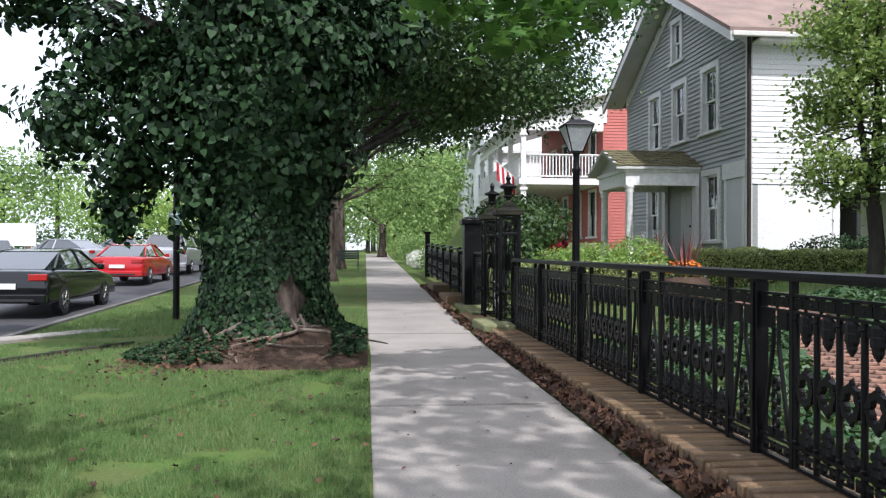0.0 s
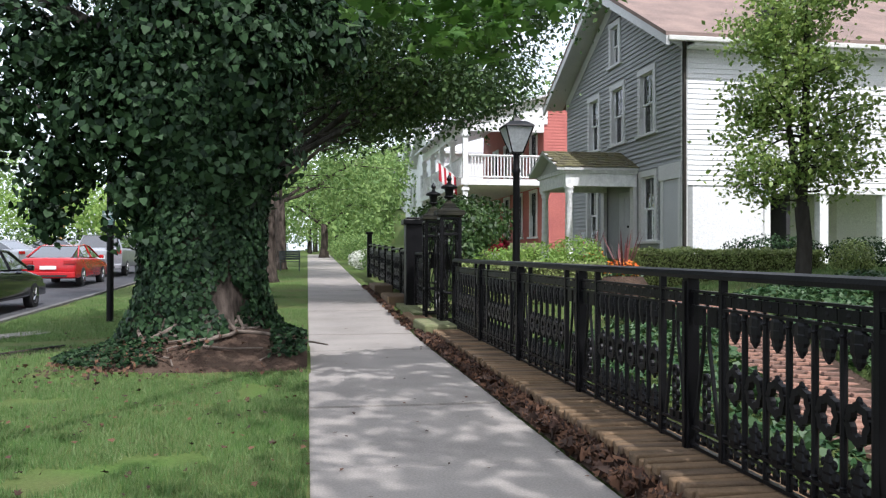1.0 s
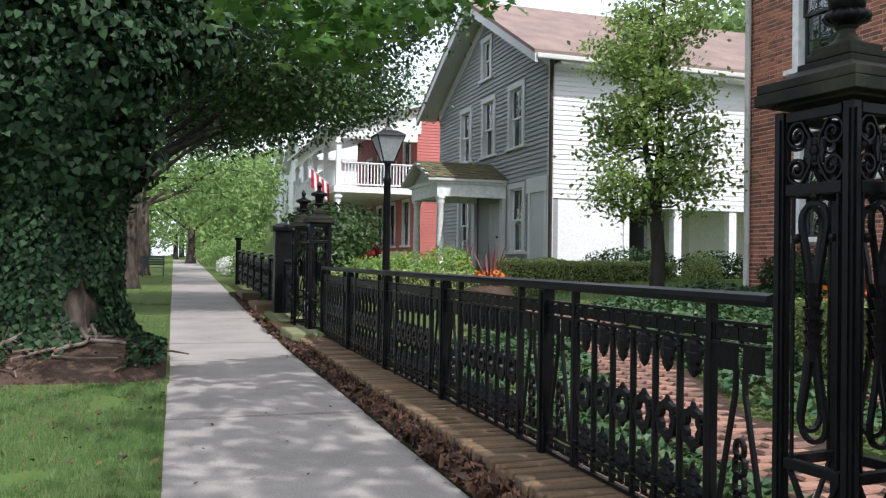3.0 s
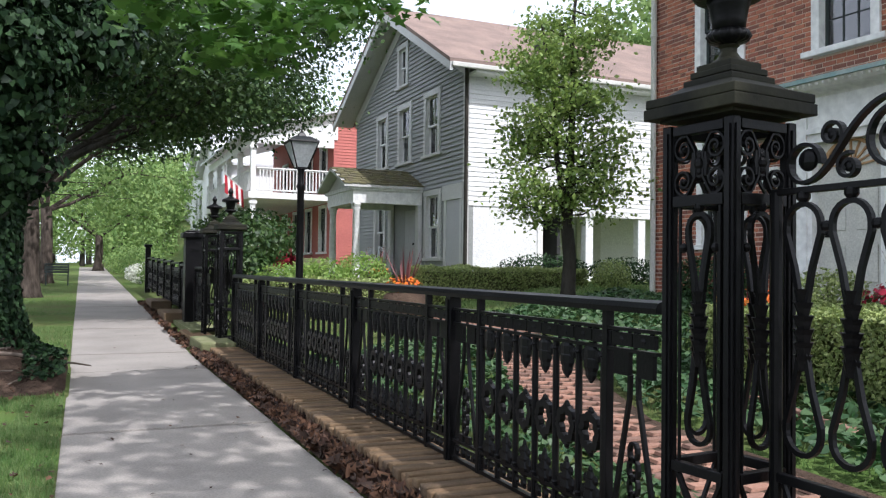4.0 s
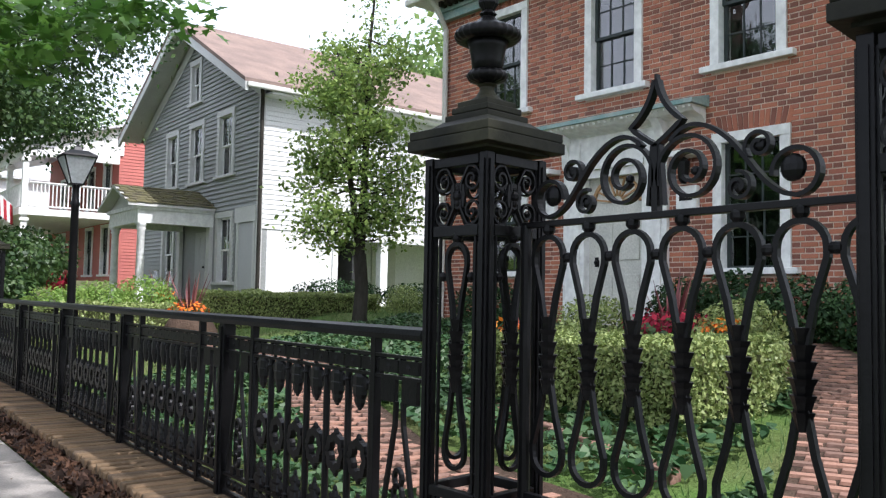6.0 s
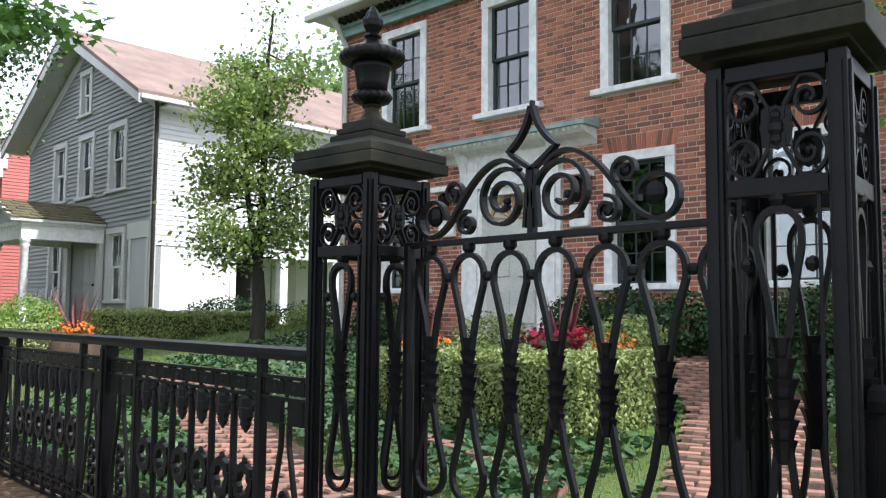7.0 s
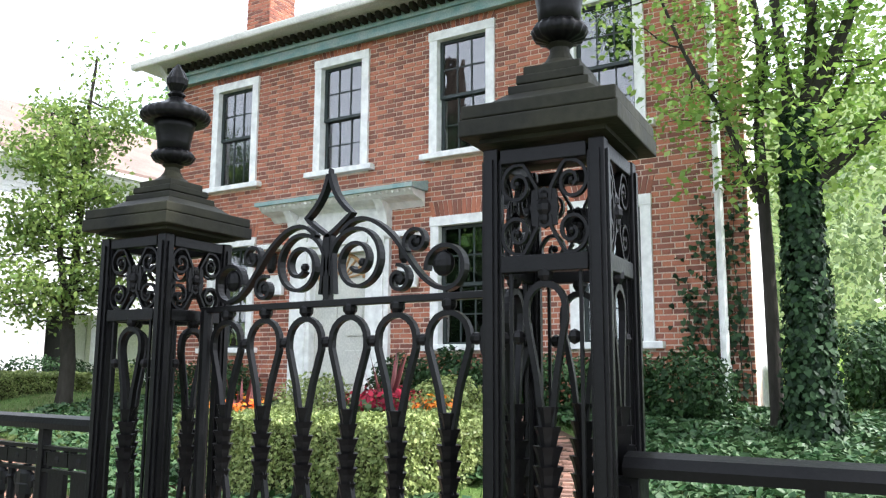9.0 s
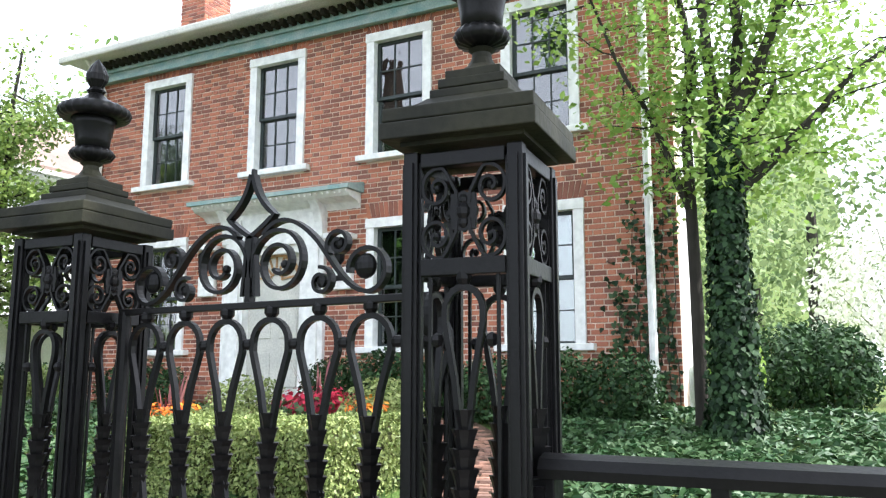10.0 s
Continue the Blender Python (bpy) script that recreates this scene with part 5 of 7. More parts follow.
def broad_tree(name, x, y, z, label, leaf, bark, r=0.3, fork=3.5, crown=(), n_leaves=9000, size=0.13, shape=KITE, seed=1, per=9, spread=0.28):
    """A tapered trunk that forks into limbs, each ending in an uneven mass of separate leaves."""
    tree = thing(name, label, "tree")
    bm = bmesh.new()
    base = Vector((x, y, z))
    tube(bm, [base + Vector((0, 0, -0.2)), base + Vector((0, 0, 0.15)), base + Vector((0.03, 0, 0.7)), base + Vector((0.05, 0.03, fork * 0.6)), base + Vector((0, 0, fork))],
         [r * 1.9, r * 1.35, r * 1.05, r * 0.92, r * 0.85], 14)
    for v in bm.verts:
        v.co += 0.12 * r * Vector((noise.noise(v.co * 3), noise.noise(v.co * 3 + Vector((7, 0, 0))), 0))
    part("trunk", bm, bark, tree, smooth=True)
    for i, b in enumerate(crown):
        bm = bmesh.new()
        pts = limb(bm, base + Vector((0, 0, fork - 0.2)), (b[0], b[1], b[2] + 0.3), r * 0.36, r * 0.08, 0.8, seed=seed + i)
        for k in range(4):
            d = Vector((math.cos(k * 1.7 + i), math.sin(k * 1.7 + i), 0.3 * math.sin(k * 3 + i)))
            s = pts[3 + k]
            limb(bm, s, s + Vector((d.x * b[3], d.y * b[4], d.z * b[5])) * 0.85, r * 0.14, r * 0.03, 0.3, 5, 5, seed + i * 5 + k)
        part("limb", bm, bark, tree)
    c, d = clumped(crown, n_leaves // per, per, (spread, spread, spread * 0.6))
    leaves("crown", c, size, leaf, tree, shape, d * 0.5 + np.array((0, 0, 0.6)))
    return tree


# the great ivy-clad tree beside the pavement
TX, TY = -1.45, 11.9
ivy_tree = thing("ivy_clad_tree", "massive old tree smothered in dark glossy ivy", "tree")
bm = bmesh.new()
prof = [(-0.3, 1.3), (0.05, 1.15), (0.25, 1.0), (0.45, 0.92), (0.6, 0.87), (0.85, 0.8), (1.1, 0.76), (1.8, 0.72), (2.6, 0.72), (3.4, 0.78), (4.2, 0.86), (5.5, 0.75), (8, 0.5), (11, 0.25)]
rings = []
for h, r in prof:
    ring = []
    for k in range(120):
        a = 2 * math.pi * k / 120
        flare = 1 + (0.16 * max(0, 1 - h / 1.0)) * math.cos(5 * a + 0.7) + 0.05 * noise.noise((math.cos(a) * 3, math.sin(a) * 3, h)) + 0.045 * noise.noise((math.cos(a) * 14, math.sin(a) * 14, h * 1.3)) + 0.02 * (k % 2)
        ring.append(bm.verts.new((TX + r * flare * math.cos(a), TY + r * flare * math.sin(a), h)))
    rings.append(ring)
for a, b in zip(rings, rings[1:]):
    for k in range(120):
        bm.faces.new((a[k], a[(k + 1) % 120], b[(k + 1) % 120], b[k]))
part("trunk", bm, BARK, ivy_tree, smooth=True)
for i in range(15):
    a = radians(-175 + i * 13 + 6 * math.sin(i * 5))
    bm = bmesh.new()
    l = 1.25 + 0.35 * math.sin(i * 2.7)
    pts = []
    for k in range(7):
        t = k / 6
        rr = 0.85 + (l - 0.85) * t * 1.25
        aa = a + 0.3 * math.sin(i * 1.7 + t * 6)
        px_, py_ = TX + rr * math.cos(aa), TY + rr * math.sin(aa)
        md = math.hypot(px_ - TX - 0.2, py_ - TY + 0.1)
        pts.append((px_, py_, max(0.6 * (1 - t) ** 2, 0.57 - 0.395 * (max(md, 0.5) - 0.5), ground_z(px_, py_)) + 0.012 * math.sin(k * 2 + i)))
    tube(bm, pts, [0.032 * (1 - 0.7 * k / 6) for k in range(7)], 7)
    part("root", bm, ROOT, ivy_tree)
# bare earth mound over the roots
bm = bmesh.new()
rows = []
for i in range(9):
    ring = []
    for k in range(36):
        a = 2 * math.pi * k / 36
        rr = (0.5 + 0.19 * i) * (1 + 0.12 * noise.noise((math.cos(a) * 2, math.sin(a) * 2, 4)))
        x, y = TX + 0.2 + rr * 1.0 * math.cos(a), TY - 0.1 + rr * 0.92 * math.sin(a)
        lump = 0.05 * noise.noise((x * 3, y * 3, 0)) + 0.025 * noise.noise((x * 9, y * 9, 0))
        ring.append(bm.verts.new((min(x, -0.02), y, max(ground_z(min(x, -0.02), y) + (0.03 if i < 8 else -0.05), 0.55 - 0.075 * i) + lump)))
    rows.append(ring)
for a, b in zip(rows, rows[1:]):
    for k in range(36):
        bm.faces.new((a[k], a[(k + 1) % 36], b[(k + 1) % 36], b[k]))
tagged(part("earth_mound", bm, SOIL, None, smooth=True), "bare trodden earth mound over the tree roots", "soil", kind="structure")
# ivy on the trunk
n = 30000
a = rng.uniform(0, 2 * math.pi, n)
h = rng.uniform(0.05, 4.3, n) ** 1.0
bare = (np.abs((a - radians(300) + math.pi) % (2 * math.pi) - math.pi) < 0.36 * np.clip(1.35 - h, 0, 1) ** 0.6 * (0.75 + 0.5 * np.sin(h * 9)))
rr = np.interp(h, [p[0] for p in prof], [p[1] for p in prof]) * (1 + 0.2 * np.clip(1 - h, 0, 1) * np.cos(5 * a + 0.7)) + rng.uniform(0.0, 0.12, n) + 0.08 * np.clip(h - 1.2, 0, 2)
keep = ~bare
c = np.stack([TX + rr * np.cos(a), TY + rr * np.sin(a), h], 1)[keep]
d = np.stack([np.cos(a), np.sin(a), 0 * a + 0.25], 1)[keep]
leaves("ivy", c, 0.066, IVY, ivy_tree, IVY_SHAPE, d, 0.35, 0.9, label="dense dark ivy leaves over the trunk")
# ivy boughs bulging out above
blobs = [(TX, TY, 4.6, 1.5, 1.4, 1.5), (TX + 0.55, TY - 0.5, 3.9, 0.95, 0.8, 1.1), (TX - 0.5, TY - 0.5, 3.4, 0.95, 0.8, 1.3), (TX + 0.75, TY - 0.2, 2.9, 0.55, 0.6, 0.8), (TX - 0.75, TY - 0.3, 2.3, 0.5, 0.55, 0.9),
         (TX + 1.35, TY + 0.2, 4.6, 1.0, 0.9, 0.9), (TX - 2.1, TY + 0.1, 4.25, 0.9, 0.8, 0.8), (TX - 2.6, TY - 0.2, 3.3, 0.65, 0.6, 0.75), (TX - 1.9, TY, 2.6, 0.5, 0.5, 0.65), (TX - 3.2, TY + 0.3, 5.05, 0.8, 0.8, 0.5),
         (TX - 1.35, TY - 0.2, 3.4, 0.7, 0.6, 0.9), (TX - 2.05, TY + 0.1, 1.95, 0.3, 0.3, 0.45), (TX + 0.2, TY - 0.8, 4.9, 1.2, 0.6, 1.1), (TX + 0.3, TY - 0.7, 2.6, 0.55, 0.4, 0.7), (TX - 3.9, TY + 0.5, 6.0, 0.7, 0.7, 0.4), (TX, TY, 7, 2.6, 2.4, 2.2)]
c, d = clumped(blobs, 5200, 9, (0.10, 0.10, 0.08))
leaves("ivy_bough", c, 0.1, IVY, ivy_tree, IVY_SHAPE, d + np.array((0, 0, 0.3)), 0.45, 0.8, label="hanging boughs of dark ivy")
bm = bmesh.new()
for i, b in enumerate(blobs[5:11] + blobs[14:15]):
    limb(bm, (TX, TY, 3.6), b[:3], 0.16, 0.04, 0.3, seed=i)
part("limb", bm, BARK_DARK, ivy_tree)
# ivy running over the foot on the side away from the camera's walk
n = 7000
x = rng.uniform(-3.5, -0.04, n)
y = rng.uniform(10.2, 13.8, n)
dd = np.hypot((x - TX) / 1.75, (y - TY) / 1.6)
keep = (dd < 1.08) & ((x < TX - 0.3) | (x > TX + 0.95) | (y > TY))
c = np.array([(p, q, max(ground_z(p, q) + 0.02, 0.76 - 0.4 * math.hypot(p - TX - 0.2, q - TY + 0.1)) + 0.05) for p, q in zip(x[keep], y[keep])])
leaves("ivy_skirt", c, 0.07, IVY, ivy_tree, IVY_SHAPE, None, 0.5, 0.2)

# street trees farther on, arching over the pavement
broad_tree("street_tree", -1.7, 21.5, 0.1, "tall shade tree with dense dark leaves over the pavement", LEAF_DARK, BARK_DARK, 0.3, 3.2,
           [(-0.5, 20, 7.0, 2.6, 2.6, 1.9), (2.6, 21, 6.4, 2.6, 2.6, 1.9), (1.0, 23, 5.9, 2.4, 2.4, 1.6), (4.6, 23.0, 6.3, 2.1, 2.0, 1.5), (-3.5, 22, 7.5, 2.4, 2.4, 1.8), (1.5, 17.8, 6.9, 2.2, 2.0, 1.6), (3.2, 18.8, 5.4, 1.4, 1.3, 0.9), (4.8, 19.5, 7.6, 2.0, 1.8, 1.3), (2.0, 20.0, 4.9, 1.2, 1.2, 0.6)], 52000, 0.125, seed=11, spread=0.34)
broad_tree("street_tree", -1.5, 31.0, street_z(31), "tall shade tree with dense dark leaves over the pavement", LEAF_DARK, BARK, 0.3, 3.5,
           [(0, 30, 8, 3.2, 3, 2.2), (3.2, 31, 7.2, 2.4, 2.6, 1.8), (-3.5, 32, 8, 3, 3, 2.2), (1.0, 35, 7.4, 3, 3, 1.8)], 20000, 0.17, seed=23)
broad_tree("street_tree", -1.4, 42.0, street_z(42), "leafy roadside tree in hazy light green", LEAF_FAR_HAZE, BARK, 0.28, 3.5,
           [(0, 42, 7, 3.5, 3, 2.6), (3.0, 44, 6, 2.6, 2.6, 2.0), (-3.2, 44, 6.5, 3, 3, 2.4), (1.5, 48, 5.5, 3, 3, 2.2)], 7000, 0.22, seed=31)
broad_tree("street_tree", 1.2, 62.0, street_z(62), "leafy roadside tree in hazy light green", LEAF_FAR_HAZE, BARK, 0.28, 2.5,
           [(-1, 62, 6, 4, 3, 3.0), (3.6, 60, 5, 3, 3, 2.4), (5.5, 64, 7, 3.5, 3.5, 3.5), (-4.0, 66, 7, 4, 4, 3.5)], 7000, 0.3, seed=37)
# maple bough hanging over the pavement
maple = thing("maple_tree", "maple with bright green lobed leaves hanging over the street", "tree")
bm = bmesh.new()
tube(bm, [(-4.4, -3.0, -0.2), (-4.4, -3.0, 0.3), (-4.3, -2.8, 3), (-4, -2.3, 6)], [0.5, 0.34, 0.3, 0.26], 12)
part("trunk", bm, BARK, maple, smooth=True)
bm = bmesh.new()
limb(bm, (-4, -2.3, 5.6), (0.8, 5.5, 6.0), 0.08, 0.045, 0.4, seed=3)
limb(bm, (0.8, 5.5, 6.0), (1.4, 8.6, 3.95), 0.05, 0.012, 0.2, seed=4)
limb(bm, (0.8, 5.5, 6.0), (2.4, 8.6, 4.3), 0.05, 0.012, 0.2, seed=5)
limb(bm, (-4, -2.3, 5.6), (-1.0, -3.0, 8), 0.18, 0.06, 0.4, seed=6)
limb(bm, (-4, -2.3, 5.6), (-6.0, 2.0, 8), 0.18, 0.06, 0.4, seed=7)
part("limb", bm, BARK_DARK, maple)
c, d = clumped([(1.5, 8.4, 3.72, 0.5, 0.6, 0.3), (1.0, 8.3, 4.1, 0.75, 0.7, 0.32), (2.1, 8.5, 4.15, 0.7, 0.6, 0.28), (0.6, 7.4, 4.4, 0.9, 0.8, 0.3), (3.0, 8.8, 4.45, 0.7, 0.6, 0.22)], 120, 7, (0.14, 0.14, 0.07))
leaves("bough", c, 0.155, LEAF_MAPLE, maple, MAPLE_SHAPE, None, 0.35, 0.5, label="bright green maple leaves")
# unseen upper crown, added with gaps so that sun dapples the pavement
c, d = clumped([(3.4, -1.5, 9.2, 1.9, 2.2, 0.7), (3.6, 1.6, 9.4, 1.6, 1.8, 0.6), (-1.0, -0.5, 9.2, 1.6, 1.8, 0.7), (-3.6, 2.2, 9.4, 1.4, 1.4, 0.6), (4.6, 3.8, 9.8, 1.6, 1.8, 0.6), (3.4, -4.8, 9.6, 2.2, 1.8, 0.7), (1.2, 5.6, 9.6, 1.2, 1.2, 0.5)], 620, 8, (0.26, 0.26, 0.12))
leaves("crown", c, 0.2, LEAF_MAPLE, maple, MAPLE_SHAPE, None, 0.4, 0.3)

# holly in the garden
HX, HY = 8.35, 13.0
holly = thing("holly_tree", "slender garden holly with small glossy leaves and twin stems", "tree")
hz = yard_z(HX, HY)
bm = bmesh.new()
tube(bm, [(HX, HY, hz - 0.2), (HX, HY, hz + 0.15), (HX + 0.03, HY, hz + 0.7), (HX - 0.03, HY, hz + 1.3)], [0.2, 0.14, 0.125, 0.12], 12)
part("trunk", bm, BARK_DARK, holly, smooth=True)
bm = bmesh.new()
s1 = limb(bm, (HX - 0.03, HY, hz + 1.2), (HX + 0.2, HY + 0.05, 7.2), 0.09, 0.02, 0.25, 10, seed=41)
s2 = limb(bm, (HX - 0.03, HY, hz + 1.2), (HX - 0.55, HY + 0.1, 6.0), 0.07, 0.02, 0.25, 10, seed=42)
part("stem", bm, BARK_DARK, holly)
bm = bmesh.new()
tips = []
for i in range(60):
    s = (s1, s2)[i % 2]
    k = rng.uniform(0.5, 9)
    p = s[int(k)].lerp(s[int(k) + 1], k - int(k))
    az = rng.uniform(0, 2 * math.pi)
    l = (1.75 - 0.12 * k) * rng.uniform(0.55, 1.05)
    q = p + Vector((math.cos(az) * l, math.sin(az) * l, l * rng.uniform(-0.28, 0.35)))
    pts = limb(bm, p, q, 0.022, 0.006, 0.15, 5, 5, 60 + i)
    tips += [v for v in pts[2:]] + [pts[-1]]
part("twig", bm, BARK_DARK, holly)
tips += s1[4:] + s2[4:] + s1[6:] + s2[6:]
c = np.repeat(np.array([tuple(v) for v in tips]), 46, 0)
c = c + rng.normal(size=c.shape) * np.array((0.22, 0.22, 0.12))
leaves("crown", c, 0.092, LEAF_HOLLY, holly, KITE, None, 0.7, 0.3)

# slim ivy-wrapped trees beside the brick house
for bx_, by_, r, lab, tops, seed in ((8.3, 1.25, 0.1, "slim tree with ivy climbing its dark trunk and lime leaves", [(9.3, 0.3, 4.9), (8.2, 0.0, 4.7), (8.3, 1.5, 6.3), (7.9, 0.9, 6.5), (9.6, 0.9, 3.4), (8.9, -0.3, 3.2)], 71),
                                     (8.6, 1.62, 0.06, "slim dark sapling trunk with fresh lime leaves", [(9.0, 1.7, 5.2), (8.7, 1.9, 6.4), (8.2, 2.6, 4.2)], 83),
                                     ):
    t = thing("slim_tree", lab, "tree")
    gz = yard_z(bx_, by_)
    bm = bmesh.new()
    tube(bm, [(bx_, by_, gz - 0.2), (bx_, by_, gz + 0.2), (bx_ + 0.05, by_ + 0.02, gz + 1.5), (bx_, by_ + 0.04, gz + 3.0)], [r * 1.5, r * 1.1, r, r * 0.85], 10)
    part("trunk", bm, BARK_DARK, t, smooth=True)
    ends = []
    for i, tp in enumerate(tops):
        bm = bmesh.new()
        pts = limb(bm, (bx_, by_ + 0.04, gz + (2.8 if i < 2 else 2.2)), (tp[0], tp[1], tp[2] + 1.5), r * 0.7, r * 0.15, 0.3, 9, 7, seed + i)
        for k in range(9):
            s = pts[1 + k]
            az = k * 2.4 + i + seed
            q = s + Vector((math.cos(az), math.sin(az), 0.05)) * (0.75 + 0.3 * math.sin(k * 1.9))
            pp = limb(bm, s, q, 0.014, 0.004, 0.12, 4, 4, seed + 10 * i + k)
            ends += pp[1:]
        part("limb", bm, BARK_DARK, t)
    c = np.repeat(np.array([tuple(v) for v in ends]), 34, 0)
    c = c + rng.normal(size=c.shape) * np.array((0.26, 0.26, 0.16))
    leaves("crown", c, 0.08, LEAF_LIME, t, KITE, None, 0.5, 0.3)
    if r > 0.08:
        n = 8000
        a, h = rng.uniform(0, 2 * math.pi, n), rng.uniform(0, 1, n) ** 1.4 * 3.0
        rr = r * 1.1 + rng.uniform(0, 0.11, n) * np.clip(1.5 - h / 2.6, 0.3, 1.4) + 0.22 * np.clip(0.35 - h, 0, 1)
        leaves("ivy", np.stack([bx_ + rr * np.cos(a), by_ + rr * np.sin(a), gz + h], 1), 0.055, IVY, t, IVY_SHAPE, np.stack([np.cos(a), np.sin(a), 0.3 + 0 * a], 1), 0.4, 0.8)


# ---- hedges and shrubs ----
def hedge(name, x0, x1, y0, y1, z0, z1, label, leaf, count, size=0.045, tuft=0.05):
    """A clipped hedge: a twiggy core under a skin of small leaves."""
    hd = thing(name, label, "hedge")
    bm = bmesh.new()
    box(bm, x0 + 0.1, x1 - 0.1, y0 + 0.1, y1 - 0.1, z0 - 0.15, z1 - 0.1)
    bmesh.ops.subdivide_edges(bm, edges=bm.edges[:], cuts=5, use_grid_fill=True)
    for v in bm.verts:
        v.co += 0.06 * Vector((noise.noise(v.co * 4), noise.noise(v.co * 4 + Vector((5, 0, 0))), noise.noise(v.co * 4 + Vector((0, 5, 0)))))
    part("twig_core", bm, TWIG, hd)
    lx, ly, lz = x1 - x0, y1 - y0, z1 - z0
    faces = [(lx * ly, 2, 1), (ly * lz, 0, -1), (ly * lz, 0, 1), (lx * lz, 1, -1), (lx * lz, 1, 1)]
    w = np.array([f[0] for f in faces])
    pick = rng.choice(5, count, p=w / w.sum())
    c = rng.uniform(size=(count, 3)) * (lx, ly, lz) + (x0, y0, z0)
    d = np.zeros((count, 3))
    for i, (_, ax, s) in enumerate(faces):
        m = pick == i
        c[m, ax] = ((x1, y1, z1)[ax] if s > 0 else (x0, y0, z0)[ax]) - s * np.abs(rng.normal(size=m.sum())) * tuft
        d[m, ax] = s
    c += np.array([noise.noise(Vector(p) * 2.2) for p in c])[:, None] * d * 0.09 + np.array([noise.noise(Vector(p) * 6) for p in c])[:, None] * d * 0.04
    leaves("foliage", c, size, leaf, hd, KITE, d * 0.6 + np.array((0, 0, 0.35)), 0.6, -0.3)
    return hd


hedge("box_hedge", 5.2, 6.5, 3.5, 5.95, 0.3, 1.17, "clipped yellow-green box hedge in the front garden", LEAF_BOX, 46000, 0.038, 0.035)
hedge("box_hedge", 6.3, 10.3, 15.2, 15.95, 0.75, 1.52, "long clipped yellow-green boundary hedge", LEAF_BOX, 24000, 0.045)
hedge("box_hedge", 2.95, 6.0, 15.9, 16.6, 0.3, 1.25, "clipped yellow-green boundary hedge near the lamp post", LEAF_BOX, 7000, 0.055)


def shrub(name, blobs, label, leaf, count, size, z=None, shape=KITE, core=TWIG):
    s = thing(name, label, "shrub")
    bm = bmesh.new()
    for i, b in enumerate(blobs):
        for k in range(9):
            az = k * 0.7 + i
            limb(bm, (b[0] + 0.1 * math.cos(az), b[1] + 0.1 * math.sin(az), b[2] - b[5]), (b[0] + b[3] * 0.8 * math.cos(az), b[1] + b[4] * 0.8 * math.sin(az), b[2] + b[5] * 0.7 * math.sin(k * 2.1)), 0.018, 0.005, 0.1, 4, 5, i * 9 + k)
    tagged(part("stem_tangle", bm, core, s), kind="stuff")
    c, d = in_blobs(blobs, count, 0.5)
    keep = c[:, 2] > np.array([b[2] - b[5] for b in blobs]).min() - 0.02
    leaves("foliage", c[keep], size, leaf, s, shape, d[keep] * 0.7 + np.array((0, 0, 0.3)), 0.55, 0.1)
    return s


for i in range(6):
    y = 2.55 + 0.75 * i
    shrub("yew_shrub", [(8.95, y, 1.38 + 0.05 * math.sin(i * 2), 0.42, 0.48, 0.44)], "dark green clipped yew shrub against the brick wall", LEAF_YEW, 2600, 0.06)
shrub("box_shrub", [(7.75, 4.75, 1.15, 0.45, 0.45, 0.38)], "rounded lime green box shrub behind the hedge", LEAF_BOX, 3500, 0.05)
shrub("box_shrub", [(8.1, 7.0, 1.2, 0.5, 0.5, 0.35)], "rounded lime green box shrub behind the hedge", LEAF_BOX, 2500, 0.05)
shrub("box_shrub", [(10.65, 14.9, 1.35, 0.45, 0.4, 0.4)], "small rounded box shrub at the hedge end", LEAF_BOX, 2500, 0.05)
shrub("yew_shrub", [(10.4, 17.3, 1.5, 1.3, 0.5, 0.38), (12.8, 17.2, 1.45, 1.3, 0.5, 0.38)], "low dark evergreen shrubs before the white wall", LEAF_YEW, 5000, 0.07)
shrub("yew_shrub", [(8.9, 9.9, 1.35, 0.5, 0.9, 0.4)], "dark green clipped yew shrub against the brick wall", LEAF_YEW, 3000, 0.06)
shrub("yew_shrub", [(12.0, 1.3, 1.62, 0.8, 0.5, 0.62), (12.2, 0.75, 1.58, 0.8, 0.55, 0.6), (13.0, 1.0, 1.7, 1.0, 0.7, 0.62)], "large dark rounded yew bush at the lawn's edge", LEAF_YEW, 9000, 0.08)
shrub("lime_shrub", [(10.6, 1.68, 1.65, 0.45, 0.3, 0.5)], "bright yellow-green shrub beside the house wall", LEAF_LIME, 2000, 0.09)
shrub("flowering_shrub", [(16.5, -0.2, 3.0, 2.2, 1.8, 1.4)], "pale flowering shrub in the next garden", FLOWER_WHITE, 5000, 0.11)
shrub("laurel_shrub", [(3.7, 20.9, 2.1, 1.2, 1.6, 0.75), (4.4, 23.0, 2.3, 1.4, 1.4, 0.8), (3.6, 19.4, 1.4, 0.6, 0.8, 0.5)], "broad dark green shrub behind the far fence", LEAF_DARK, 6500, 0.13)
shrub("garden_shrub", [(5.0, 17.6, 1.25, 0.7, 0.6, 0.45), (6.2, 18.6, 1.35, 0.7, 0.7, 0.5), (4.4, 18.2, 1.2, 0.8, 0.6, 0.4)], "loose leafy garden plants by the lamp post", LEAF_LIME, 5000, 0.075)
shrub("hydrangea", [(2.9, 42.0, 1.1, 0.9, 1.6, 0.5)], "low white flowering shrub beside the far pavement", FLOWER_WHITE, 1800, 0.12)
shrub("roadside_shrub", [(3.2, 37.5, 1.2, 0.9, 2.0, 0.65), (3.4, 50, 1.6, 1.4, 3, 0.9), (3.0, 57, 1.7, 1.6, 3, 1.0)], "rounded green shrub beside the far pavement", LEAF_FAR_HAZE, 6000, 0.13)


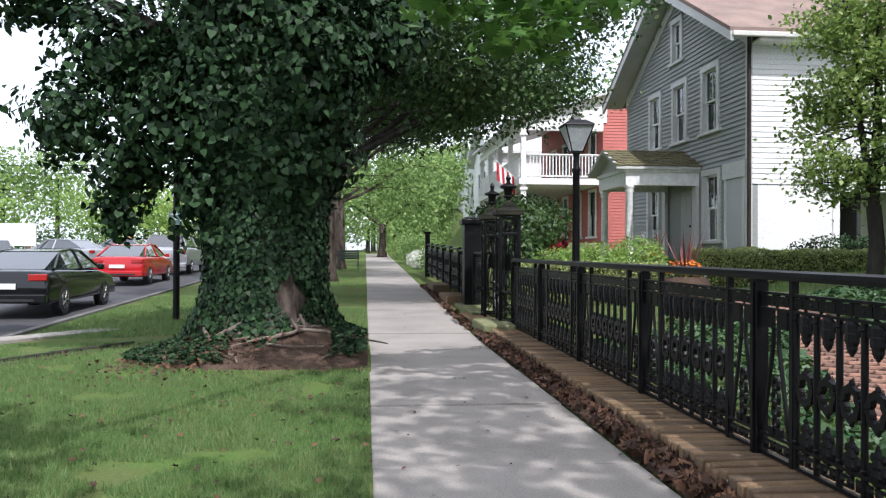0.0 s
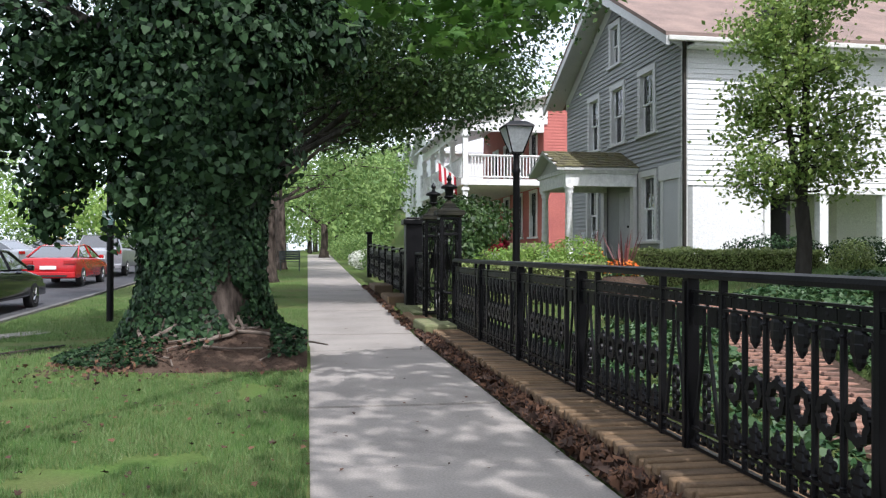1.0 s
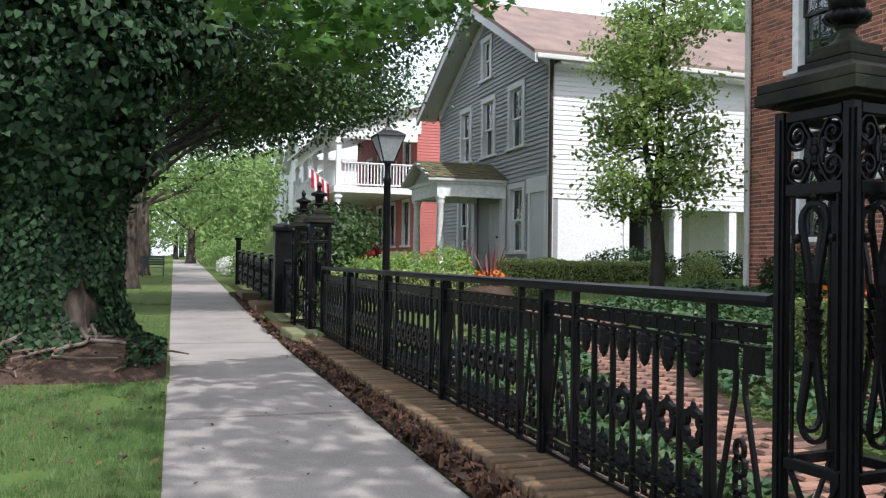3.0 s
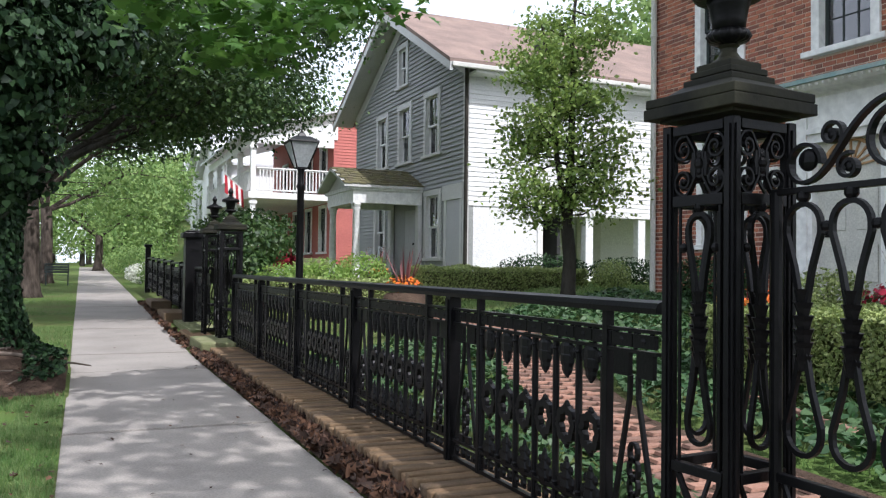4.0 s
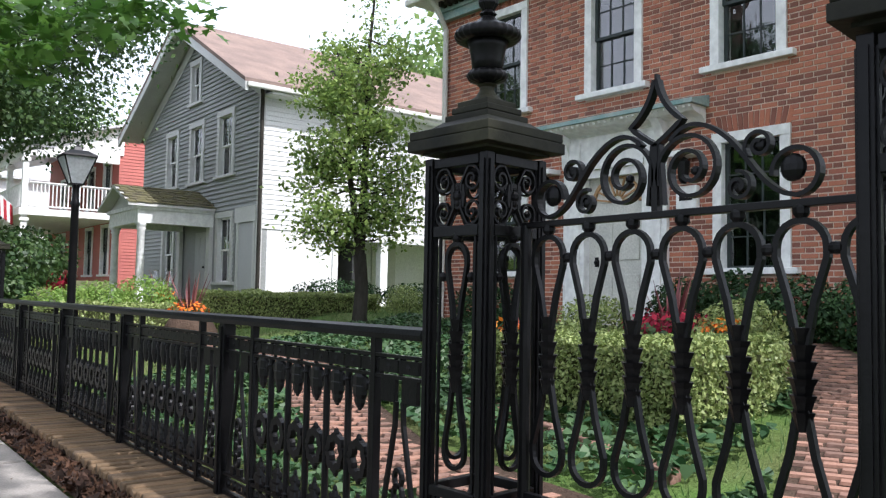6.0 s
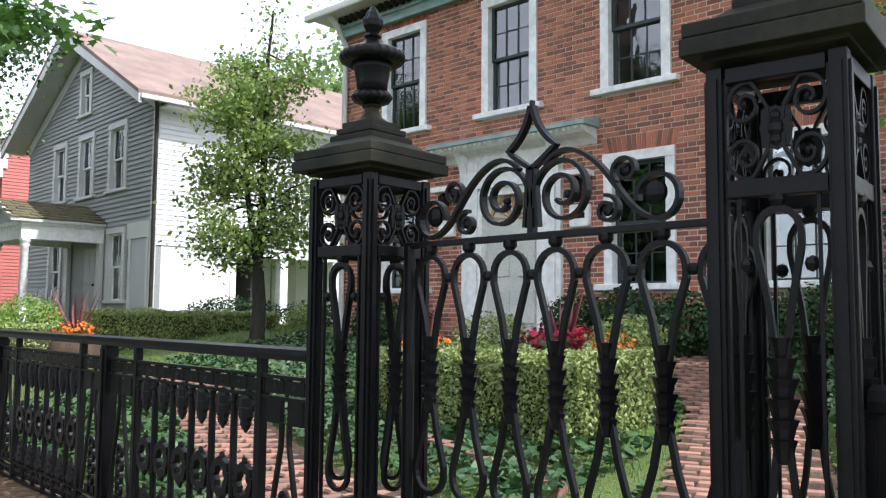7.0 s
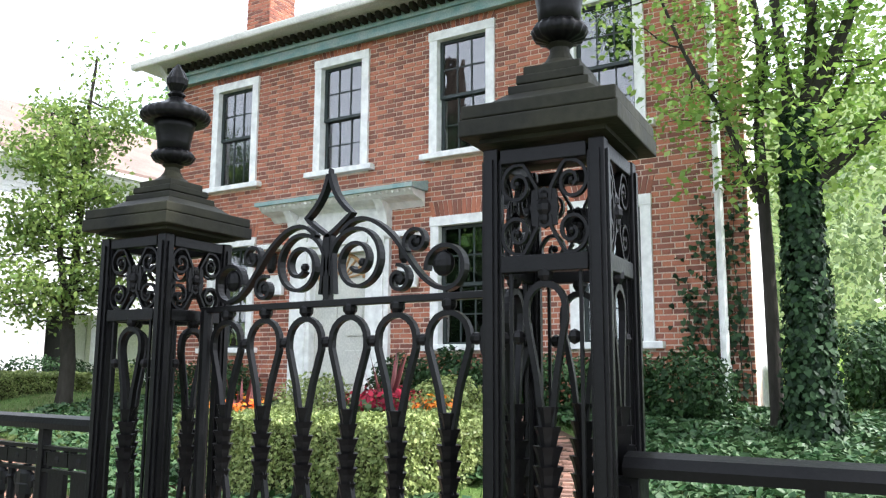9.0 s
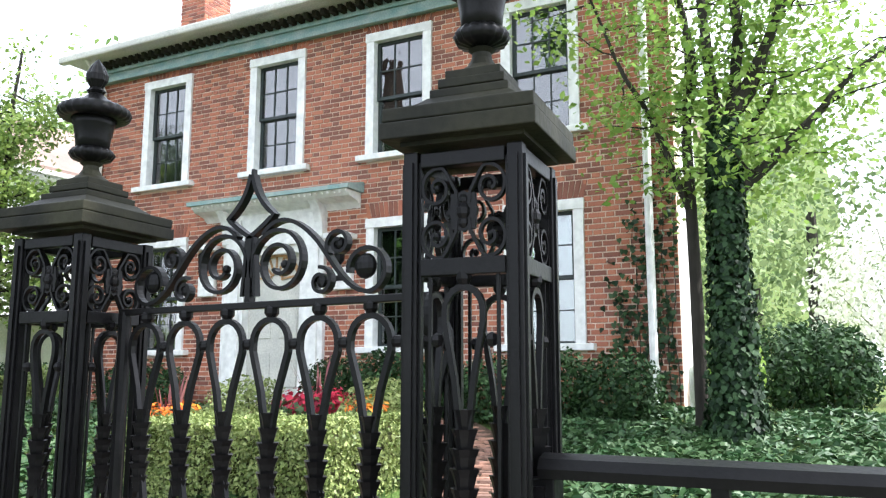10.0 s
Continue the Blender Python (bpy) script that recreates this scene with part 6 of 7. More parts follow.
def flower_bed(x, y, z, label, petal, n=260, r=0.4, size=0.07, spikes=16, high=0.75):
    b = thing("flower_bed", label, "flowers")
    bm = bmesh.new()
    g0 = yard_z(x, y) - 0.1
    lathe(bm, [(r * 1.5, g0), (r * 1.35, g0 + (z - g0) * 0.6), (r * 1.0, z - 0.01), (r * 0.4, z + 0.02)], (x, y, 0), 18)
    part("bed_mound", bm, SOIL, b, smooth=True)
    c, d = in_blobs([(x, y, z + 0.14, r, r, 0.18)], n, 0.3)
    tagged(leaves("petals", c, size, petal, b, KITE, d + np.array((0, 0, 0.6)), 0.5, 0), kind="stuff")
    c, d = in_blobs([(x, y, z + 0.07, r * 1.1, r * 1.1, 0.14)], n, 0.3)
    leaves("foliage", c, size, LEAF_DARK, b, KITE, d + np.array((0, 0, 0.6)), 0.5, 0)
    if spikes:
        bm = bmesh.new()
        for i in range(spikes):
            az, lean = i * 2.4, 0.12 + 0.5 * ((i * 37) % 10) / 10
            q = Vector((math.cos(az) * lean, math.sin(az) * lean, 1)).normalized() * high * (0.7 + 0.3 * math.sin(i))
            sd = Vector((-math.sin(az), math.cos(az), 0)) * 0.022
            p0 = Vector((x + 0.05 * math.cos(az), y + 0.05 * math.sin(az), z))
            v = [bm.verts.new(p0 - sd), bm.verts.new(p0 + sd), bm.verts.new(p0 + q * 0.6 + sd * 0.8), bm.verts.new(p0 + q), bm.verts.new(p0 + q * 0.6 - sd * 0.8)]
            bm.faces.new(v)
        part("sword_leaves", bm, SPIKE, b, "bronze sword-shaped leaves")
    return b


flower_bed(7.85, 5.67, 1.1, "crimson bedding plants round a bronze cordyline", FLOWER_RED, 420, 0.55, 0.09, 18, 0.85)
flower_bed(7.25, 4.6, 1.05, "orange and yellow marigolds at the hedge corner", FLOWER_ORANGE, 150, 0.25, 0.06, 0)
flower_bed(6.4, 6.45, 1.0, "orange begonias round a bronze cordyline behind the hedge", FLOWER_ORANGE, 260, 0.4, 0.07, 14, 0.7)
flower_bed(5.75, 14.6, 1.02, "bright orange begonias round a bronze cordyline", FLOWER_ORANGE, 300, 0.36, 0.075, 24, 0.95)
flower_bed(7.2, 20.3, 1.25, "orange begonias round a bronze cordyline by the porch", FLOWER_ORANGE, 160, 0.3, 0.08, 16, 0.9)

# garden urn with plants before the gallery, porch chairs
pot = thing("garden_urn", "white pedestal garden urn planted with red cordyline", "planter")
bm = bmesh.new()
lathe(bm, [(0.16, 0), (0.16, 0.08), (0.07, 0.14), (0.07, 0.22), (0.2, 0.3), (0.26, 0.55), (0.28, 0.58)], (5.9, 25.5, yard_z(5.9, 25.5)), 16)
part("bowl", bm, WHITE, pot, smooth=True)
c, d = in_blobs([(5.9, 25.5, yard_z(5.9, 25.5) + 0.85, 0.38, 0.38, 0.3)], 500, 0.3)
leaves("plants", c, 0.16, FLOWER_RED, pot, KITE, d, 0.5, 0)
for cy in (22.6, 23.7):
    ch = thing("porch_chair", "small metal chair on the porch", "chair", "porch chairs")
    cz = 1.2
    x0 = 7.7
    bm = bmesh.new()
    box(bm, x0, x0 + 0.42, cy, cy + 0.42, cz + 0.42, cz + 0.45, 0.01)
    part("seat", bm, WOOD, ch)
    bm = bmesh.new()
    tube(bm, [(x0 + 0.4, cy, cz + 0.45), (x0 + 0.48, cy, cz + 0.9), (x0 + 0.48, cy + 0.42, cz + 0.9), (x0 + 0.4, cy + 0.42, cz + 0.45)], 0.014, 6)
    for k in range(1, 4):
        tube(bm, [(x0 + 0.4, cy + 0.105 * k, cz + 0.45), (x0 + 0.48, cy + 0.105 * k, cz + 0.9)], 0.009, 5)
    part("backrest", bm, CHROME, ch)
    for lx_, ly_ in ((0.02, 0.02), (0.4, 0.02), (0.02, 0.4), (0.4, 0.4)):
        bm = bmesh.new()
        tube(bm, [(x0 + lx_, cy + ly_, cz + 0.42), (x0 + lx_, cy + ly_, cz)], 0.013, 6)
        part("leg", bm, CHROME, ch)


# ---- cars ----
def car(name, x, y, z, colour, label, length=4.7, width=1.8, high=1.45, van=False, heading=0.0):
    """A saloon seen from behind: body, glasshouse, wheels, lamps. Its nose points along +y."""
    c = thing(name, label, "car", place=(x, y, z))
    c.rotation_euler = (0, 0, radians(heading))
    k, h = length / 4.7, high / 1.45
    if van:
        prof = [(-2.3, 0.35), (-2.32, 0.9), (-2.2, 1.0), (1.5, 0.98), (2.2, 0.85), (2.35, 0.6), (2.3, 0.3)]
        top = [(-2.2, 0.98), (-1.95, 1.42), (0.5, 1.45), (1.45, 0.98)]
    else:
        prof = [(-2.32, 0.4), (-2.36, 0.62), (-2.3, 0.98), (-1.6, 1.03), (1.0, 0.98), (2.05, 0.82), (2.34, 0.62), (2.36, 0.32), (-2.2, 0.28)]
        top = [(-1.85, 1.02), (-1.0, 1.40), (-0.3, 1.45), (0.35, 1.42), (1.25, 0.97)]
    bm = bmesh.new()
    w = width / 2
    sections = [(-w, 0.86), (-w * 0.94, 0.97), (-w * 0.6, 1.0), (w * 0.6, 1.0), (w * 0.94, 0.97), (w, 0.86)]
    rings = []
    for sx, sc in sections:
        rings.append([bm.verts.new((sx, p * k * (0.98 if abs(sx) >= w else 1.0), (0.28 + (q - 0.28) * sc) * h)) for p, q in prof])
    for a, b in zip(rings, rings[1:]):
        for i in range(len(prof)):
            bm.faces.new((a[i], a[(i + 1) % len(prof)], b[(i + 1) % len(prof)], b[i]))
    bm.faces.new(rings[0])
    bm.faces.new(rings[-1][::-1])
    bmesh.ops.recalc_face_normals(bm, faces=bm.faces[:])
    bmesh.ops.bevel(bm, geom=[e for e in bm.edges if e.calc_face_angle(0) > 0.35], offset=0.045, segments=2, affect="EDGES", profile=0.5)
    body = part("body", bm, colour, c, smooth=True)
    bm = bmesh.new()
    rings = []
    for sx, lean in ((-w * 0.92, 0), (-w * 0.70, 1), (w * 0.70, 1), (w * 0.92, 0)):
        rings.append([bm.verts.new((sx, p * k, (1.0 + (q - 1.0) * (1 if lean else 0.02)) * h)) for p, q in top])
    for a, b in zip(rings, rings[1:]):
        for i in range(len(top) - 1):
            bm.faces.new((a[i], a[i + 1], b[i + 1], b[i]))
    part("glasshouse", bm, CAR_GLASS, c, "dark tinted windows")
    bm = bmesh.new()
    rings = []
    for sx in (-w * 0.72, -w * 0.4, w * 0.4, w * 0.72):
        rings.append([bm.verts.new((sx, p * k, (q + 0.012) * h)) for p, q in top[1:-1]])
    for a, b in zip(rings, rings[1:]):
        for i in range(len(top) - 3):
            bm.faces.new((a[i], a[i + 1], b[i + 1], b[i]))
    part("roof", bm, colour, c)
    for sx in (-1, 1):
        bm = bmesh.new()
        for p, q in zip(top, top[1:]):
            tube(bm, [(sx * w * (0.93 if p in (top[0],) else 0.71), p[0] * k, (p[1] + 0.005) * h), (sx * w * (0.93 if q in (top[-1],) else 0.71), q[0] * k, (q[1] + 0.005) * h)], 0.03, 5)
        tube(bm, [(sx * w * 0.93, -0.1 * k, 1.0 * h), (sx * w * 0.71, -0.15 * k, 1.43 * h)], 0.035, 5)
        part("pillar_trim", bm, colour, c)
        for py in (-1.4, 1.42):
            bm = bmesh.new()
            lathe(bm, [(0.2, -0.1), (0.315, -0.1), (0.33, -0.05), (0.33, 0.05), (0.315, 0.1), (0.2, 0.1)], (0, 0, 0), 24)
            bmesh.ops.rotate(bm, cent=(0, 0, 0), matrix=Matrix.Rotation(radians(90), 3, "Y"), verts=bm.verts[:])
            bmesh.ops.translate(bm, verts=bm.verts[:], vec=(sx * (w - 0.09), py * k, 0.33))
            wheel = part("tyre", bm, RUBBER, c)
            bm = bmesh.new()
            for q in range(5):
                a = q * 2 * math.pi / 5
                tube(bm, [(sx * (w + 0.012), py * k, 0.33), (sx * (w + 0.012), py * k + 0.2 * math.cos(a), 0.33 + 0.2 * math.sin(a))], 0.026, 5)
            lathe(bm, [(0.205, 0.0), (0.205, 0.03), (0.18, 0.03), (0.18, 0.0)], (0, 0, 0), 20)
            bmesh.ops.rotate(bm, cent=(0, 0, 0), matrix=Matrix.Rotation(radians(90), 3, "Y"), verts=bm.verts[-80:])
            bmesh.ops.translate(bm, verts=bm.verts[-80:], vec=(sx * (w - 0.005), py * k, 0.33))
            part("rim", bm, CHROME, wheel)
        bx("tail_lamp", min(sx * w * 0.55, sx * w * 0.96), max(sx * w * 0.55, sx * w * 0.96), -2.375 * k, -2.30 * k, 0.78 * h, 0.92 * h, TAIL, c, "red tail lamp", 0.015)
        bx("mirror", min(sx * (w + 0.02), sx * (w + 0.17)), max(sx * (w + 0.02), sx * (w + 0.17)), 0.75 * k, 0.87 * k, 0.96 * h, 1.1 * h, colour, c, bev=0.02)
    bx("number_plate", -0.26, 0.26, -2.39 * k, -2.365 * k, 0.6 * h, 0.72 * h, WHITE, c, "plain pale number plate")
    bx("bumper", -w * 0.97, w * 0.97, -2.42 * k, -2.30 * k, 0.3, 0.5, colour, c, bev=0.03)
    bx("bumper_trim", -w * 0.7, w * 0.7, -2.43 * k, -2.41 * k, 0.34, 0.40, RUBBER, c)
    return c


CAR_GLASS = paint("car_glass", (0.02, 0.024, 0.026), 0.04)
CAR_GLASS.node_tree.nodes["Principled BSDF"].inputs["Coat Weight"].default_value = 1.0
CAR_GLASS.node_tree.nodes["Principled BSDF"].inputs["Coat IOR"].default_value = 2.2
TAIL = paint("tail_lamp_red", (0.35, 0.01, 0.01), 0.15)
BLACK_CAR = paint("black_car_paint", (0.004, 0.004, 0.005), 0.12)
RED_CAR = paint("red_car_paint", (0.42, 0.012, 0.015), 0.2)
SILVER_CAR = paint("silver_car_paint", (0.42, 0.43, 0.45), 0.3, 0.5)
WHITE_CAR = paint("white_car_paint", (0.7, 0.7, 0.7), 0.25)
car("saloon_car", -7.75, 20.9, street_z(20.9) - 0.13, BLACK_CAR, "glossy black saloon car parked at the kerb", 4.8, 1.85, 1.46)
car("saloon_car", -8.65, 32.0, street_z(32) - 0.13, RED_CAR, "bright red saloon car parked at the kerb", 4.6, 1.78, 1.43)
car("minivan", -8.8, 39.5, street_z(39.5) - 0.13, SILVER_CAR, "silver minivan parked at the kerb", 4.8, 1.95, 1.75, van=True)
for i, (x, y, m_, lab) in enumerate(((-15.5, 44, SILVER_CAR, "grey car parked across the street"), (-18.5, 40, WHITE_CAR, "white car parked across the street"), (-14.2, 50, SILVER_CAR, "grey car parked across the street"), (-21.5, 43, WHITE_CAR, "white car parked across the street"))):
    car("parked_car", x, y, ground_z(-14, y) + 0.17, m_, lab, 4.6, 1.8, 1.5, van=bool(i % 2), heading=70)

# street sign pole, wooden poles, board on the far side
pole = thing("sign_post", "dark metal street pole with a small green sign", "sign")
bm = bmesh.new()
tube(bm, [(-3.95, 17.6, -0.1), (-3.95, 17.6, 4.6)], 0.07, 10)
part("pole", bm, IRON, pole)
bx("sign_plate", -4.08, -3.86, 17.5, 17.52, 2.0, 2.28, TEAL, pole, "small green sign plate")
bm = bmesh.new()
for z in (2.2, 2.1):
    box(bm, -4.05, -3.9, 17.49, 17.499, z, z + 0.03)
part("sign_lettering", bm, WHITE, pole)
up = thing("utility_pole", "pale wooden utility pole across the street", "pole")
bm = bmesh.new()
tube(bm, [(-16.6, 60, 0), (-16.6, 60, 9)], [0.16, 0.12], 10)
part("pole", bm, WOOD, up)
bm = bmesh.new()
for z in (7.6, 8.2):
    tube(bm, [(-16.6 + 1.5 * (i - 10), 60 - 4 * (i - 10) * 0.2, z - 0.6 * math.sin(math.pi * i / 20)) for i in range(21)], 0.02, 4)
part("cable", bm, IRON, up)
board = thing("notice_board", "blank white board on timber legs across the street", "board")
bx("panel", -20.5, -17.6, 46, 46.1, 1.7, 2.9, WHITE, board)
for x in (-20.0, -18.0):
    bx("leg", x - 0.08, x + 0.08, 46.1, 46.25, 0, 2.0, WOOD, board)
bench = thing("park_bench", "dark green slatted bench on the far verge", "bench")
bz = street_z(40)
for i in range(4):
    bx("slat", -1.35, -0.35, 39.6 + 0.1 * i, 39.68 + 0.1 * i, bz + 0.42, bz + 0.45, SASH, bench)
    bx("back_slat", -1.35, -0.35, 40.02, 40.05, bz + 0.52 + 0.11 * i, bz + 0.61 + 0.11 * i, SASH, bench)
for x in (-1.3, -0.42):
    bx("leg", x, x + 0.05, 39.6, 40.02, bz - 0.02, bz + 0.42, SASH, bench)
    bx("back_post", x, x + 0.05, 40.05, 40.09, bz - 0.02, bz + 0.95, SASH, bench)
# flag on the far pillar side
flag = thing("house_flag", "small striped flag hanging from the gallery", "flag")
bm = bmesh.new()
tube(bm, [(6.2, 33.6, 4.4), (5.2, 33.3, 5.2)], 0.02, 6)
part("flag_pole", bm, WHITE, flag)
FLAG_RED = mat("flag_red", (0.5, 0.03, 0.05), (0.4, 0.03, 0.04), 3, 0.8)
for i in range(7):
    bm = bmesh.new()
    a = [(5.25 + 0.11 * i, 33.32 + 0.03 * i, 5.15 - 0.085 * i), (5.25 + 0.11 * (i + 1), 33.32 + 0.03 * (i + 1), 5.15 - 0.085 * (i + 1))]
    vs = [bm.verts.new(p) for p in (a[0], a[1], (a[1][0] + 0.06, a[1][1] + 0.05, a[1][2] - 0.75), (a[0][0] + 0.03, a[0][1] + 0.05, a[0][2] - 0.75))]
    bm.faces.new(vs)
    part("stripe", bm, FLAG_RED if i % 2 == 0 else WHITE, flag)


# ---- distant woods ----
def far_woods(name, spots, label, leaf, count, size):
    w = thing(name, label, "woods", kind="stuff")
    c, d = clumped(spots, count // 8, 8, (size * 2, size * 2, size * 1.2))
    leaves("foliage", c, size, leaf, w, KITE, d * 0.8 + np.array((0, 0, 0.3)), 0.5, 0)
    bm = bmesh.new()
    for s in spots:
        tube(bm, [(s[0], s[1], -0.5), (s[0], s[1], s[2])], [0.35, 0.15], 6)
    part("trunks", bm, BARK_DARK, w)
    return w


far_woods("hillside_woods", [(14 + 7 * i + 2 * math.sin(i * 3), 72 + 9 * math.sin(i * 2.1) + 10 * j, 9 + 4 * j + 2.5 * math.sin(i + j) + 1.2 * i, 6.5, 6.5, 6) for i in range(8) for j in range(2)], "wooded hillside rising behind the houses", LEAF_FAR_HAZE, 26000, 0.55)
far_woods("street_woods", [(-6 + 3.4 * i, 92 + 4 * math.sin(i * 2.3), 7.5 + 1.5 * math.sin(i * 1.7), 3.4, 3.4, 5) for i in range(7)] + [(-5 + 2.6 * i, 80 + 3 * math.sin(i * 3), 3.2 + 0.5 * math.sin(i), 2.0, 2.0, 1.9) for i in range(6)], "pale green trees closing the end of the street", LEAF_FAR_HAZE, 24000, 0.33)
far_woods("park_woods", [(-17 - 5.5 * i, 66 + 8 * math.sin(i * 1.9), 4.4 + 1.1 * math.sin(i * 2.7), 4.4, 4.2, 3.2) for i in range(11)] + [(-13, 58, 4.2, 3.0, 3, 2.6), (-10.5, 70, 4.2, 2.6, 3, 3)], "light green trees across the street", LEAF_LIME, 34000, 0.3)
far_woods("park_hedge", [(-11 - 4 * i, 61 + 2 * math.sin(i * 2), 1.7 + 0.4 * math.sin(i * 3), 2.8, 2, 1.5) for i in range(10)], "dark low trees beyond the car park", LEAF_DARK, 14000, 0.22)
far_woods("tall_conifers", [(-34, 95, 9.5, 3.6, 3.6, 6), (-41, 98, 8.5, 4, 4, 5)], "tall grey-green trees behind the car park", LEAF_FAR_HAZE, 4000, 0.5)
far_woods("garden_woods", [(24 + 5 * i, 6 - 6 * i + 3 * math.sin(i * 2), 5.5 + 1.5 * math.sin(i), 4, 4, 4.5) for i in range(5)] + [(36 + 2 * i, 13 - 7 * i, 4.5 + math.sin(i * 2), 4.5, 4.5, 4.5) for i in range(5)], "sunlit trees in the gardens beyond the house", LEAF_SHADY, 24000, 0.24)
far_woods("back_woods", [(21 + 4 * i, 26 + 4 * i + 3 * math.sin(i * 2), 11 + math.sin(i), 3.4, 3.4, 3.2) for i in range(4)], "treetops showing above the roofs", LEAF_FAR_HAZE, 8000, 0.3)


# ---- pieces of the setting: wall bricks, path bricks, house bricks ----
# bricks on edge along the top of the low wall, those nearest the walk one by one
def wall_brick(seed):
    bm = bmesh.new()
    box(bm, -0.34, 0.30, -0.036, 0.036, -0.08, 0.0, 0.012)
    for v in bm.verts:
        v.co += 0.008 * Vector((noise.noise(v.co * 9 + Vector((seed, 0, 0))) * 1.6, 0.4 * noise.noise(v.co * 9 + Vector((0, seed, 0))), noise.noise(v.co * 9 + Vector((0, 0, seed)))))
    me = bpy.data.meshes.new("edge_brick")
    bm.to_mesh(me)
    bm.free()
    me.materials.append(STONE_BASE)
    return me


edge_meshes = [wall_brick(i * 3.1) for i in range(6)]
y, i = -4.85, 0
while y < 13.8:
    ob = new("edge_brick", edge_meshes[i % 6])
    ob.parent = low_wall
    ob.matrix_basis = pose(2.40 + 0.012 * math.sin(i * 1.9), y, 0.155 + 0.006 * math.sin(i * 2.7), 0, 1.2 * math.sin(i * 3.3), 1.5 * math.sin(i))
    y, i = y + 0.078, i + 1
# face course below the coping
y, i = -4.9, 0
bm = bmesh.new()
while y < 13.7:
    for k, z in enumerate((-0.12, -0.03)):
        o = 0.1 if k else 0.0
        box(bm, 2.05 + 0.006 * math.sin(i * 2 + k), 2.10, y + o, y + o + 0.205, z, z + 0.08)
    y, i = y + 0.215, i + 1
tagged(part("face_bricks", bm, STONE_BASE, low_wall), kind="stuff")


PATHS = (([(2.9, 1.6), (4.2, 1.75), (6.9, 3.0), (8.65, 4.8), (8.75, 7.9)], 0.55), ([(3.5, 2.2), (3.75, 5.2), (4.7, 7.8), (5.8, 10.6), (6.0, 13.6)], 0.42))


def on_paths(x, y):
    hit = np.zeros(len(x), bool)
    for line, w in PATHS:
        for (ax, ay), (cx, cy) in zip(line, line[1:]):
            t = np.clip(((x - ax) * (cx - ax) + (y - ay) * (cy - ay)) / ((cx - ax) ** 2 + (cy - ay) ** 2), 0, 1)
            hit |= np.hypot(x - ax - t * (cx - ax), y - ay - t * (cy - ay)) < w
    return hit


# brick garden paths
def brick_path(name, line, width, label):
    pth = thing(name, label, "path", kind="structure")
    verts, faces = [], []
    pts = [Vector((*p, 0)) for p in line]
    for a, b in zip(pts, pts[1:]):
        d = (b - a).normalized()
        s = Vector((-d.y, d.x, 0))
        n = int((b - a).length / 0.106)
        for i in range(n + 1):
            m = int(width / 0.212)
            for j in range(m):
                c = a + d * (i * 0.106 + 0.053) + s * ((j + 0.5) * 0.212 - width / 2 + (0.106 if i % 2 else 0))
                z = yard_z(c.x, c.y) + 0.045 + 0.006 * noise.noise(c * 7)
                base = len(verts)
                for dz, k in ((0, 0.9), (-0.02, 1.0)):
                    for u, v in ((-1, -1), (1, -1), (1, 1), (-1, 1)):
                        q = c + d * (0.048 * u * k) + s * (0.101 * v * k)
                        verts.append((q.x, q.y, z + dz))
                faces += [(base, base + 1, base + 2, base + 3)] + [(base + e, base + 4 + e, base + 4 + (e + 1) % 4, base + (e + 1) % 4) for e in range(4)]
    bm = bmesh.new()
    for a, b in zip(pts, pts[1:]):
        d = (b - a).normalized()
        s = Vector((-d.y, d.x, 0)) * (width / 2 + 0.05)
        n = 8
        for i in range(n):
            p, q = a.lerp(b, i / n), a.lerp(b, (i + 1) / n)
            bm.faces.new([bm.verts.new((v.x, v.y, yard_z(v.x, v.y) + 0.034)) for v in (p - s, q - s, q + s, p + s)])
    part("sand_bed", bm, SOIL, pth)
    me = bpy.data.meshes.new("paving_bricks")
    me.from_pydata(verts, [], faces)
    tagged(link_mesh("paving_bricks", me, PATH_BRICK, pth), kind="stuff")
    return pth


brick_path("brick_path", [(2.9, 1.6), (4.2, 1.75), (6.9, 3.0), (8.65, 4.8), (8.75, 7.9)], 0.86, "worn red brick garden path from the gate to the door")
brick_path("brick_walk", [(3.5, 2.2), (3.75, 5.2), (4.7, 7.8), (5.8, 10.6), (6.0, 13.6)], 0.64, "worn red brick garden walk along the fence")
# low brick edging of the bed
edging = thing("bed_edging", "low edging of pale orange bricks round the garden bed", "edging", kind="structure")
for i in range(14):
    bm = bmesh.new()
    y = 3.1 + 0.23 * i
    box(bm, 4.45 + 0.06 * i, 4.56 + 0.06 * i, y, y + 0.21, yard_z(4.5 + 0.06 * i, y) - 0.05, yard_z(4.5 + 0.06 * i, y) + 0.09, 0.01)
    part("edging_brick", bm, PATH_BRICK, edging)

# flemish bond over the front of the brick house
COURSE, JOINT = 0.0705, 0.017
STR, HDR = 0.203, 0.098
voids = [(y - WIN_W / 2 - 0.0, y + WIN_W / 2, z0, z1 + 0.24) for y, z0, z1 in BAYS_UP + BAYS_LOW] + [(DOOR[0] - DOOR[3] / 2, DOOR[0] + DOOR[3] / 2, 0.5, 4.0)]


def brick_mesh(l, seed):
    bm = bmesh.new()
    box(bm, -0.009, 0.02, 0, l, 0, COURSE - JOINT)
    bmesh.ops.delete(bm, geom=[f for f in bm.faces if f.normal.x > 0.9], context="FACES_ONLY")
    me = bpy.data.meshes.new("brick")
    bm.to_mesh(me)
    bm.free()
    me.materials.append(BRICK_ONE)
    return me


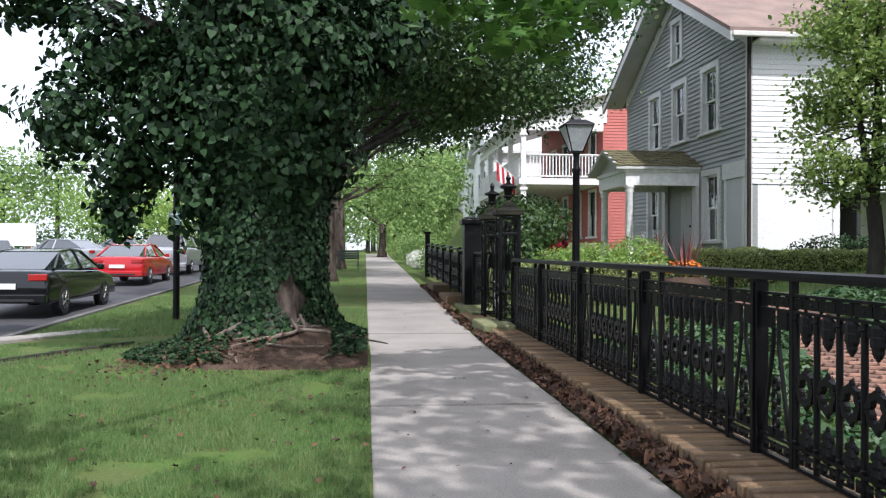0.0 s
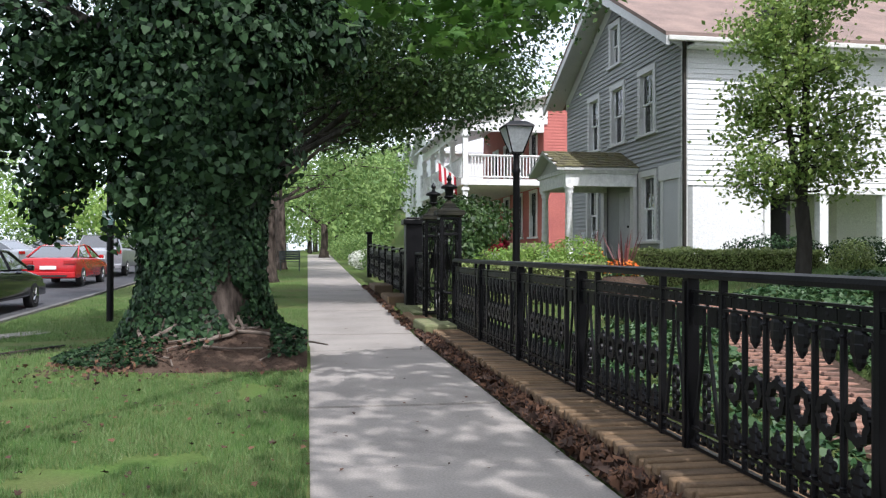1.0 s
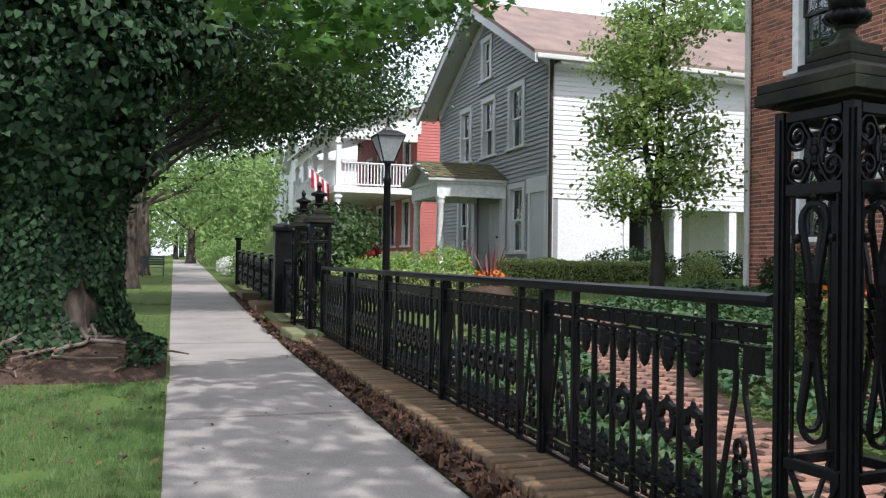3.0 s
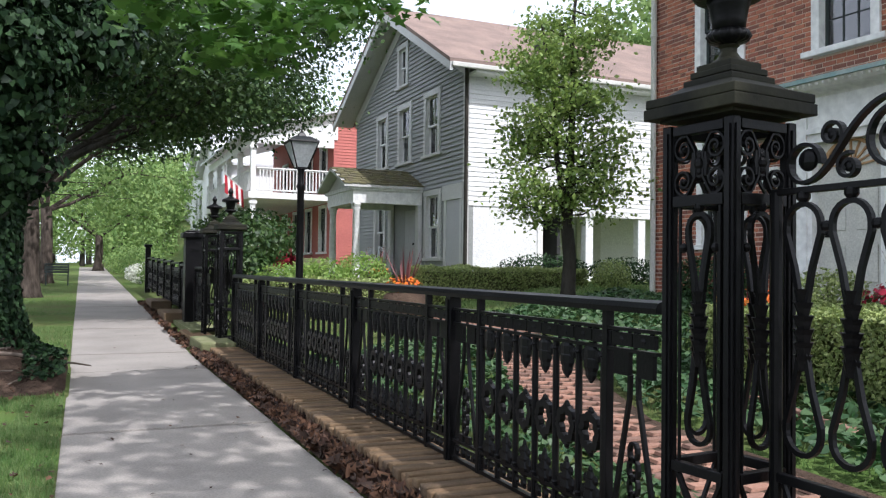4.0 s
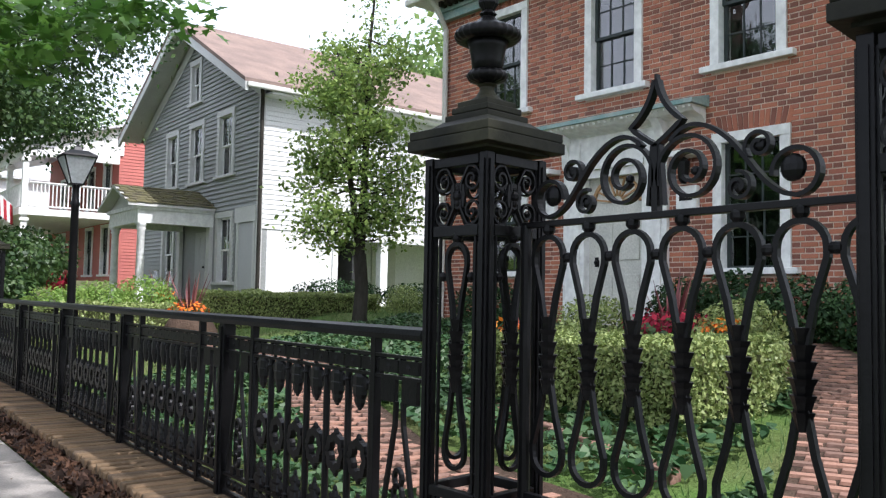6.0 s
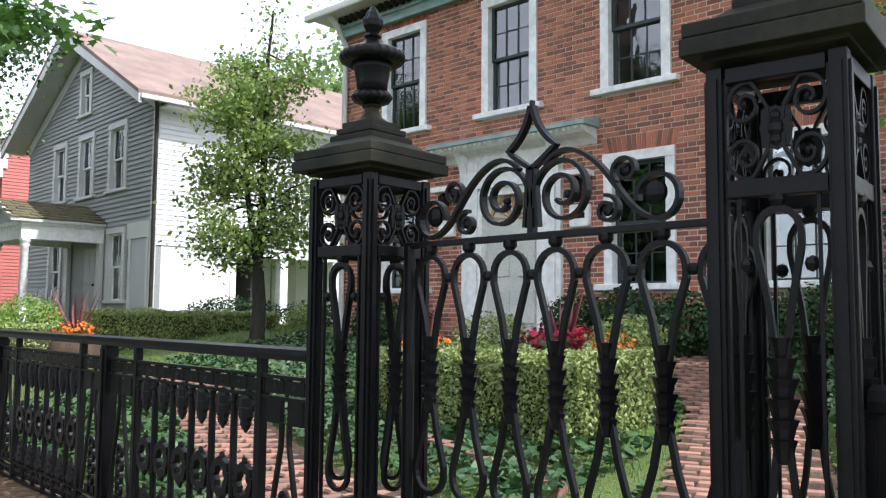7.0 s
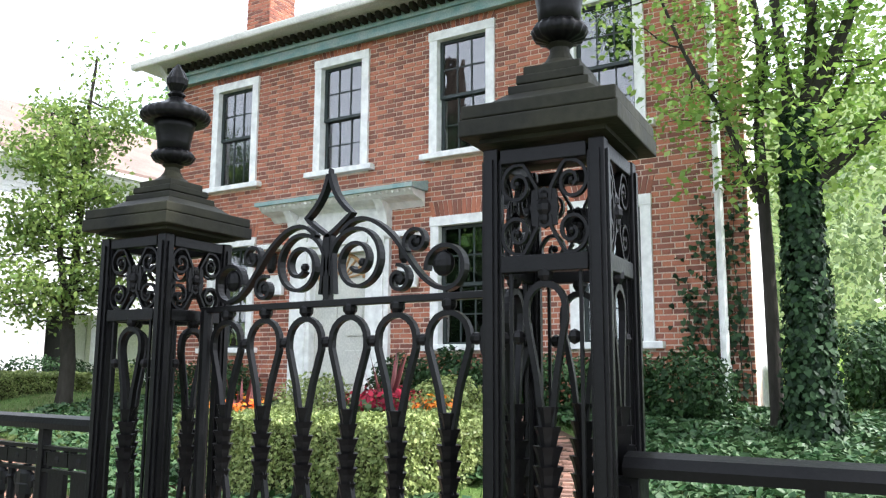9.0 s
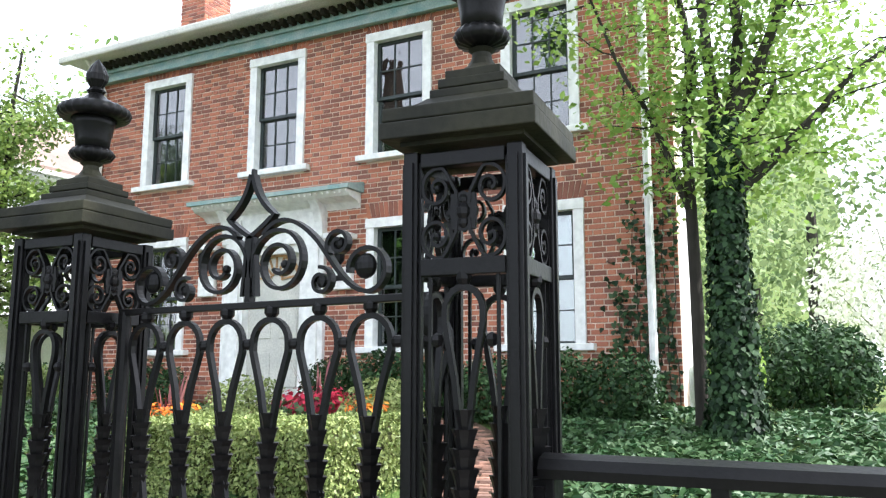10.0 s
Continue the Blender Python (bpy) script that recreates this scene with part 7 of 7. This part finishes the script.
single = {STR: brick_mesh(STR, 1), HDR: brick_mesh(HDR, 2)}
verts, faces, ones = [], [], 0
row = 0
z = 0.9
while z < EAVE - 0.1:
    y = BY0 + 0.004 + (0.0 if row % 2 else -0.162)
    k = 0
    while y < BY1:
        l = STR if k % 2 == 0 else HDR
        a, b = max(y, BY0 + 0.002), min(y + l, BY1)
        for v in voids:
            if a < v[1] and b > v[0] and v[2] < z + 0.03 < v[3]:
                if b - v[1] > v[0] - a:
                    a = max(a, v[1] + 0.004)
                else:
                    b = min(b, v[0] - 0.004)
        if b - a > 0.015:
            if b - a > l - 0.003 and 6.5 < y < 9.7 and 4.15 < z < 4.9 and ones < 290:
                ob = new("brick", single[l])
                ob.parent = brick_house
                ob.location = (BX, y, z)
                ones += 1
            else:
                px_ = BX - 0.007 - 0.004 * abs(math.sin(row * 3.7 + k * 1.3))
                base = len(verts)
                verts += [(px_, a, z), (px_, b, z), (px_, b, z + COURSE - JOINT), (px_, a, z + COURSE - JOINT), (BX + 0.01, a, z), (BX + 0.01, b, z), (BX + 0.01, b, z + COURSE - JOINT), (BX + 0.01, a, z + COURSE - JOINT)]
                faces += [(base, base + 3, base + 2, base + 1)] + [(base + e, base + (e + 1) % 4, base + 4 + (e + 1) % 4, base + 4 + e) for e in range(4)]
        y += l + JOINT
        k += 1
    z += COURSE
    row += 1
# flat arches of bricks on end over the openings
for yc, z0, z1 in BAYS_UP + BAYS_LOW:
    n = 15
    for i in range(n):
        a = yc - WIN_W / 2 + WIN_W * i / n + 0.004
        b = yc - WIN_W / 2 + WIN_W * (i + 1) / n - 0.004
        lean = (i - (n - 1) / 2) * 0.008
        top = min(z1 + 0.225, EAVE - 0.09)
        base = len(verts)
        verts += [(BX - 0.01, a, z1 + 0.01), (BX - 0.01, b, z1 + 0.01), (BX - 0.01, b + lean, top), (BX - 0.01, a + lean, top), (BX + 0.01, a, z1 + 0.01), (BX + 0.01, b, z1 + 0.01), (BX + 0.01, b + lean, top), (BX + 0.01, a + lean, top)]
        faces += [(base, base + 3, base + 2, base + 1)] + [(base + e, base + (e + 1) % 4, base + 4 + (e + 1) % 4, base + 4 + e) for e in range(4)]
me = bpy.data.meshes.new("facing_bricks")
me.from_pydata(verts, [], faces)
tagged(link_mesh("facing_bricks", me, BRICK, brick_house), kind="stuff")
# courses of the chimney, on the two sides that show
bm = bmesh.new()
for row in range(36):
    z = 7.32 + row * COURSE
    for k in range(4):
        o = 0.0 if row % 2 else -0.1
        a, b = max(11.1, 11.1 + o + k * 0.2), min(11.7, 11.1 + o + k * 0.2 + 0.186)
        if b - a > 0.03:
            box(bm, 11.09, 11.11, a, b, z, z + COURSE - JOINT)
        a, b = max(11.1, 11.1 + o + k * 0.2), min(11.8, 11.1 + o + k * 0.2 + 0.186)
        box(bm, a, b, 11.09, 11.102, z, z + COURSE - JOINT)
tagged(part("chimney_bricks", bm, BRICK, chimney), kind="stuff")


# ---- grass, leaf litter and ground cover ----
def scatter(n, x0, x1, y0, y1, power=1.0):
    return rng.uniform(x0, x1, n), y0 + (y1 - y0) * rng.uniform(0, 1, n) ** power


BLADE = [(-0.07, 0), (0.07, 0), (0.03, 0.6), (0, 1)]
turf = thing("grass", "short mown lawn grass of the verge with bare patches", "grass", kind="stuff")
xs, ys = [], []
for n, box_, pw in ((95000, (-4.6, -0.02, 3.6, 11.0), 1.35), (75000, (-6.05, -0.02, 10.5, 24.0), 1.2), (9000, (-6.0, -0.05, 24, 46), 1.0)):
    x, y = scatter(n, *box_, pw)
    xs.append(x)
    ys.append(y)
x, y = np.concatenate(xs), np.concatenate(ys)
thin = np.array([noise.noise((p * 0.9, q * 0.9, 2)) + 0.5 * noise.noise((p * 2.7, q * 2.7, 5)) for p, q in zip(x, y)])
mound = np.hypot((x - TX - 0.2) / 2.0, (y - TY + 0.1) / 1.8)
keep = (thin > -0.42) & (mound > 1.0) & ~((y > 13.9) & (y < 14.6) & (x < -2.2)) & ~((np.abs(y - 21.5) < 1.7) & (np.abs(x + 1.0) < 1.4)) & (rng.uniform(size=len(x)) < np.clip((mound - 0.9) * 3, 0, 1))
x, y = x[keep], y[keep]
c = np.array([(p, q, ground_z(p, q) + 0.018) for p, q in zip(x, y)])
leaves("grass_blades", c, 0.062, GRASS, turf, BLADE, np.array((0.0, 0, 0.0)) + rng.normal(size=c.shape) * (1, 1, 0.15), 0.1, -1.1, 0.5, 0.0)
yard_turf = thing("yard_grass", "rough green lawn of the raised front yards", "grass", kind="stuff")
x, y = scatter(45000, 2.9, 12.0, -2.0, 20.0)
keep = ~((x > 9.3) & (y > 1.8) & (y < 12)) & ~((x > 9.0) & (y > 18.9)) & ~on_paths(x, y)
c = np.array([(p, q, yard_z(p, q) + 0.03) for p, q in zip(x[keep], y[keep])])
leaves("grass_blades", c, 0.075, GRASS, yard_turf, BLADE, rng.normal(size=c.shape) * (1, 1, 0.15), 0.1, -1.1, 0.5, 0.0)

litter = thing("leaf_litter", "brown fallen leaves heaped along the foot of the low wall", "leaves", kind="stuff")
n = 5200
x = 1.84 + np.abs(rng.normal(0.13, 0.085, n))
x = np.clip(x, 1.80, 2.09)
y = rng.uniform(-1, 14.5, n)
c = np.stack([x, y, 0.03 + rng.uniform(0, 0.05, n)], 1)
leaves("dead_leaves", c, 0.085, DEAD_LEAF, litter, MAPLE_SHAPE, np.array((0, 0, 0.7)), 0.7, 0, 0.4, 0.25)
n = 900
c = np.stack([rng.uniform(1.5, 2.0, n), rng.uniform(15, 28, n), 0 * np.ones(n)], 1)
c[:, 2] = [street_z(q) + 0.03 for q in c[:, 1]]
leaves("dead_leaves", c[c[:, 0] > 1.78], 0.09, DEAD_LEAF, litter, MAPLE_SHAPE, None, 0.7, 0, 0.4, 0.25)
fallen = thing("fallen_leaves", "scattered fallen leaves on grass, roots and pavement", "leaves", kind="stuff")
x, y = scatter(420, -4.5, 0.0, 4.0, 16, 1.2)
c = np.array([(p, q, ground_z(p, q) + 0.05) for p, q in zip(x, y)])
leaves("dead_leaves", c, 0.042, DEAD_LEAF, fallen, MAPLE_SHAPE, np.array((0, 0, 1.0)), 0.35, 0, 0.4, 0.2)
x, y = rng.normal(TX - 0.75, 0.6, 480), rng.normal(TY - 1.2, 0.5, 480)
keep = (x < -0.1) & (np.hypot(x - TX, y - TY) > 0.95)
c = np.array([(p, q, max(ground_z(p, q), 0.55 - 0.39 * max(0, math.hypot(p - TX - 0.2, q - TY + 0.1) - 0.5)) + 0.05) for p, q in zip(x[keep], y[keep])])
leaves("dead_leaves", c, 0.05, DEAD_LEAF, fallen, MAPLE_SHAPE, np.array((0, 0, 1.0)), 0.5, 0, 0.4, 0.25)
x, y = scatter(60, 0.1, 1.8, 4.5, 25, 1.4)
c = np.array([(p, q, street_z(q) + 0.012) for p, q in zip(x, y)])
leaves("dead_leaves", c, 0.045, DEAD_LEAF, fallen, KITE, np.array((0, 0, 1.0)), 0.15, 0, 0.4, 0.1)

wall_ivy = thing("climbing_ivy", "thin dark ivy climbing the brick corner beside the rain pipe", "ivy")
wall_ivy.matrix_basis = brick_house.matrix_basis
runs = []
bm = bmesh.new()
for i in range(7):
    y0, top_ = 2.14 + 0.11 * i, 3.9 - 0.22 * i + 0.5 * math.sin(i * 2.1)
    line = [(BX - 0.025, y0 + 0.1 * noise.noise((i * 3.0, k * 0.5, 0)), 0.95 + (top_ - 0.95) * k / 8) for k in range(9)]
    tube(bm, line, [0.008 - 0.0006 * k for k in range(9)], 5)
    runs += line
part("vine", bm, BARK_DARK, wall_ivy)
c = np.repeat(np.array(runs), 12, 0)
c = c + rng.normal(size=c.shape) * np.array((0.0, 0.08, 0.16))
c[:, 0] = BX - 0.035 - rng.uniform(0, 0.05, len(c))
c = c[(c[:, 1] > BY0) & (c[:, 2] > 0.9)]
leaves("foliage", c, 0.06, IVY, wall_ivy, IVY_SHAPE, np.array((-0.8, 0, 0.2)), 0.35, 0.8)

cover = thing("ground_ivy", "carpet of pale-veined ground ivy under the trees", "ground cover", kind="stuff")
parts_c = []
for n, (x0, x1, y0, y1) in ((26000, (3.0, 9.4, -3.0, 2.6)), (7000, (6.2, 9.2, 2.4, 4.2)), (9000, (4.4, 9.0, 5.8, 12.5)), (6000, (2.9, 5.6, 3.0, 11.0))):
    x, y = scatter(n, x0, x1, y0, y1)
    on_path = on_paths(x, y)
    x, y = x[~on_path], y[~on_path]
    parts_c.append(np.array([(p, q, yard_z(p, q) + 0.10 + 0.07 * noise.noise((p * 2, q * 2, 0))) for p, q in zip(x, y)]))
leaves("ivy_leaves", np.concatenate(parts_c), 0.078, IVY_GROUND, cover, IVY_SHAPE, np.array((0, 0, 0.8)), 0.45, 0.1)
